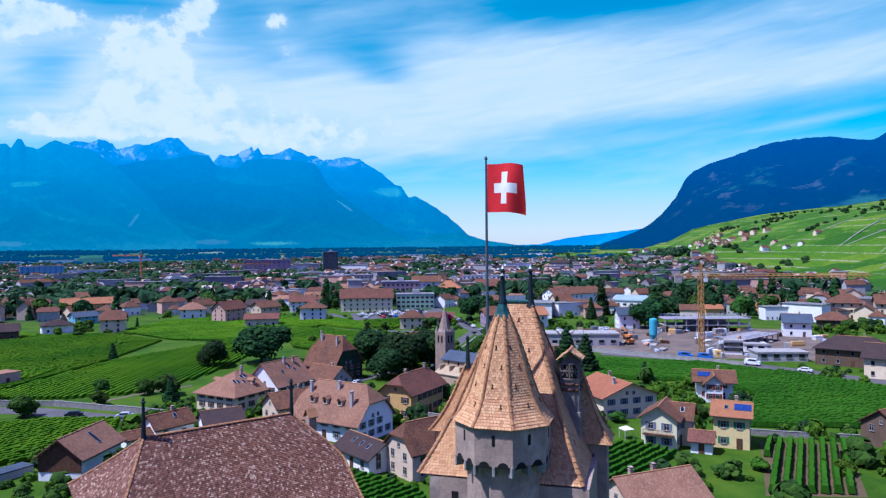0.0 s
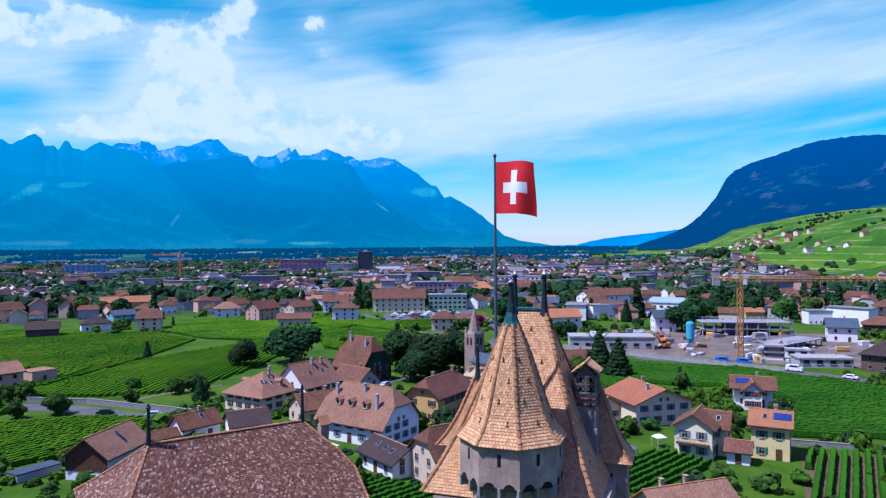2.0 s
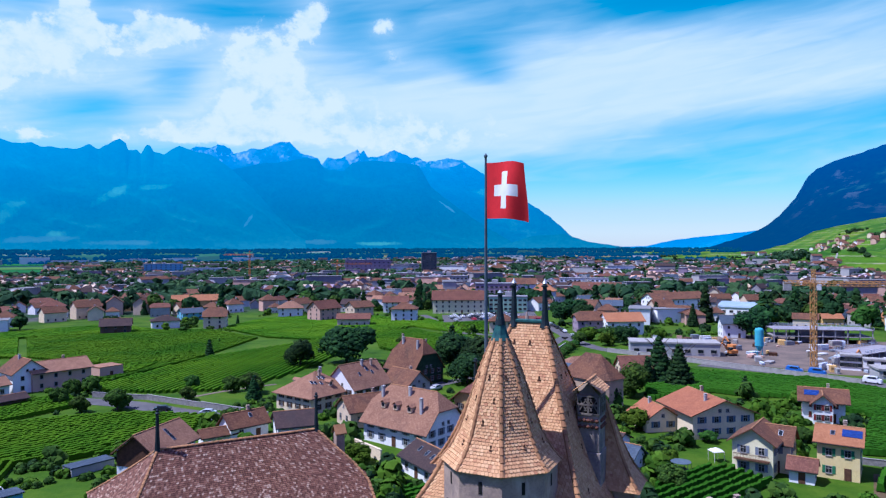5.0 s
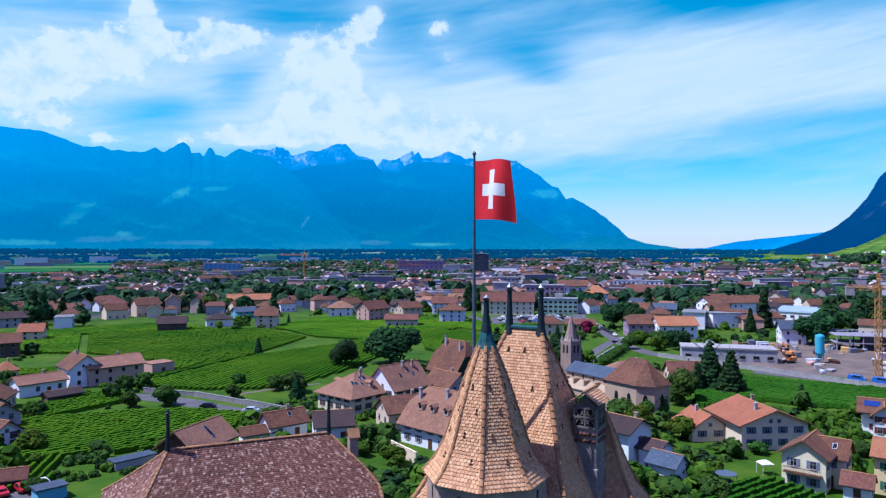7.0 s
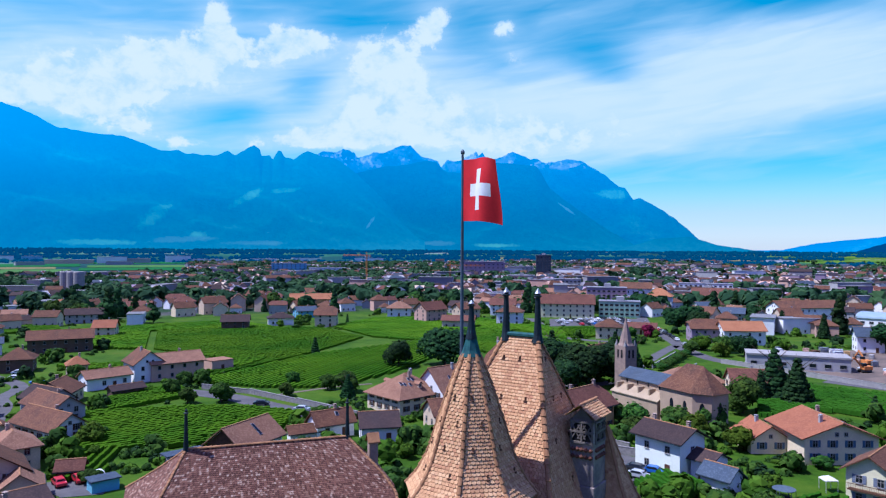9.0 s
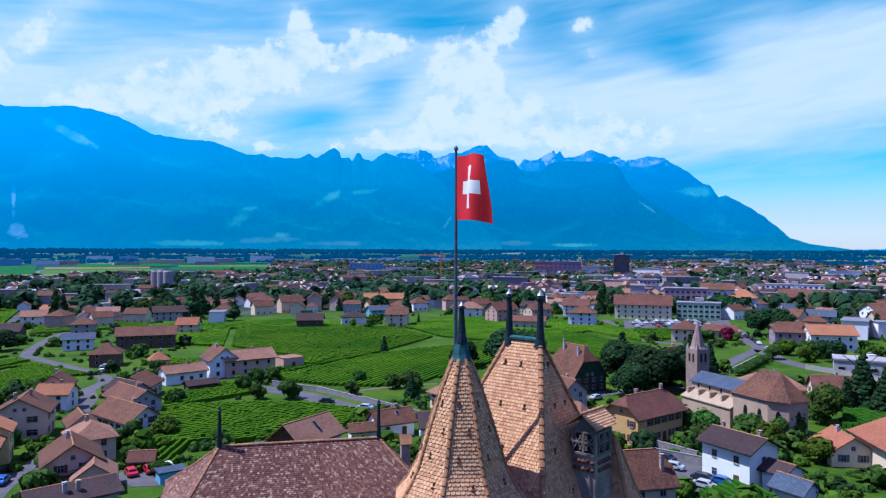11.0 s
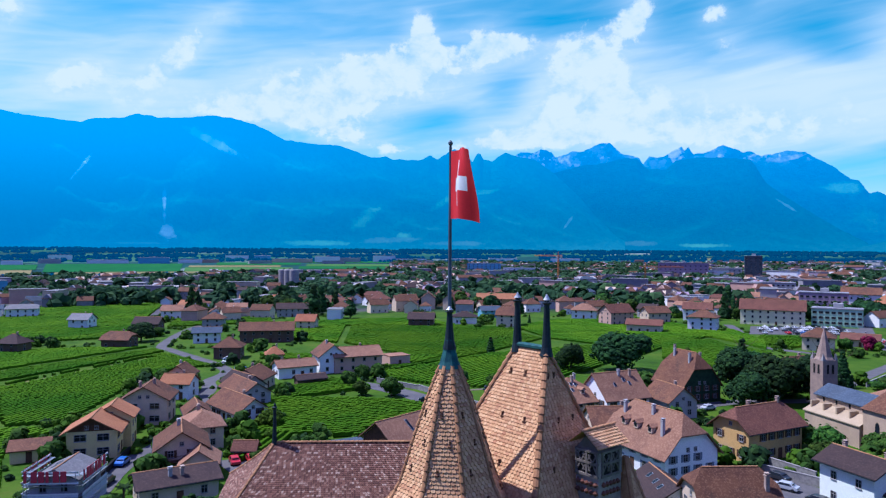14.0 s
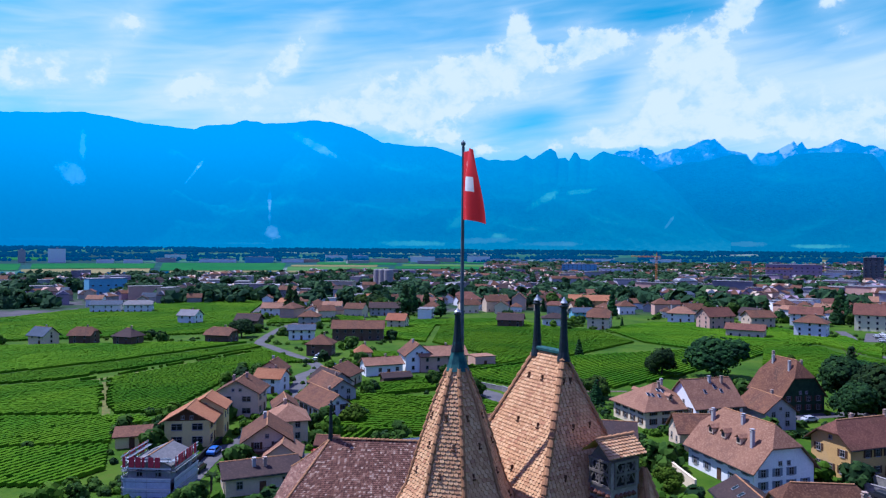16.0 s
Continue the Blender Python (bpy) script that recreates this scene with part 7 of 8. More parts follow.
low_wall("wall_lane", [(-122, 186), (-104, 184), (-84, 176.5), (-62, 168)], 1.5, 0.4, M_stone, "grey stone wall along the vineyard lane")
low_wall("wall_vineyard", [(62, 149.5), (73, 146), (86, 143)], 1.2, 0.4, M_stone, "grey stone wall below the vineyard")
low_wall("wall_parking", [(-6, 159), (4.5, 156.5), (10, 155)], 1.6, 0.4, M_stone, "grey stone wall above the parking lot")
low_wall("wall_site", [(30, 288), (45, 277), (85, 243), (100, 231)], 1.6, 0.3, M_concrete, "long white concrete wall of the building site")
low_wall("wall_terrace", [(-37, 148), (-31, 142.2), (-26, 137.5)], 2.2, 0.4, WALLS["cream"], "cream garden terrace wall")
low_wall("wall_street", [(-101, 84), (-108, 91), (-114, 98)], 1.3, 0.3, M_dark, "dark wall beside the village street")
sr = random.Random(21)
for k in range(125):
    x, y = sr.uniform(52, 162), sr.uniform(248, 335)
    if x + y < 345 or (abs(x - 90) < 6 and abs(y - 300) < 6) or y > 352 - 0.25 * x + 30:
        continue
    w, d, h = sr.uniform(1.2, 6), sr.uniform(1.0, 3), sr.uniform(0.4, 2.4)
    col, nm = sr.choice(((M_wood, "brown timber"), (M_concrete, "grey concrete"), (M_frame, "white sheet"), (M_greywood, "weathered timber"), (WALLS["pink"], "red brick"), (M_sheet, "blue-grey sheeting"), (M_metal, "grey steel"), (WALLS["ochre"], "tan board")))
    st = thing("material_stack", pose(x, y, gz(x, y) + 0.08, 0, 0, sr.uniform(0, 90)), f"stack of {nm} on the building site", "building material", "site stacks")
    for q in range(3):
        part("layer", box(B(), -w / 2 + sr.uniform(0, 0.2), -d / 2 + sr.uniform(0, 0.2), h * q / 3 + 0.02, w / 2, d / 2, h * (q + 1) / 3 - 0.04, 0.03), col, st)


def excavator(x, y, ang):
    e = thing("excavator", pose(x, y, gz(x, y) + 0.08, 0, 0, ang), "orange excavator on the building site", "excavator")
    for s in (-1, 1):
        part("track", box(B(), -1.9, s * 1.1 - 0.3, 0, 1.9, s * 1.1 + 0.3, 0.9, 0.25), M_tyre, e)
    part("body", box(B(), -2.2, -1.3, 0.95, 1.0, 1.3, 2.3, 0.15), M_orange, e)
    part("cab", box(B(), 0.0, 0.1, 2.3, 1.4, 1.2, 3.3, 0.1), M_glass, e)
    part("boom", box(B(), 0, -0.25, -0.25, 4.2, 0.25, 0.25, 0.05, Matrix.Translation((0.8, -0.4, 2.0)) @ Matrix.Rotation(radians(-48), 4, "Y")), M_orange, e)
    part("stick", box(B(), 0, -0.2, -0.2, 3.0, 0.2, 0.2, 0.05, Matrix.Translation((3.6, -0.4, 5.1)) @ Matrix.Rotation(radians(55), 4, "Y")), M_orange, e)
    part("bucket", box(B(), 4.9, -0.9, 1.9, 5.9, 0.1, 2.8, 0.15), M_tyre, e)


def concrete_frame(x, y, ang, L, W, floors, label):
    """A shell of slabs on columns with guard rails, still without walls."""
    c = thing("concrete_frame", pose(x, y, gz(x, y) + 0.08, 0, 0, ang), label, "building shell", "site shells")
    for f in range(floors + 1):
        part("slab", box(B(), -L / 2, -W / 2, f * 3.0 - 0.3, L / 2, W / 2, f * 3.0, 0.02), WALLS["dim"], c)
    for f in range(floors):
        for i in range(int(L / 4.5) + 1):
            for sy in (-1, 1):
                u = -L / 2 + 0.4 + (L - 0.8) * i / int(L / 4.5)
                part("column", box(B(), u - 0.2, sy * (W / 2 - 0.5) - 0.2, f * 3.0, u + 0.2, sy * (W / 2 - 0.5) + 0.2, f * 3.0 + 2.7), WALLS["grey"], c)
        part("core_wall", box(B(), -L * 0.2, -W * 0.2, f * 3.0, L * 0.25, W * 0.3, f * 3.0 + 2.7), WALLS["dim"], c)
    bm = B()
    for i in range(int(L / 2) + 1):
        for sy in (-1, 1):
            u = -L / 2 + L * i / int(L / 2)
            box(bm, u - 0.04, sy * W / 2 - 0.04, floors * 3.0, u + 0.04, sy * W / 2 + 0.04, floors * 3.0 + 1.2)
    for sy in (-1, 1):
        for z in (0.6, 1.15):
            box(bm, -L / 2, sy * W / 2 - 0.03, floors * 3.0 + z - 0.07, L / 2, sy * W / 2 + 0.03, floors * 3.0 + z + 0.07)
    part("guard_rail", bm, M_sheet, c, "pale steel guard rails")


concrete_frame(124, 331, -2, 40, 14, 2, "grey concrete shell with guard rails on the building site")
concrete_frame(127, 287, 40, 30, 11, 1, "low concrete shell with pale sheeting on the building site")

excavator(76, 284, 200)
excavator(112, 268, 30)
excavator(80, 300, 120)
silo = thing("silo", pose(87, 287, gz(87, 287)) @ Matrix.Diagonal((0.85, 0.85, 0.80, 1)), "tall blue-green steel silo on the building site", "silo")
part("tank", lathe(B(), [(0.5, 2.2), (1.9, 4.6), (1.9, 12.2), (1.6, 12.9), (0.3, 13.3)], 16), M_bluesteel, silo)
for k in range(4):
    a = math.pi / 4 + k * math.pi / 2
    part("leg", lathe(B(), [(0.14, -0.5), (0.14, 5.0)], 6, 1.6 * math.cos(a), 1.6 * math.sin(a)), M_bluesteel, silo)
silo2 = thing("grain_silo", pose(-540, 535, gz(-540, 535)), "pale concrete grain silo block", "silo")
for k in range(3):
    part("cell", lathe(B(), [(5, -2), (5, 24), (4.6, 25)], 16, k * 8.5 - 8.5, 0), M_concrete, silo2)


def crane(x, y, h, turn, arm, mat, label):
    c = thing("tower_crane", pose(x, y, gz(x, y), 0, 0, turn), label, "crane")
    def truss(p, q, w):
        bm = B()
        p, q = Vector(p), Vector(q)
        d = (q - p).normalized()
        s = d.orthogonal().normalized()
        t = d.cross(s)
        n = max(2, int((q - p).length / (w * 1.6)))
        cs = [s * w / 2 + t * w / 2, -s * w / 2 + t * w / 2, -s * w / 2 - t * w / 2, s * w / 2 - t * w / 2]
        def bar(a, b, r):
            m = look(a, b)
            L = (b - a).length
            box(bm, -r, -r, -L, r, r, 0, m=m)
        for c_ in cs:
            bar(p + c_, q + c_, w * 0.09)
        for i in range(n):
            a, b = p.lerp(q, i / n), p.lerp(q, (i + 1) / n)
            for k in range(4):
                bar(a + cs[k], b + cs[(k + 1) % 4], w * 0.06)
        return bm
    part("mast", truss((0, 0, -1), (0, 0, h), 1.5), mat, c)
    part("jib", truss((0, 0, h), (arm, 0, h), 1.2), mat, c)
    part("counter_jib", truss((0, 0, h), (-arm * 0.16, 0, h), 1.2), mat, c)
    part("apex", truss((0, 0, h), (0, 0, h + 5), 0.9), mat, c)
    part("counterweight", box(B(), -arm * 0.16, -0.9, h - 2.6, -arm * 0.16 + 2.5, 0.9, h + 0.4), M_concrete, c)
    part("cab", box(B(), 0.8, -0.8, h - 2.4, 2.4, 0.8, h - 0.4, 0.1), M_frame, c)
    return c


crane(98, 263, 29, -8, 60, M_yellowsteel, "orange-yellow tower crane on the building site")
crane(-365, 835, 38, 175, 36, M_orange, "orange tower crane above the town")
crane(-230, 770, 26, 20, 40, M_orange, "orange tower crane above old roofs")


def car(x, y, ang, colour, van=False):
    c = thing("car", pose(x, y, gz(x, y) + 0.1, 0, 0, ang), f"parked {colour} {'van' if van else 'car'} on asphalt", "car", "parked cars")
    L, H = (5.2, 2.2) if van else (4.2, 1.45)
    side = [(-L / 2, 0.35), (-L / 2, 0.85), (-L / 2 + 0.25, H * 0.62), (-L * 0.33, H * 0.66), (-L * 0.22, H), (L * 0.2 if not van else L * 0.42, H), (L * 0.36 if not van else L * 0.47, H * 0.64), (L / 2 - 0.1, H * 0.6), (L / 2, 0.75), (L / 2, 0.35)]
    bm = B()
    a = [bm.verts.new((p, -0.85 if z < H * 0.8 else -0.68, z)) for p, z in side]
    b = [bm.verts.new((p, 0.85 if z < H * 0.8 else 0.68, z)) for p, z in side]
    bm.faces.new(a), bm.faces.new(b[::-1])
    n = len(side)
    for k in range(n):
        bm.faces.new((a[k], a[(k + 1) % n], b[(k + 1) % n], b[k]))
    bmesh.ops.bevel(bm, geom=list(bm.edges), offset=0.05, segments=1, affect="EDGES")
    part("body", bm, M_car[colour], c)
    for s in (-1, 1):
        bm = B()
        q = [bm.verts.new(p) for p in ((-L * 0.29, s * 0.84, H * 0.68), (L * 0.29, s * 0.84, H * 0.68), (L * 0.17, s * 0.71, H * 0.94), (-L * 0.2, s * 0.71, H * 0.94))]
        r = [bm.verts.new(v.co + Vector((0, -s * 0.1, 0))) for v in q]
        bm.faces.new(q), bm.faces.new(r[::-1])
        for k in range(4):
            bm.faces.new((q[k], q[(k + 1) % 4], r[(k + 1) % 4], r[k]))
        part("side_window", bm, M_glass, c)
        for w in (-0.31, 0.31):
            bm = lathe(B(), [(0.2, -0.1), (0.32, -0.1), (0.32, 0.1), (0.2, 0.1)], 12)
            part("wheel", bm, M_tyre, c, at=pose(w * L, s * 0.8, 0.32, 90, 0, 0))
    for e, xx in (("windscreen", L * 0.285), ("rear_window", -L * 0.285)):
        part(e, box(B(), xx - 0.05, -0.6, H * 0.7, xx + 0.05, 0.6, H * 0.92, m=None), M_glass, c)
    return c


CARS = [(-107.5, 92.5, 128, "blue", 0), (-94, 79.5, 128, "white", 1), (-99, 84.5, 128, "black", 0), (-1.5, 156.0, -25, "black", 0), (0.5, 151.0, -10, "silver", 0), (6.2, 146.5, -20, "black", 0), (9.2, 146.0, -15, "blue", 0), (6.6, 142.5, -20, "silver", 0),
        (-78, 168.5, 10, "silver", 0), (-92, 171.5, 20, "black", 0), (-90.0, 105.2, 150, "red", 0), (-88.2, 107.8, 150, "red", 0), (-86.4, 110.4, 150, "white", 0), (-30, 203, 60, "black", 0), (-26, 206, 60, "silver", 0),
        (115, 220, 135, "white", 0), (121, 213, 135, "black", 0), (104, 233, 140, "white", 1), (93, 246, 145, "blue", 1), (87, 249, 145, "blue", 1), (-192, 182, 20, "white", 0), (-200, 190, 40, "white", 0), (-178, 178, 60, "blue", 0)]
for x, y, a, col, v in CARS:
    car(x, y, a, col, bool(v))
lot = [car(0, 0, 0, c) for c in ("white", "silver", "black", "blue", "red")]
for j in range(4):
    for i in range(12):
        if rng.random() < 0.85:
            x, y = -45 + i * 3.3 - j * 2.6, 396 + j * 8.5 + i * 2.05
            copy_thing(rng.choices(lot, (3, 5, 5, 1, 1))[0], pose(x, y, gz(x, y) + 0.1, 0, 0, 122))
for k in range(22):
    u = k / 21
    x, y, a = (1 + 9 * u * 2 + 2.2, 403 - 39 * u * 2, 103) if u < 0.5 else (10 + 8 * (u * 2 - 1) + 2.2, 364 - 42 * (u * 2 - 1), 101)
    if rng.random() < 0.85:
        copy_thing(rng.choices(lot, (3, 5, 5, 1, 1))[0], pose(x, y, gz(x, y) + 0.12, 0, 0, a))
for c in lot:
    for o in (*c.children_recursive, c):
        bpy.data.objects.remove(o)

# ---------------------------------------------------------------- trees and vines
def crown_mesh(name, lobes, n, size, mat, seed):
    """Leaf clumps scattered over the skins of several lobes: (x, y, z, radius, height)."""
    g = np.random.default_rng(seed)
    w = np.array([l[3] ** 2 for l in lobes])
    pick = g.choice(len(lobes), n, p=w / w.sum())
    vs, fs = [], []
    for k in pick:
        lx, ly, lz, lr, lh = lobes[k]
        d = g.normal(size=3)
        d /= np.linalg.norm(d)
        if d[2] < -0.5:
            d[2] *= -0.6
        rad = 1.0 - 0.35 * g.random() ** 2 + 0.12 * g.normal() * 0.6
        c = np.array([lx, ly, lz]) + d * np.array([lr, lr, lh]) * rad
        t1 = np.cross(d, g.normal(size=3))
        t1 /= np.linalg.norm(t1) + 1e-6
        t2 = np.cross(d, t1)
        s = size * (0.6 + 0.8 * g.random())
        b = len(vs)
        tip = c + d * s * 0.35
        for m in range(5):
            a = 2 * math.pi * m / 5 + g.random() * 0.6
            q = s * (0.7 + 0.6 * g.random())
            vs.append(tuple(c + (t1 * math.cos(a) + t2 * math.sin(a)) * q - d * s * 0.25 * g.random()))
        vs.append(tuple(tip))
        fs += [(b + m, b + (m + 1) % 5, b + 5) for m in range(5)]
    return mesh_of(name, vs, fs, mat)


def trunk_mesh(h, r, limbs, seed):
    rg = random.Random(seed)
    bm = lathe(B(), [(r * 1.4, -0.6), (r, 0.4), (r * 0.8, h * 0.6), (r * 0.45, h)], 7)
    for k in range(limbs):
        a, z0 = 2 * math.pi * k / limbs + rg.random(), h * rg.uniform(0.45, 0.85)
        d = Vector((math.cos(a), math.sin(a), 0.9)).normalized()
        m = look(Vector((0, 0, z0)), Vector((0, 0, z0)) - d)
        q = lathe(B(), [(r * 0.4, 0), (r * 0.12, h * 0.5)], 5)
        bmesh.ops.transform(q, matrix=m, verts=q.verts)
        tmp = bpy.data.meshes.new("limb")
        q.to_mesh(tmp)
        q.free()
        bm.from_mesh(tmp)
        bpy.data.meshes.remove(tmp)
    me = bpy.data.meshes.new("trunk")
    bm.to_mesh(me)
    bm.free()
    me.materials.append(M_bark)
    return me


def lobes_round(r, h, n, seed):
    rg = random.Random(seed)
    out = [(0, 0, h * 0.55, r * 0.74, h * 0.42)]
    for k in range(n):
        a = 2 * math.pi * k / n + rg.uniform(-0.4, 0.4)
        q = r * rg.uniform(0.40, 0.68)
        out.append((q * math.cos(a), q * math.sin(a), h * rg.uniform(0.26, 0.72), r * rg.uniform(0.38, 0.54), h * rg.uniform(0.18, 0.28)))
    return out


def lobes_cone(r, h, n):
    return [(0, 0, h * (0.14 + 0.8 * k / n), r * (1 - 0.88 * k / n), h * 0.55 / n) for k in range(n)]


TREE = {}
for key, lob, n, size, mat, th, tr in (
        ("round_near", lobes_round(4.2, 9, 11, 1), 2300, 0.42, M_leaf, 6, 0.28), ("round_b", lobes_round(3.6, 8, 8, 2), 1100, 0.48, M_leafbright, 5, 0.22), ("dark_near", lobes_round(4.6, 11, 13, 3), 2700, 0.44, M_leafdark, 7, 0.3),
        ("cedar", lobes_cone(3.2, 13, 11), 1500, 0.48, M_leafdark, 11, 0.25), ("cypress", lobes_cone(1.5, 9, 7), 420, 0.45, M_leafdark, 8, 0.15), ("bush", lobes_round(1.3, 1.9, 5, 4), 220, 0.3, M_leafbright, 0.8, 0.08),
        ("bush_dark", lobes_round(1.5, 2.2, 5, 6), 220, 0.32, M_leaf, 0.9, 0.08), ("far", lobes_round(5, 10, 6, 5), 190, 1.25, M_leafdark, 6, 0.3), ("far_b", lobes_round(4.2, 9, 5, 7), 170, 1.1, M_leaf, 5, 0.3), ("far_cone", lobes_cone(3, 14, 7), 160, 1.1, M_leafdark, 10, 0.3)):
    TREE[key] = (crown_mesh("crown", lob, n, size, mat, len(key) + n), trunk_mesh(th, tr, 5 if n > 600 else 3, n))
LABEL = dict(round_near="broad green tree with dense crown", round_b="small light green garden tree", dark_near="dark green tree with dense crown", cedar="tall dark conifer in a garden", cypress="slim dark cypress standing alone", bush="rounded light green garden bush", bush_dark="rounded dark green garden bush",
             far="dark green tree among the houses", far_b="green tree among the houses", far_cone="tall dark conifer among the houses")


def tree(key, x, y, s=1.0, sz=None, name=None):
    rr = random.Random(int(x * 13 + y * 7))
    t = thing(name or ("bush" if "bush" in key else "tree"), pose(x, y, gz(x, y) - (0.1 if "bush" in key else 0.9 * (sz or s)), 0, 0, rr.uniform(0, 360)) @ Matrix.Diagonal((s, s, sz or s, 1)), LABEL[key], "bush" if "bush" in key else "tree", "trees" if "bush" not in key else "bushes")
    part("trunk", TREE[key][1], parent=t)
    part("crown", TREE[key][0], parent=t)
    return t


NEAR = [("dark_near", -66, 250, 2.0, 1.4), ("dark_near", -14, 226, 1.6, 1.4), ("dark_near", -24, 232, 1.5, 1.4), ("dark_near", -3, 232, 1.3, 1.3), ("dark_near", -18, 216, 1.2, 1.0), ("round_near", -2, 182, 1.0, 0.8), ("round_near", 4, 178, 0.9, 0.8), ("round_near", 20, 184, 1.0, 1.0), ("round_near", 14, 178, 0.9, 0.8), ("round_near", 30, 205, 1.2, 1.2), ("dark_near", -80, 240, 1.1, 1.0), ("cypress", -126, 263, 1.3, 0.9), ("dark_near", 15, 390, 1.4, 1.3), ("dark_near", 21, 396, 1.5, 1.4), ("dark_near", 25, 386, 1.2, 1.2), ("dark_near", 99, 340, 1.7, 1.3), ("round_b", 24, 322, 1.2, 1.0), ("round_near", 33, 318, 1.1, 0.9), ("round_b", 31, 306, 1.0, 0.9), ("dark_near", 40, 309, 1.0, 0.9), ("round_near", 20, 308, 0.8, 0.7), ("round_near", -6, 352, 0.7, 0.7), ("cedar", -8, 282, 1.0, 1.0), ("cedar", -29, 262, 1.25, 1.15), ("dark_near", -16, 236, 1.4, 1.2), ("dark_near", -6, 246, 1.3, 1.2), ("dark_near", -22, 248, 1.2, 1.1), ("cedar", 0, 262, 1.0, 1.0),
        ("round_near", -85, 196, 0.6, 0.6), ("round_near", -78, 194, 0.9, 0.8), ("cedar", -74, 187, 0.7, 0.6), ("round_near", -100, 201, 0.5, 0.5), ("round_near", -92, 184, 0.55, 0.5), ("cedar", 40, 225, 1.5, 1.3), ("cedar", 45, 220, 1.4, 1.15), ("cedar", 36, 221, 0.8, 0.8), ("cypress", 62, 214, 1.0, 0.7),
        ("round_b", 12, 165, 0.9, 0.8), ("round_b", 17, 172, 1.0, 0.9), ("round_b", 26, 168, 0.9, 0.8), ("round_near", 5, 171, 0.8, 0.6), ("round_b", 30, 175, 0.8, 0.8), ("bush", 8, 156, 1.3, 1.2), ("bush", 33, 158, 1.4, 1.0), ("bush_dark", 40, 160, 1.4, 1.2), ("bush", 46, 155, 1.0, 0.9), ("bush_dark", 55, 150, 1.3, 1.5), ("bush_dark", 60, 163, 1.6, 1.5), ("round_b", 71, 122, 0.5, 0.4), ("bush_dark", 49, 122, 1.3, 1.0), ("bush", 57, 125, 1.5, 1.2),
        ("round_near", -105, 172, 0.8, 0.7), ("round_near", -113, 168, 0.6, 0.55), ("round_near", -125, 176, 0.6, 0.6), ("round_b", -106, 128, 0.9, 0.7), ("bush", -104, 118, 1.6, 1.5), ("bush_dark", -110, 133, 1.8, 1.4), ("bush", -98, 121, 1.2, 1.3), ("round_near", -130, 188, 0.6, 0.6), ("dark_near", -160, 205, 0.9, 0.75), ("dark_near", -283, 205, 1.4, 0.95), ("round_near", -296, 222, 0.8, 0.6), ("bush_dark", -86, 108, 1.3, 1.2), ("bush", -72, 96, 1.4, 1.0),
        ("round_near", -68, 160, 0.5, 0.5), ("bush", -55, 143, 1.6, 1.3), ("bush", -61, 138, 1.7, 1.3), ("bush_dark", -48, 144, 1.4, 1.2), ("bush", -38, 140, 1.4, 1.6), ("round_b", -30, 136, 0.7, 0.6), ("cedar", -34, 147, 0.35, 0.35), ("bush", -14, 157, 1.3, 1.0), ("round_b", 28, 141, 0.6, 0.55), ("bush", 22, 150, 1.2, 1.2), ("bush_dark", 20, 132, 1.4, 1.3), ("round_near", 27, 130, 0.6, 0.5), ("bush_dark", -72, 134, 1.2, 1.2),
        ("round_near", 92, 345, 1.3, 1.1), ("cedar", 82, 384, 1.0, 1.1), ("dark_near", 70, 480, 1.6, 1.6), ("dark_near", 106, 352, 0.9, 0.9), ("round_near", -57, 300, 0.4, 0.4), ("cypress", -140, 300, 0.3, 0.3), ("round_near", 185, 315, 0.9, 0.8), ("round_near", 250, 350, 1.1, 1.0), ("cypress", -165, 372, 0.8, 0.8), ("bush_dark", -180, 340, 1.6, 1.3), ("bush_dark", -168, 346, 1.5, 1.2), ("dark_near", -228, 352, 0.9, 0.8)]
for k, x, y, s, sz in NEAR:
    tree(k, x, y, s, sz)
palm = thing("palm_tree", pose(-85, 79.5, gz(-85, 79)), "small fan palm beside the street", "tree")
part("trunk", lathe(B(), [(0.22, -0.5), (0.16, 2.2), (0.2, 3.1)], 8), M_bark, palm)
bm = B()
for k in range(16):
    a = 2 * math.pi * k / 16
    d = Vector((math.cos(a), math.sin(a), 0))
    s = Vector((-math.sin(a), math.cos(a), 0)) * 0.28
    q = [Vector((0, 0, 3.1)), Vector((0, 0, 3.55)) + d * 0.8, Vector((0, 0, 3.0 + 0.5 * (k % 3))) + d * 1.6]
    v = [bm.verts.new(p) for p in (q[0], q[1] + s, q[2], q[1] - s)]
    bm.faces.new(v)
part("fronds", bm, M_leafdark, palm)
M_farleaf = leaf_material("town_leaves", (0.020, 0.052, 0.024), (0.036, 0.084, 0.034), (0.058, 0.118, 0.040))
FARCROWN = [crown_mesh("crown", lobes_round(5, 10, 5, 50), 24, 3.1, M_leafdark, 81), crown_mesh("crown", lobes_round(4.4, 9, 5, 51), 22, 2.7, M_leaf, 82), crown_mesh("crown", lobes_cone(3, 14, 5), 22, 2.4, M_leafdark, 83), crown_mesh("crown", lobes_round(6, 9, 6, 52), 26, 3.2, M_leafdark, 84)]
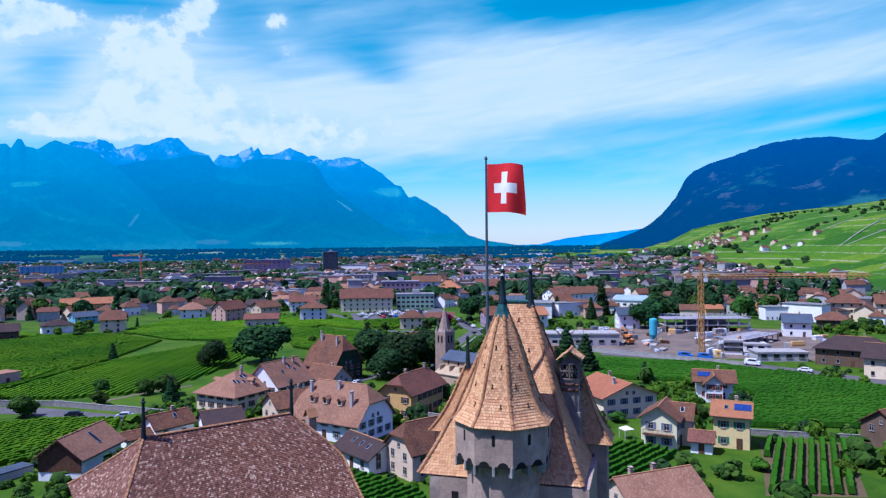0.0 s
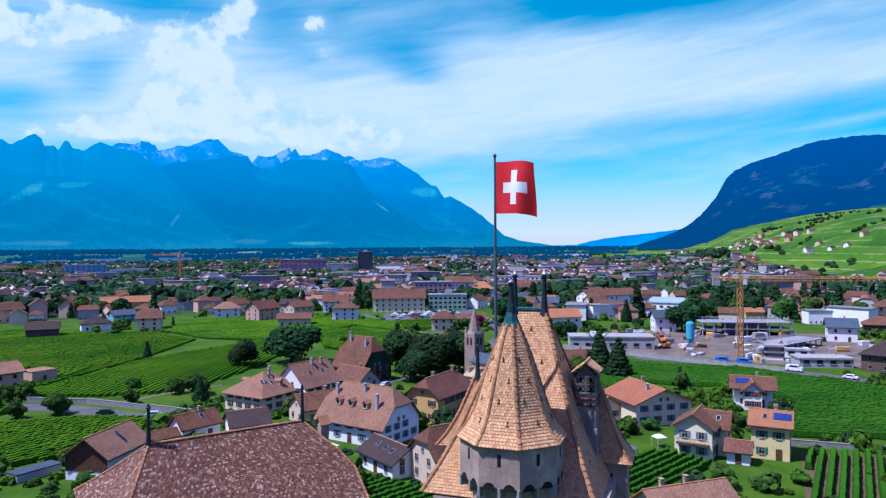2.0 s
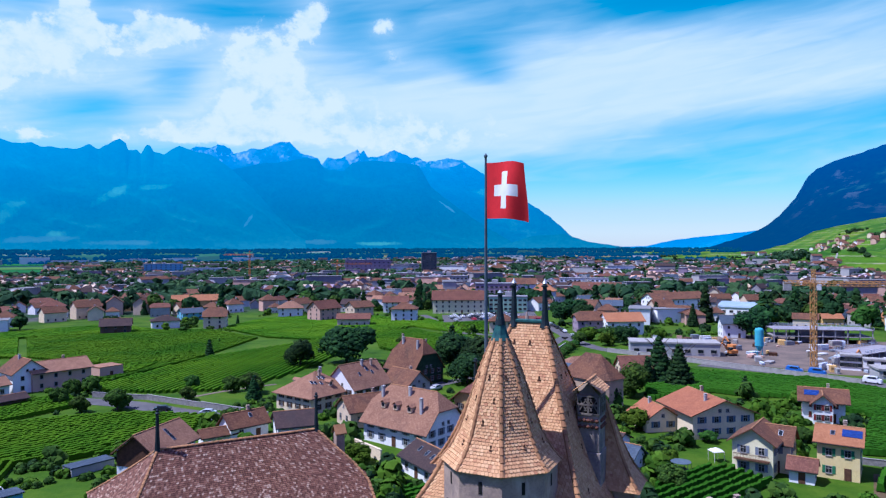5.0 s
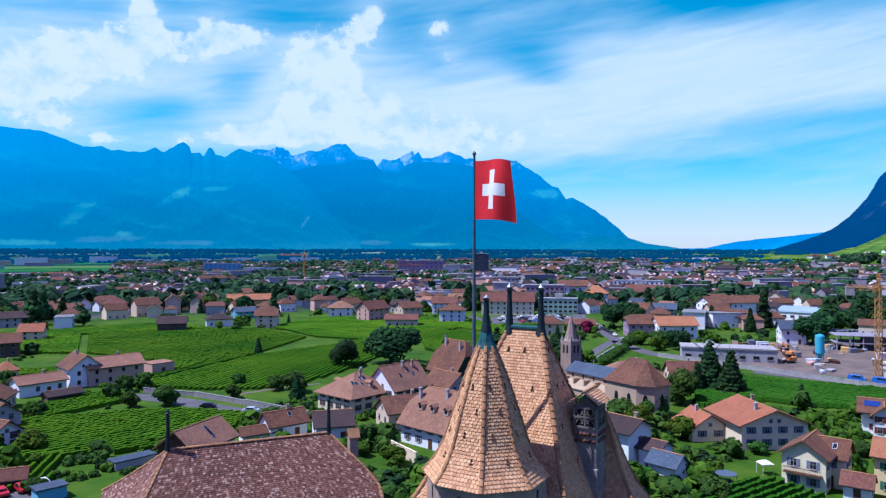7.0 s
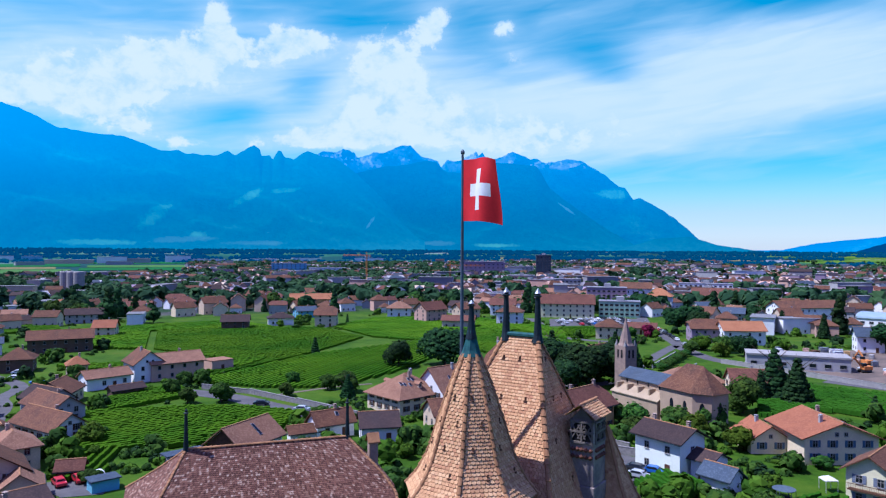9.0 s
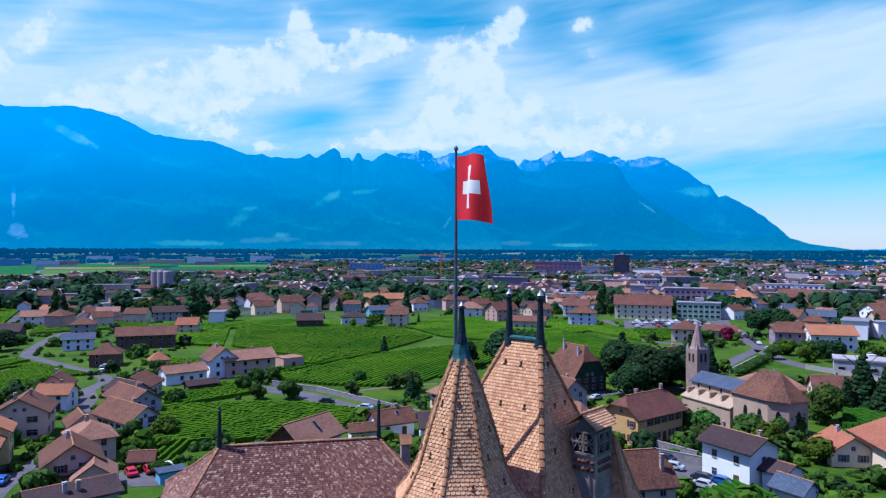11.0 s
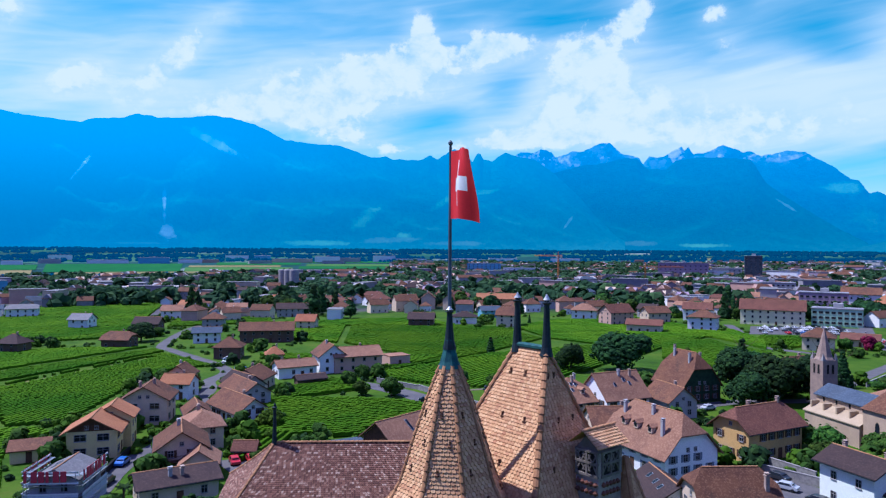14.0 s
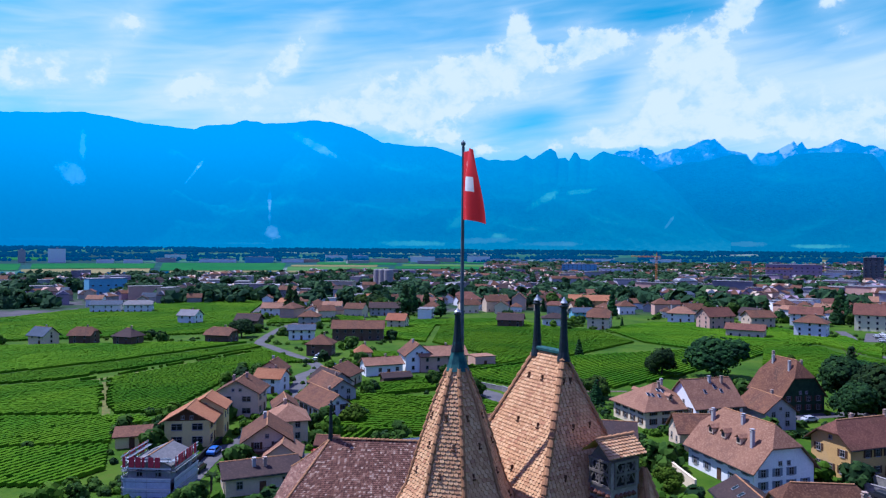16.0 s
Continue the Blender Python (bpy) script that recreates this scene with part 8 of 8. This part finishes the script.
# trees through the town: the nearest stand alone, the far ones are joined
def joined_crowns(name, some, label, mat):
    vs, fs = [], []
    for x, y, s in some:
        me = rng.choice(FARCROWN)
        co = np.empty(len(me.vertices) * 3)
        me.vertices.foreach_get("co", co)
        co = co.reshape(-1, 3) * s
        a = rng.uniform(0, 6.28)
        k = len(vs)
        z = gz(x, y)
        vs += [(x + p[0] * math.cos(a) - p[1] * math.sin(a), y + p[0] * math.sin(a) + p[1] * math.cos(a), z + p[2] * 0.9 - 0.8) for p in co]
        fs += [tuple(k + i for i in p.vertices) for p in me.polygons]
    return tagged(part(name, mesh_of(name, vs, fs, mat)), label, "trees", kind="stuff")


town_trees = []
while len(town_trees) < 4600:
    az, r = rng.uniform(-76, 33), math.sqrt(rng.uniform(380 ** 2, 1900 ** 2))
    x, y = r * math.sin(radians(az)), r * math.cos(radians(az))
    if in_town(x, y) and all((x - a) ** 2 + (y - b) ** 2 > (c - 2.4) ** 2 for a, b, c in grid.get((x // 40, y // 40), ())) and noise.noise(Vector((x / 75, y / 75, 2))) > (rng.uniform(-0.25, 0.12) if az < -15 else rng.uniform(-0.05, 0.35)):
        town_trees.append((x, y, rng.uniform(0.8, 1.75)))
town_trees.sort(key=lambda p: p[0] ** 2 + p[1] ** 2)
for x, y, s in town_trees[:110]:
    tree(rng.choice(("far", "far", "far_b", "far_cone")), x, y, s)
joined_crowns("town_trees", town_trees[110:], "dark green trees scattered through the far town", M_farleaf)
# woods on the plain carry the same painted haze glow as the ranges
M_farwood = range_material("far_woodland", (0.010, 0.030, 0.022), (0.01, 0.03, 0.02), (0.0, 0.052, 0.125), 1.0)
# belts of wood out on the plain: one sheet of crowns each
def wood_belt(name, spots_, size, seed, label, mat):
    g = random.Random(seed)
    vs, fs = [], []
    for x, y in spots_:
        z = gz(x, y)
        h, r = size * g.uniform(0.7, 1.3), size * g.uniform(0.5, 0.9)
        b = len(vs)
        m = 5
        for zz, f in ((0, 0.8), (0.4, 1.0), (0.75, 0.7)):
            for i in range(m):
                a = 2 * math.pi * i / m + g.random() * 0.5
                q = r * f * g.uniform(0.75, 1.25)
                vs.append((x + q * math.cos(a), y + q * math.sin(a), z + h * zz * g.uniform(0.95, 1.05)))
        vs.append((x, y, z + h))
        for t in range(2):
            for i in range(m):
                fs.append((b + t * m + i, b + t * m + (i + 1) % m, b + (t + 1) * m + (i + 1) % m, b + (t + 1) * m + i))
        for i in range(m):
            fs.append((b + 2 * m + i, b + 2 * m + (i + 1) % m, b + 3 * m))
    return tagged(part(name, mesh_of(name, vs, fs, mat)), label, "wood", kind="stuff")


belt = []
for az0, az1, r0, r1, num in ((-36, 14, 1900, 2080, 800), (-80, -36, 2040, 2140, 500), (-80, 12, 2300, 2700, 3000), (-80, 15, 2900, 3800, 6500), (-80, -45, 1130, 1180, 220)):
    for k in range(num):
        az = rng.uniform(az0, az1)
        r = rng.uniform(r0, r1) + 60 * noise.noise(Vector((az * 0.2, r0, 3)))
        if noise.noise(Vector((az * 0.35, r * 0.004, 0))) < -0.22:
            continue
        belt.append((r * math.sin(radians(az)), r * math.cos(radians(az))))
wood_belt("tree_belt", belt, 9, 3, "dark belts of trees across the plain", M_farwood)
hillw = []
for k in range(3600):
    x, y = rng.uniform(330, 1500), rng.uniform(600, 2400)
    if noise.noise(Vector((x / 110, y / 150, 8))) > (0.30 if x > 420 else 0.10):
        hillw.append((x, y))
wood_belt("hill_wood", hillw, 7, 4, "dark hedges and copses on the vineyard hill", M_leafdark)
# houses on the hillside: a village along the slope, a quarter at its foot, single farms
spots_h = [(850 - 105 * u + rng.gauss(0, 14), 2380 - 720 * u + rng.gauss(0, 30), 1.35) for u in (k / 33 for k in range(34))]
spots_h += [(rng.uniform(372, 440), rng.uniform(1010, 1170), 0.95) for k in range(18)] + [(642 + 14 * k, 2400 + rng.uniform(-30, 60), 1.4) for k in range(7)]
spots_h += [(535, 1151, 1.1), (563, 1133, 0.9), (639, 1332, 1.2), (759, 1620, 1.3), (582, 1123, 0.9), (622, 1148, 1.0), (402, 881, 1.0), (470, 830, 0.9)]
for k, (x, y, q) in enumerate(spots_h):
    house("hamlet_house", "small hillside house with brown roof", x, y, rng.uniform(-30, 60), 11 * q, 8.5 * q, 5 * q, 8 * q, "gable", rng.choice(("cream", "pink", "beige", "white")), rng.choice(("brown", "red", "brown", "dark")), None, 1, group="hamlet houses", sides=("front",), gap=5, chimneys=(), seed=k)


def vineyard(name, poly, ang, gap, seg, hgt, wid, mat=None, label="green rows of vines on wires"):
    """Rows of vines laid across an outline: a leafy hedge with an uneven top, row by row, one mesh."""
    g = random.Random(len(poly) + int(ang))
    u, v = Vector((math.cos(radians(ang)), math.sin(radians(ang)))), Vector((-math.sin(radians(ang)), math.cos(radians(ang))))
    P = [(Vector(p).dot(u), Vector(p).dot(v)) for p in poly]
    vs, fs = [], []
    t = min(p[1] for p in P) + gap / 2
    while t < max(p[1] for p in P):
        xs = []
        for (a0, b0), (a1, b1) in zip(P, P[1:] + P[:1]):
            if (b0 <= t) != (b1 <= t):
                xs.append(a0 + (a1 - a0) * (t - b0) / (b1 - b0))
        xs.sort()
        for s0, s1 in zip(xs[::2], xs[1::2]):
            n = max(2, int((s1 - s0) / (seg * 0.62)))
            last = None
            for i in range(n + 1):
                c = u * (s0 + (s1 - s0) * i / n) + v * (t + g.uniform(-0.05, 0.05))
                if g.random() < 0.006 or any((c.x - a) ** 2 + (c.y - b) ** 2 < r for a, b, r in LANES):
                    last = None
                    continue
                b, z = len(vs), gz(c.x, c.y)
                h, w = hgt * g.uniform(0.90, 1.10), wid * g.uniform(0.82, 1.15)
                for k, zz in ((-0.8, 0.15), (-0.55, 0.88), (0.5, 0.95), (0.8, 0.15)):
                    q = c + v * (k * w * g.uniform(0.85, 1.15))
                    vs.append((q.x, q.y, z + h * zz * g.uniform(0.94, 1.06)))
                if last is None or i == n:
                    fs.append((b, b + 1, b + 2, b + 3))
                if last is not None:
                    fs += [(last + k, last + k + 1, b + k + 1, b + k) for k in range(3)]
                last = b
        t += gap
    return tagged(part(name, mesh_of(name, vs, fs, mat or M_vinehedge)), label, "vineyard", kind="stuff")


M_vinehedge = material("vine_hedge", (0.070, 0.146, 0.001), (0.034, 0.102, 0.001), 0.03, 0.95, 0.05, 2.6, vary=0.3, island=0.22, spec=0.04)
M_vinedark = material("dark_vine_hedge", (0.034, 0.105, 0.004), (0.022, 0.080, 0.003), 0.04, 0.95, 0.05, 2.6, vary=0.2, island=0.2, spec=0.04)
VINES = [
    ([(-62, 284), (-81, 345), (-58, 350), (-51, 338), (-30, 325), (-32, 300), (-44, 268)], 20, 1.8, 1.2, 1.1, 0.6),
    ([(-43, 354), (-26, 345), (-14, 368), (-20, 392), (-44, 382)], 60, 2.0, 1.1, 1.2, 0.5),
    ([(11.6, 147.5), (18, 140), (12, 133), (6, 137)], -52, 1.7, 0.8, 1.5, 0.5, M_vinedark),
    ([(-104, 123), (-97, 127), (-85, 110), (-90, 106)], 118, 1.7, 0.8, 1.3, 0.5),
    ([(-132, 194), (-124, 258), (-98, 307), (-65, 364), (-74, 263), (-76, 230), (-81, 209), (-90, 196), (-106, 192)], 90, 1.9, 0.9, 1.0, 0.66),
    ([(-245, 310), (-212, 335), (-170, 348), (-128, 314), (-126, 261), (-133, 196), (-152, 237), (-197, 252)], 65, 1.8, 1.1, 1.0, 0.55),
    ([(-167, 355), (-163, 405), (-112, 437), (-51, 369), (-65, 362), (-97, 309), (-124, 316)], 32, 1.8, 1.1, 1.0, 0.6),
    ([(-130, 149), (-108, 163), (-93, 167), (-78, 166), (-70, 142), (-82, 133), (-96, 125), (-112, 121)], 52, 1.8, 0.9, 1.3, 0.55),
    ([(-353, 87), (-282, 176), (-261, 195), (-250, 130), (-250, 92), (-252, 69)], 95, 1.7, 0.95, 1.0, 0.62),
    ([(-245, 68), (-244, 90), (-244, 129), (-253, 192), (-242, 190), (-229, 142), (-222, 101), (-235, 66)], 95, 1.7, 0.95, 1.0, 0.62),
    ([(-227, 64), (-216, 100), (-217, 113), (-177, 98), (-161, 90), (-178, 73), (-193, 58)], 83, 1.7, 0.95, 1.0, 0.62),
    ([(-218, 115), (-237, 186), (-194, 178), (-197, 163), (-180, 137), (-151, 104), (-160, 92)], 111, 1.7, 0.95, 1.0, 0.62),
    ([(-189, 58), (-151, 96), (-142, 96), (-144, 88), (-131, 81), (-144, 64), (-154, 52)], 100, 1.7, 0.95, 1.0, 0.62),
    ([(-152, 51), (-129, 80), (-113, 73), (-109, 63), (-127, 47)], 109, 1.7, 0.95, 1.0, 0.62),
    ([(-487, 110), (-484, 153), (-565, 280), (-507, 365), (-400, 282), (-295, 225), (-350, 120)], 103, 2.0, 1.6, 1.2, 0.65),
    ([(-139, 163), (-133, 187), (-117, 177), (-125, 153)], 71, 1.8, 0.9, 1.3, 0.55),
    ([(39, 261), (56, 245), (89, 235), (104, 217), (84, 186), (71, 206), (49, 212), (33, 198)], -29, 1.8, 0.9, 1.6, 0.6, M_vinedark),
    ([(92, 203), (106, 219), (122, 193), (118, 172), (96, 151), (68, 154), (74, 168), (84, 186)], -10, 1.8, 0.9, 1.6, 0.6, M_vinedark),
    ([(66, 142), (81, 140), (67, 112), (53, 113)], 62, 1.9, 0.7, 1.75, 0.72, M_vinedark),
    ([(26, 134), (38, 142), (46, 133), (40, 127), (32, 116), (21, 115)], 48, 1.8, 0.8, 1.6, 0.5, M_vinedark),
    ([(-22, 120), (-14, 122), (-4, 113), (-2, 104), (-13, 104)], 49, 1.8, 0.8, 1.6, 0.5, M_vinedark),
    ([(-165, 366), (-142, 393), (-93, 350), (-72, 372), (-34, 336), (-39, 363), (-61, 400), (-110, 380), (-153, 402)], -9, 1.9, 1.3, 1.2, 0.6),
    ([(-200, 205), (-150, 235), (-134, 240), (-132, 222), (-160, 212), (-185, 198)], 60, 2.0, 1.2, 1.5, 0.6),
    ([(-250, 245), (-300, 300), (-240, 370), (-190, 340), (-215, 330), (-248, 308), (-200, 250)], 60, 1.9, 1.6, 1.2, 0.6),
    ([(-330, 250), (-390, 300), (-360, 350), (-300, 300)], 40, 1.9, 1.6, 1.2, 0.6)]
LANES = [(*p, (w + 1.0) ** 2) for line, w in PAVED if 3.1 < w * 2 < 3.5 or 1.8 < w * 2 < 2.0 for p in line]
for row in VINES:
    vineyard("vineyard", *row)


# ---- gardens: shrubs and small trees wherever no house, row, road or yard stands
def inside(poly, x, y):
    r = False
    for (x0, y0), (x1, y1) in zip(poly, poly[1:] + poly[:1]):
        if (y0 > y) != (y1 > y) and x < (x1 - x0) * (y - y0) / (y1 - y0) + x0:
            r = not r
    return r


def open_ground(x, y, m):
    for a, b, t, p, q in FOOT:
        dx, dy = x - a, y - b
        if abs(dx * math.cos(t) + dy * math.sin(t)) < p + m and abs(dy * math.cos(t) - dx * math.sin(t)) < q + m:
            return False
    if not free(x, y, m - 1.0) or any(inside(row[0], x, y) for row in VINES) or any(inside(p, x, y) for p in YARDS):
        return False
    return all((x - a) ** 2 + (y - b) ** 2 > (w + m) ** 2 for line, w in PAVED for a, b in line[::2])


SHRUBS = [crown_mesh("crown", lobes_round(1.35, 1.9, 5, 30 + k), 46, 0.52, m, 60 + k) for k, m in enumerate((M_leaf, M_leafdark, M_leafbright))]
SHRUBS += [crown_mesh("crown", lobes_round(2.6, 5.2, 6, 40 + k), 84, 0.92, m, 70 + k) for k, m in enumerate((M_leaf, M_leafdark, M_leafbright))]
LAWNS = [(62, 108, 11), (50, 112, 8), (74, 112, 8), (57, 128, 9), (49, 128, 7), (38, 150, 6), (44, 166, 12), (-84, 203, 9), (62, 150, 8), (-60, 140, 5), (5, 62, 30), (-30, 60, 38), (-40, 45, 30), (10, 40, 30)]
heap_v, heap_f = [[], [], []], [[], [], []]
grg = random.Random(77)
count = 0
while count < 10500:
    az, r = grg.uniform(-80, 36), 75 + 425 * grg.random() ** 1.1
    x, y = r * math.sin(radians(az)), r * math.cos(radians(az))
    count += 1
    if noise.noise(Vector((x / 22, y / 22, 5))) < -0.22 or any((x - a) ** 2 + (y - b) ** 2 < c * c for a, b, c in LAWNS):
        continue
    if not any((x - f[0]) ** 2 + (y - f[1]) ** 2 < 24 ** 2 for f in FOOT):
        continue
    big = grg.random() < 0.22
    if not open_ground(x, y, 2.4 if big else 1.2):
        continue
    k = grg.choice((0, 0, 1, 2, 2))
    me = SHRUBS[k + 3 * big]
    co = np.empty(len(me.vertices) * 3)
    me.vertices.foreach_get("co", co)
    s = grg.uniform(0.6, 1.15)
    a = grg.uniform(0, 6.28)
    z = gz(x, y) - 0.4 * s
    b = len(heap_v[k])
    heap_v[k] += [(x + s * (p[0] * math.cos(a) - p[1] * math.sin(a)), y + s * (p[0] * math.sin(a) + p[1] * math.cos(a)), z + p[2] * s) for p in co.reshape(-1, 3)]
    heap_f[k] += [tuple(b + i for i in p.vertices) for p in me.polygons]
for k, (m, w) in enumerate(((M_leaf, "mid-green"), (M_leafdark, "dark green"), (M_leafbright, "light green"))):
    tagged(part("garden_shrubs", mesh_of("garden_shrubs", heap_v[k], heap_f[k], m)), w + " shrubs and small trees in the village gardens", "shrubs", kind="stuff")


# ---- small garden things
M_redleaf = leaf_material("red_leaves", (0.10, 0.008, 0.02), (0.16, 0.012, 0.03), (0.22, 0.02, 0.04))
maple = thing("tree", pose(1.5, 360.7, gz(4, 357) - 0.5), "small tree with dark red leaves", "tree", "trees")
part("trunk", TREE["round_b"][1], parent=maple)
part("crown", crown_mesh("crown", lobes_round(3.2, 7, 7, 12), 300, 0.8, M_redleaf, 91), parent=maple)
tramp = thing("trampoline", pose(30.2, 137.4, gz(30, 137)), "round dark trampoline with net enclosure on a lawn", "trampoline")
part("mat", lathe(B(), [(1.7, 0.7), (1.75, 0.74), (1.75, 0.8), (1.6, 0.82)], 20), M_dark, tramp)
for k in range(6):
    a = k * math.pi / 3
    part("post", box(B(), -0.04, -0.04, 0, 0.04, 0.04, 2.4), M_pole, tramp, at=pose(1.8 * math.cos(a), 1.8 * math.sin(a), 0))
part("top_ring", lathe(B(), [(1.78, 2.36), (1.84, 2.36), (1.84, 2.42), (1.78, 2.42)], 20), M_pole, tramp)
gaz = thing("gazebo", pose(38.5, 146.5, gz(39, 145), 0, 0, 20) @ Matrix.Diagonal((0.75, 0.75, 0.9, 1)), "white garden gazebo with fabric roof", "gazebo")
for sx_ in (-1.4, 1.4):
    for sy_ in (-1.4, 1.4):
        part("post", box(B(), sx_ - 0.05, sy_ - 0.05, -0.3, sx_ + 0.05, sy_ + 0.05, 2.3), M_frame, gaz)
part("canopy", lathe(B(), [(2.15, 2.15), (2.2, 2.3), (1.2, 2.7), (0.1, 3.0)], 4, 0, 0, math.pi / 4), M_frame, gaz, "white fabric roof")
sun_shade = thing("parasol", pose(-38.1, 151.2, gz(-38, 151)), "open white garden parasol on a terrace", "parasol")
part("pole", lathe(B(), [(0.04, -0.2), (0.035, 2.6)], 8), M_metal, sun_shade)
part("canopy", lathe(B(), [(1.5, 2.25), (1.52, 2.32), (0.8, 2.6), (0.05, 2.75)], 4, 0, 0, 0.4), M_frame, sun_shade, "square white canopy")
house("garden_shed", "small white garden shed with grey roof", 20.8, 141.5, -36, 5.5, 4.2, 2.6, 4.2, "gable", "white", "slate", None, 1, chimneys=(), sides=())
house("garage", "low concrete garage with flat roof", -79.5, 125.0, 62, 8.0, 3.4, 1.2, 1.4, "flat", "grey", "slate", None, 1, chimneys=(), o=0.1, sides=())
house("carport", "open carport with flat pale blue roof", -81.0, 106.0, 60, 4.4, 3.2, 1.8, 2.0, "flat", "blue", "slate", None, 1, chimneys=(), o=0.3, sides=())
house("garden_hut", "small brown garden hut with reddish roof", -91.8, 109.5, 35, 4.0, 3.2, 2.0, 3.2, "gable", "brown", "red", None, 1, chimneys=(), sides=())
low_wall("wall_garden", [(-8, 166), (-4, 164.3), (4.2, 159.8)], 1.6, 0.4, M_stone, "grey stone wall above the parking lot")
low_wall("wall_hedge", [(6, 267), (10, 285), (14, 303)], 1.4, 0.3, M_concrete, "pale wall along the church street")
for k in range(10):
    tree("bush_dark", 9 + 0.9 * k + 0.5 * (k % 2), 264 + 4.2 * k, 1.5, 1.3)
low_wall("wall_church", [(8, 170.5), (12, 171.2), (18, 168)], 1.4, 0.4, M_stone, "grey stone garden wall below the church")
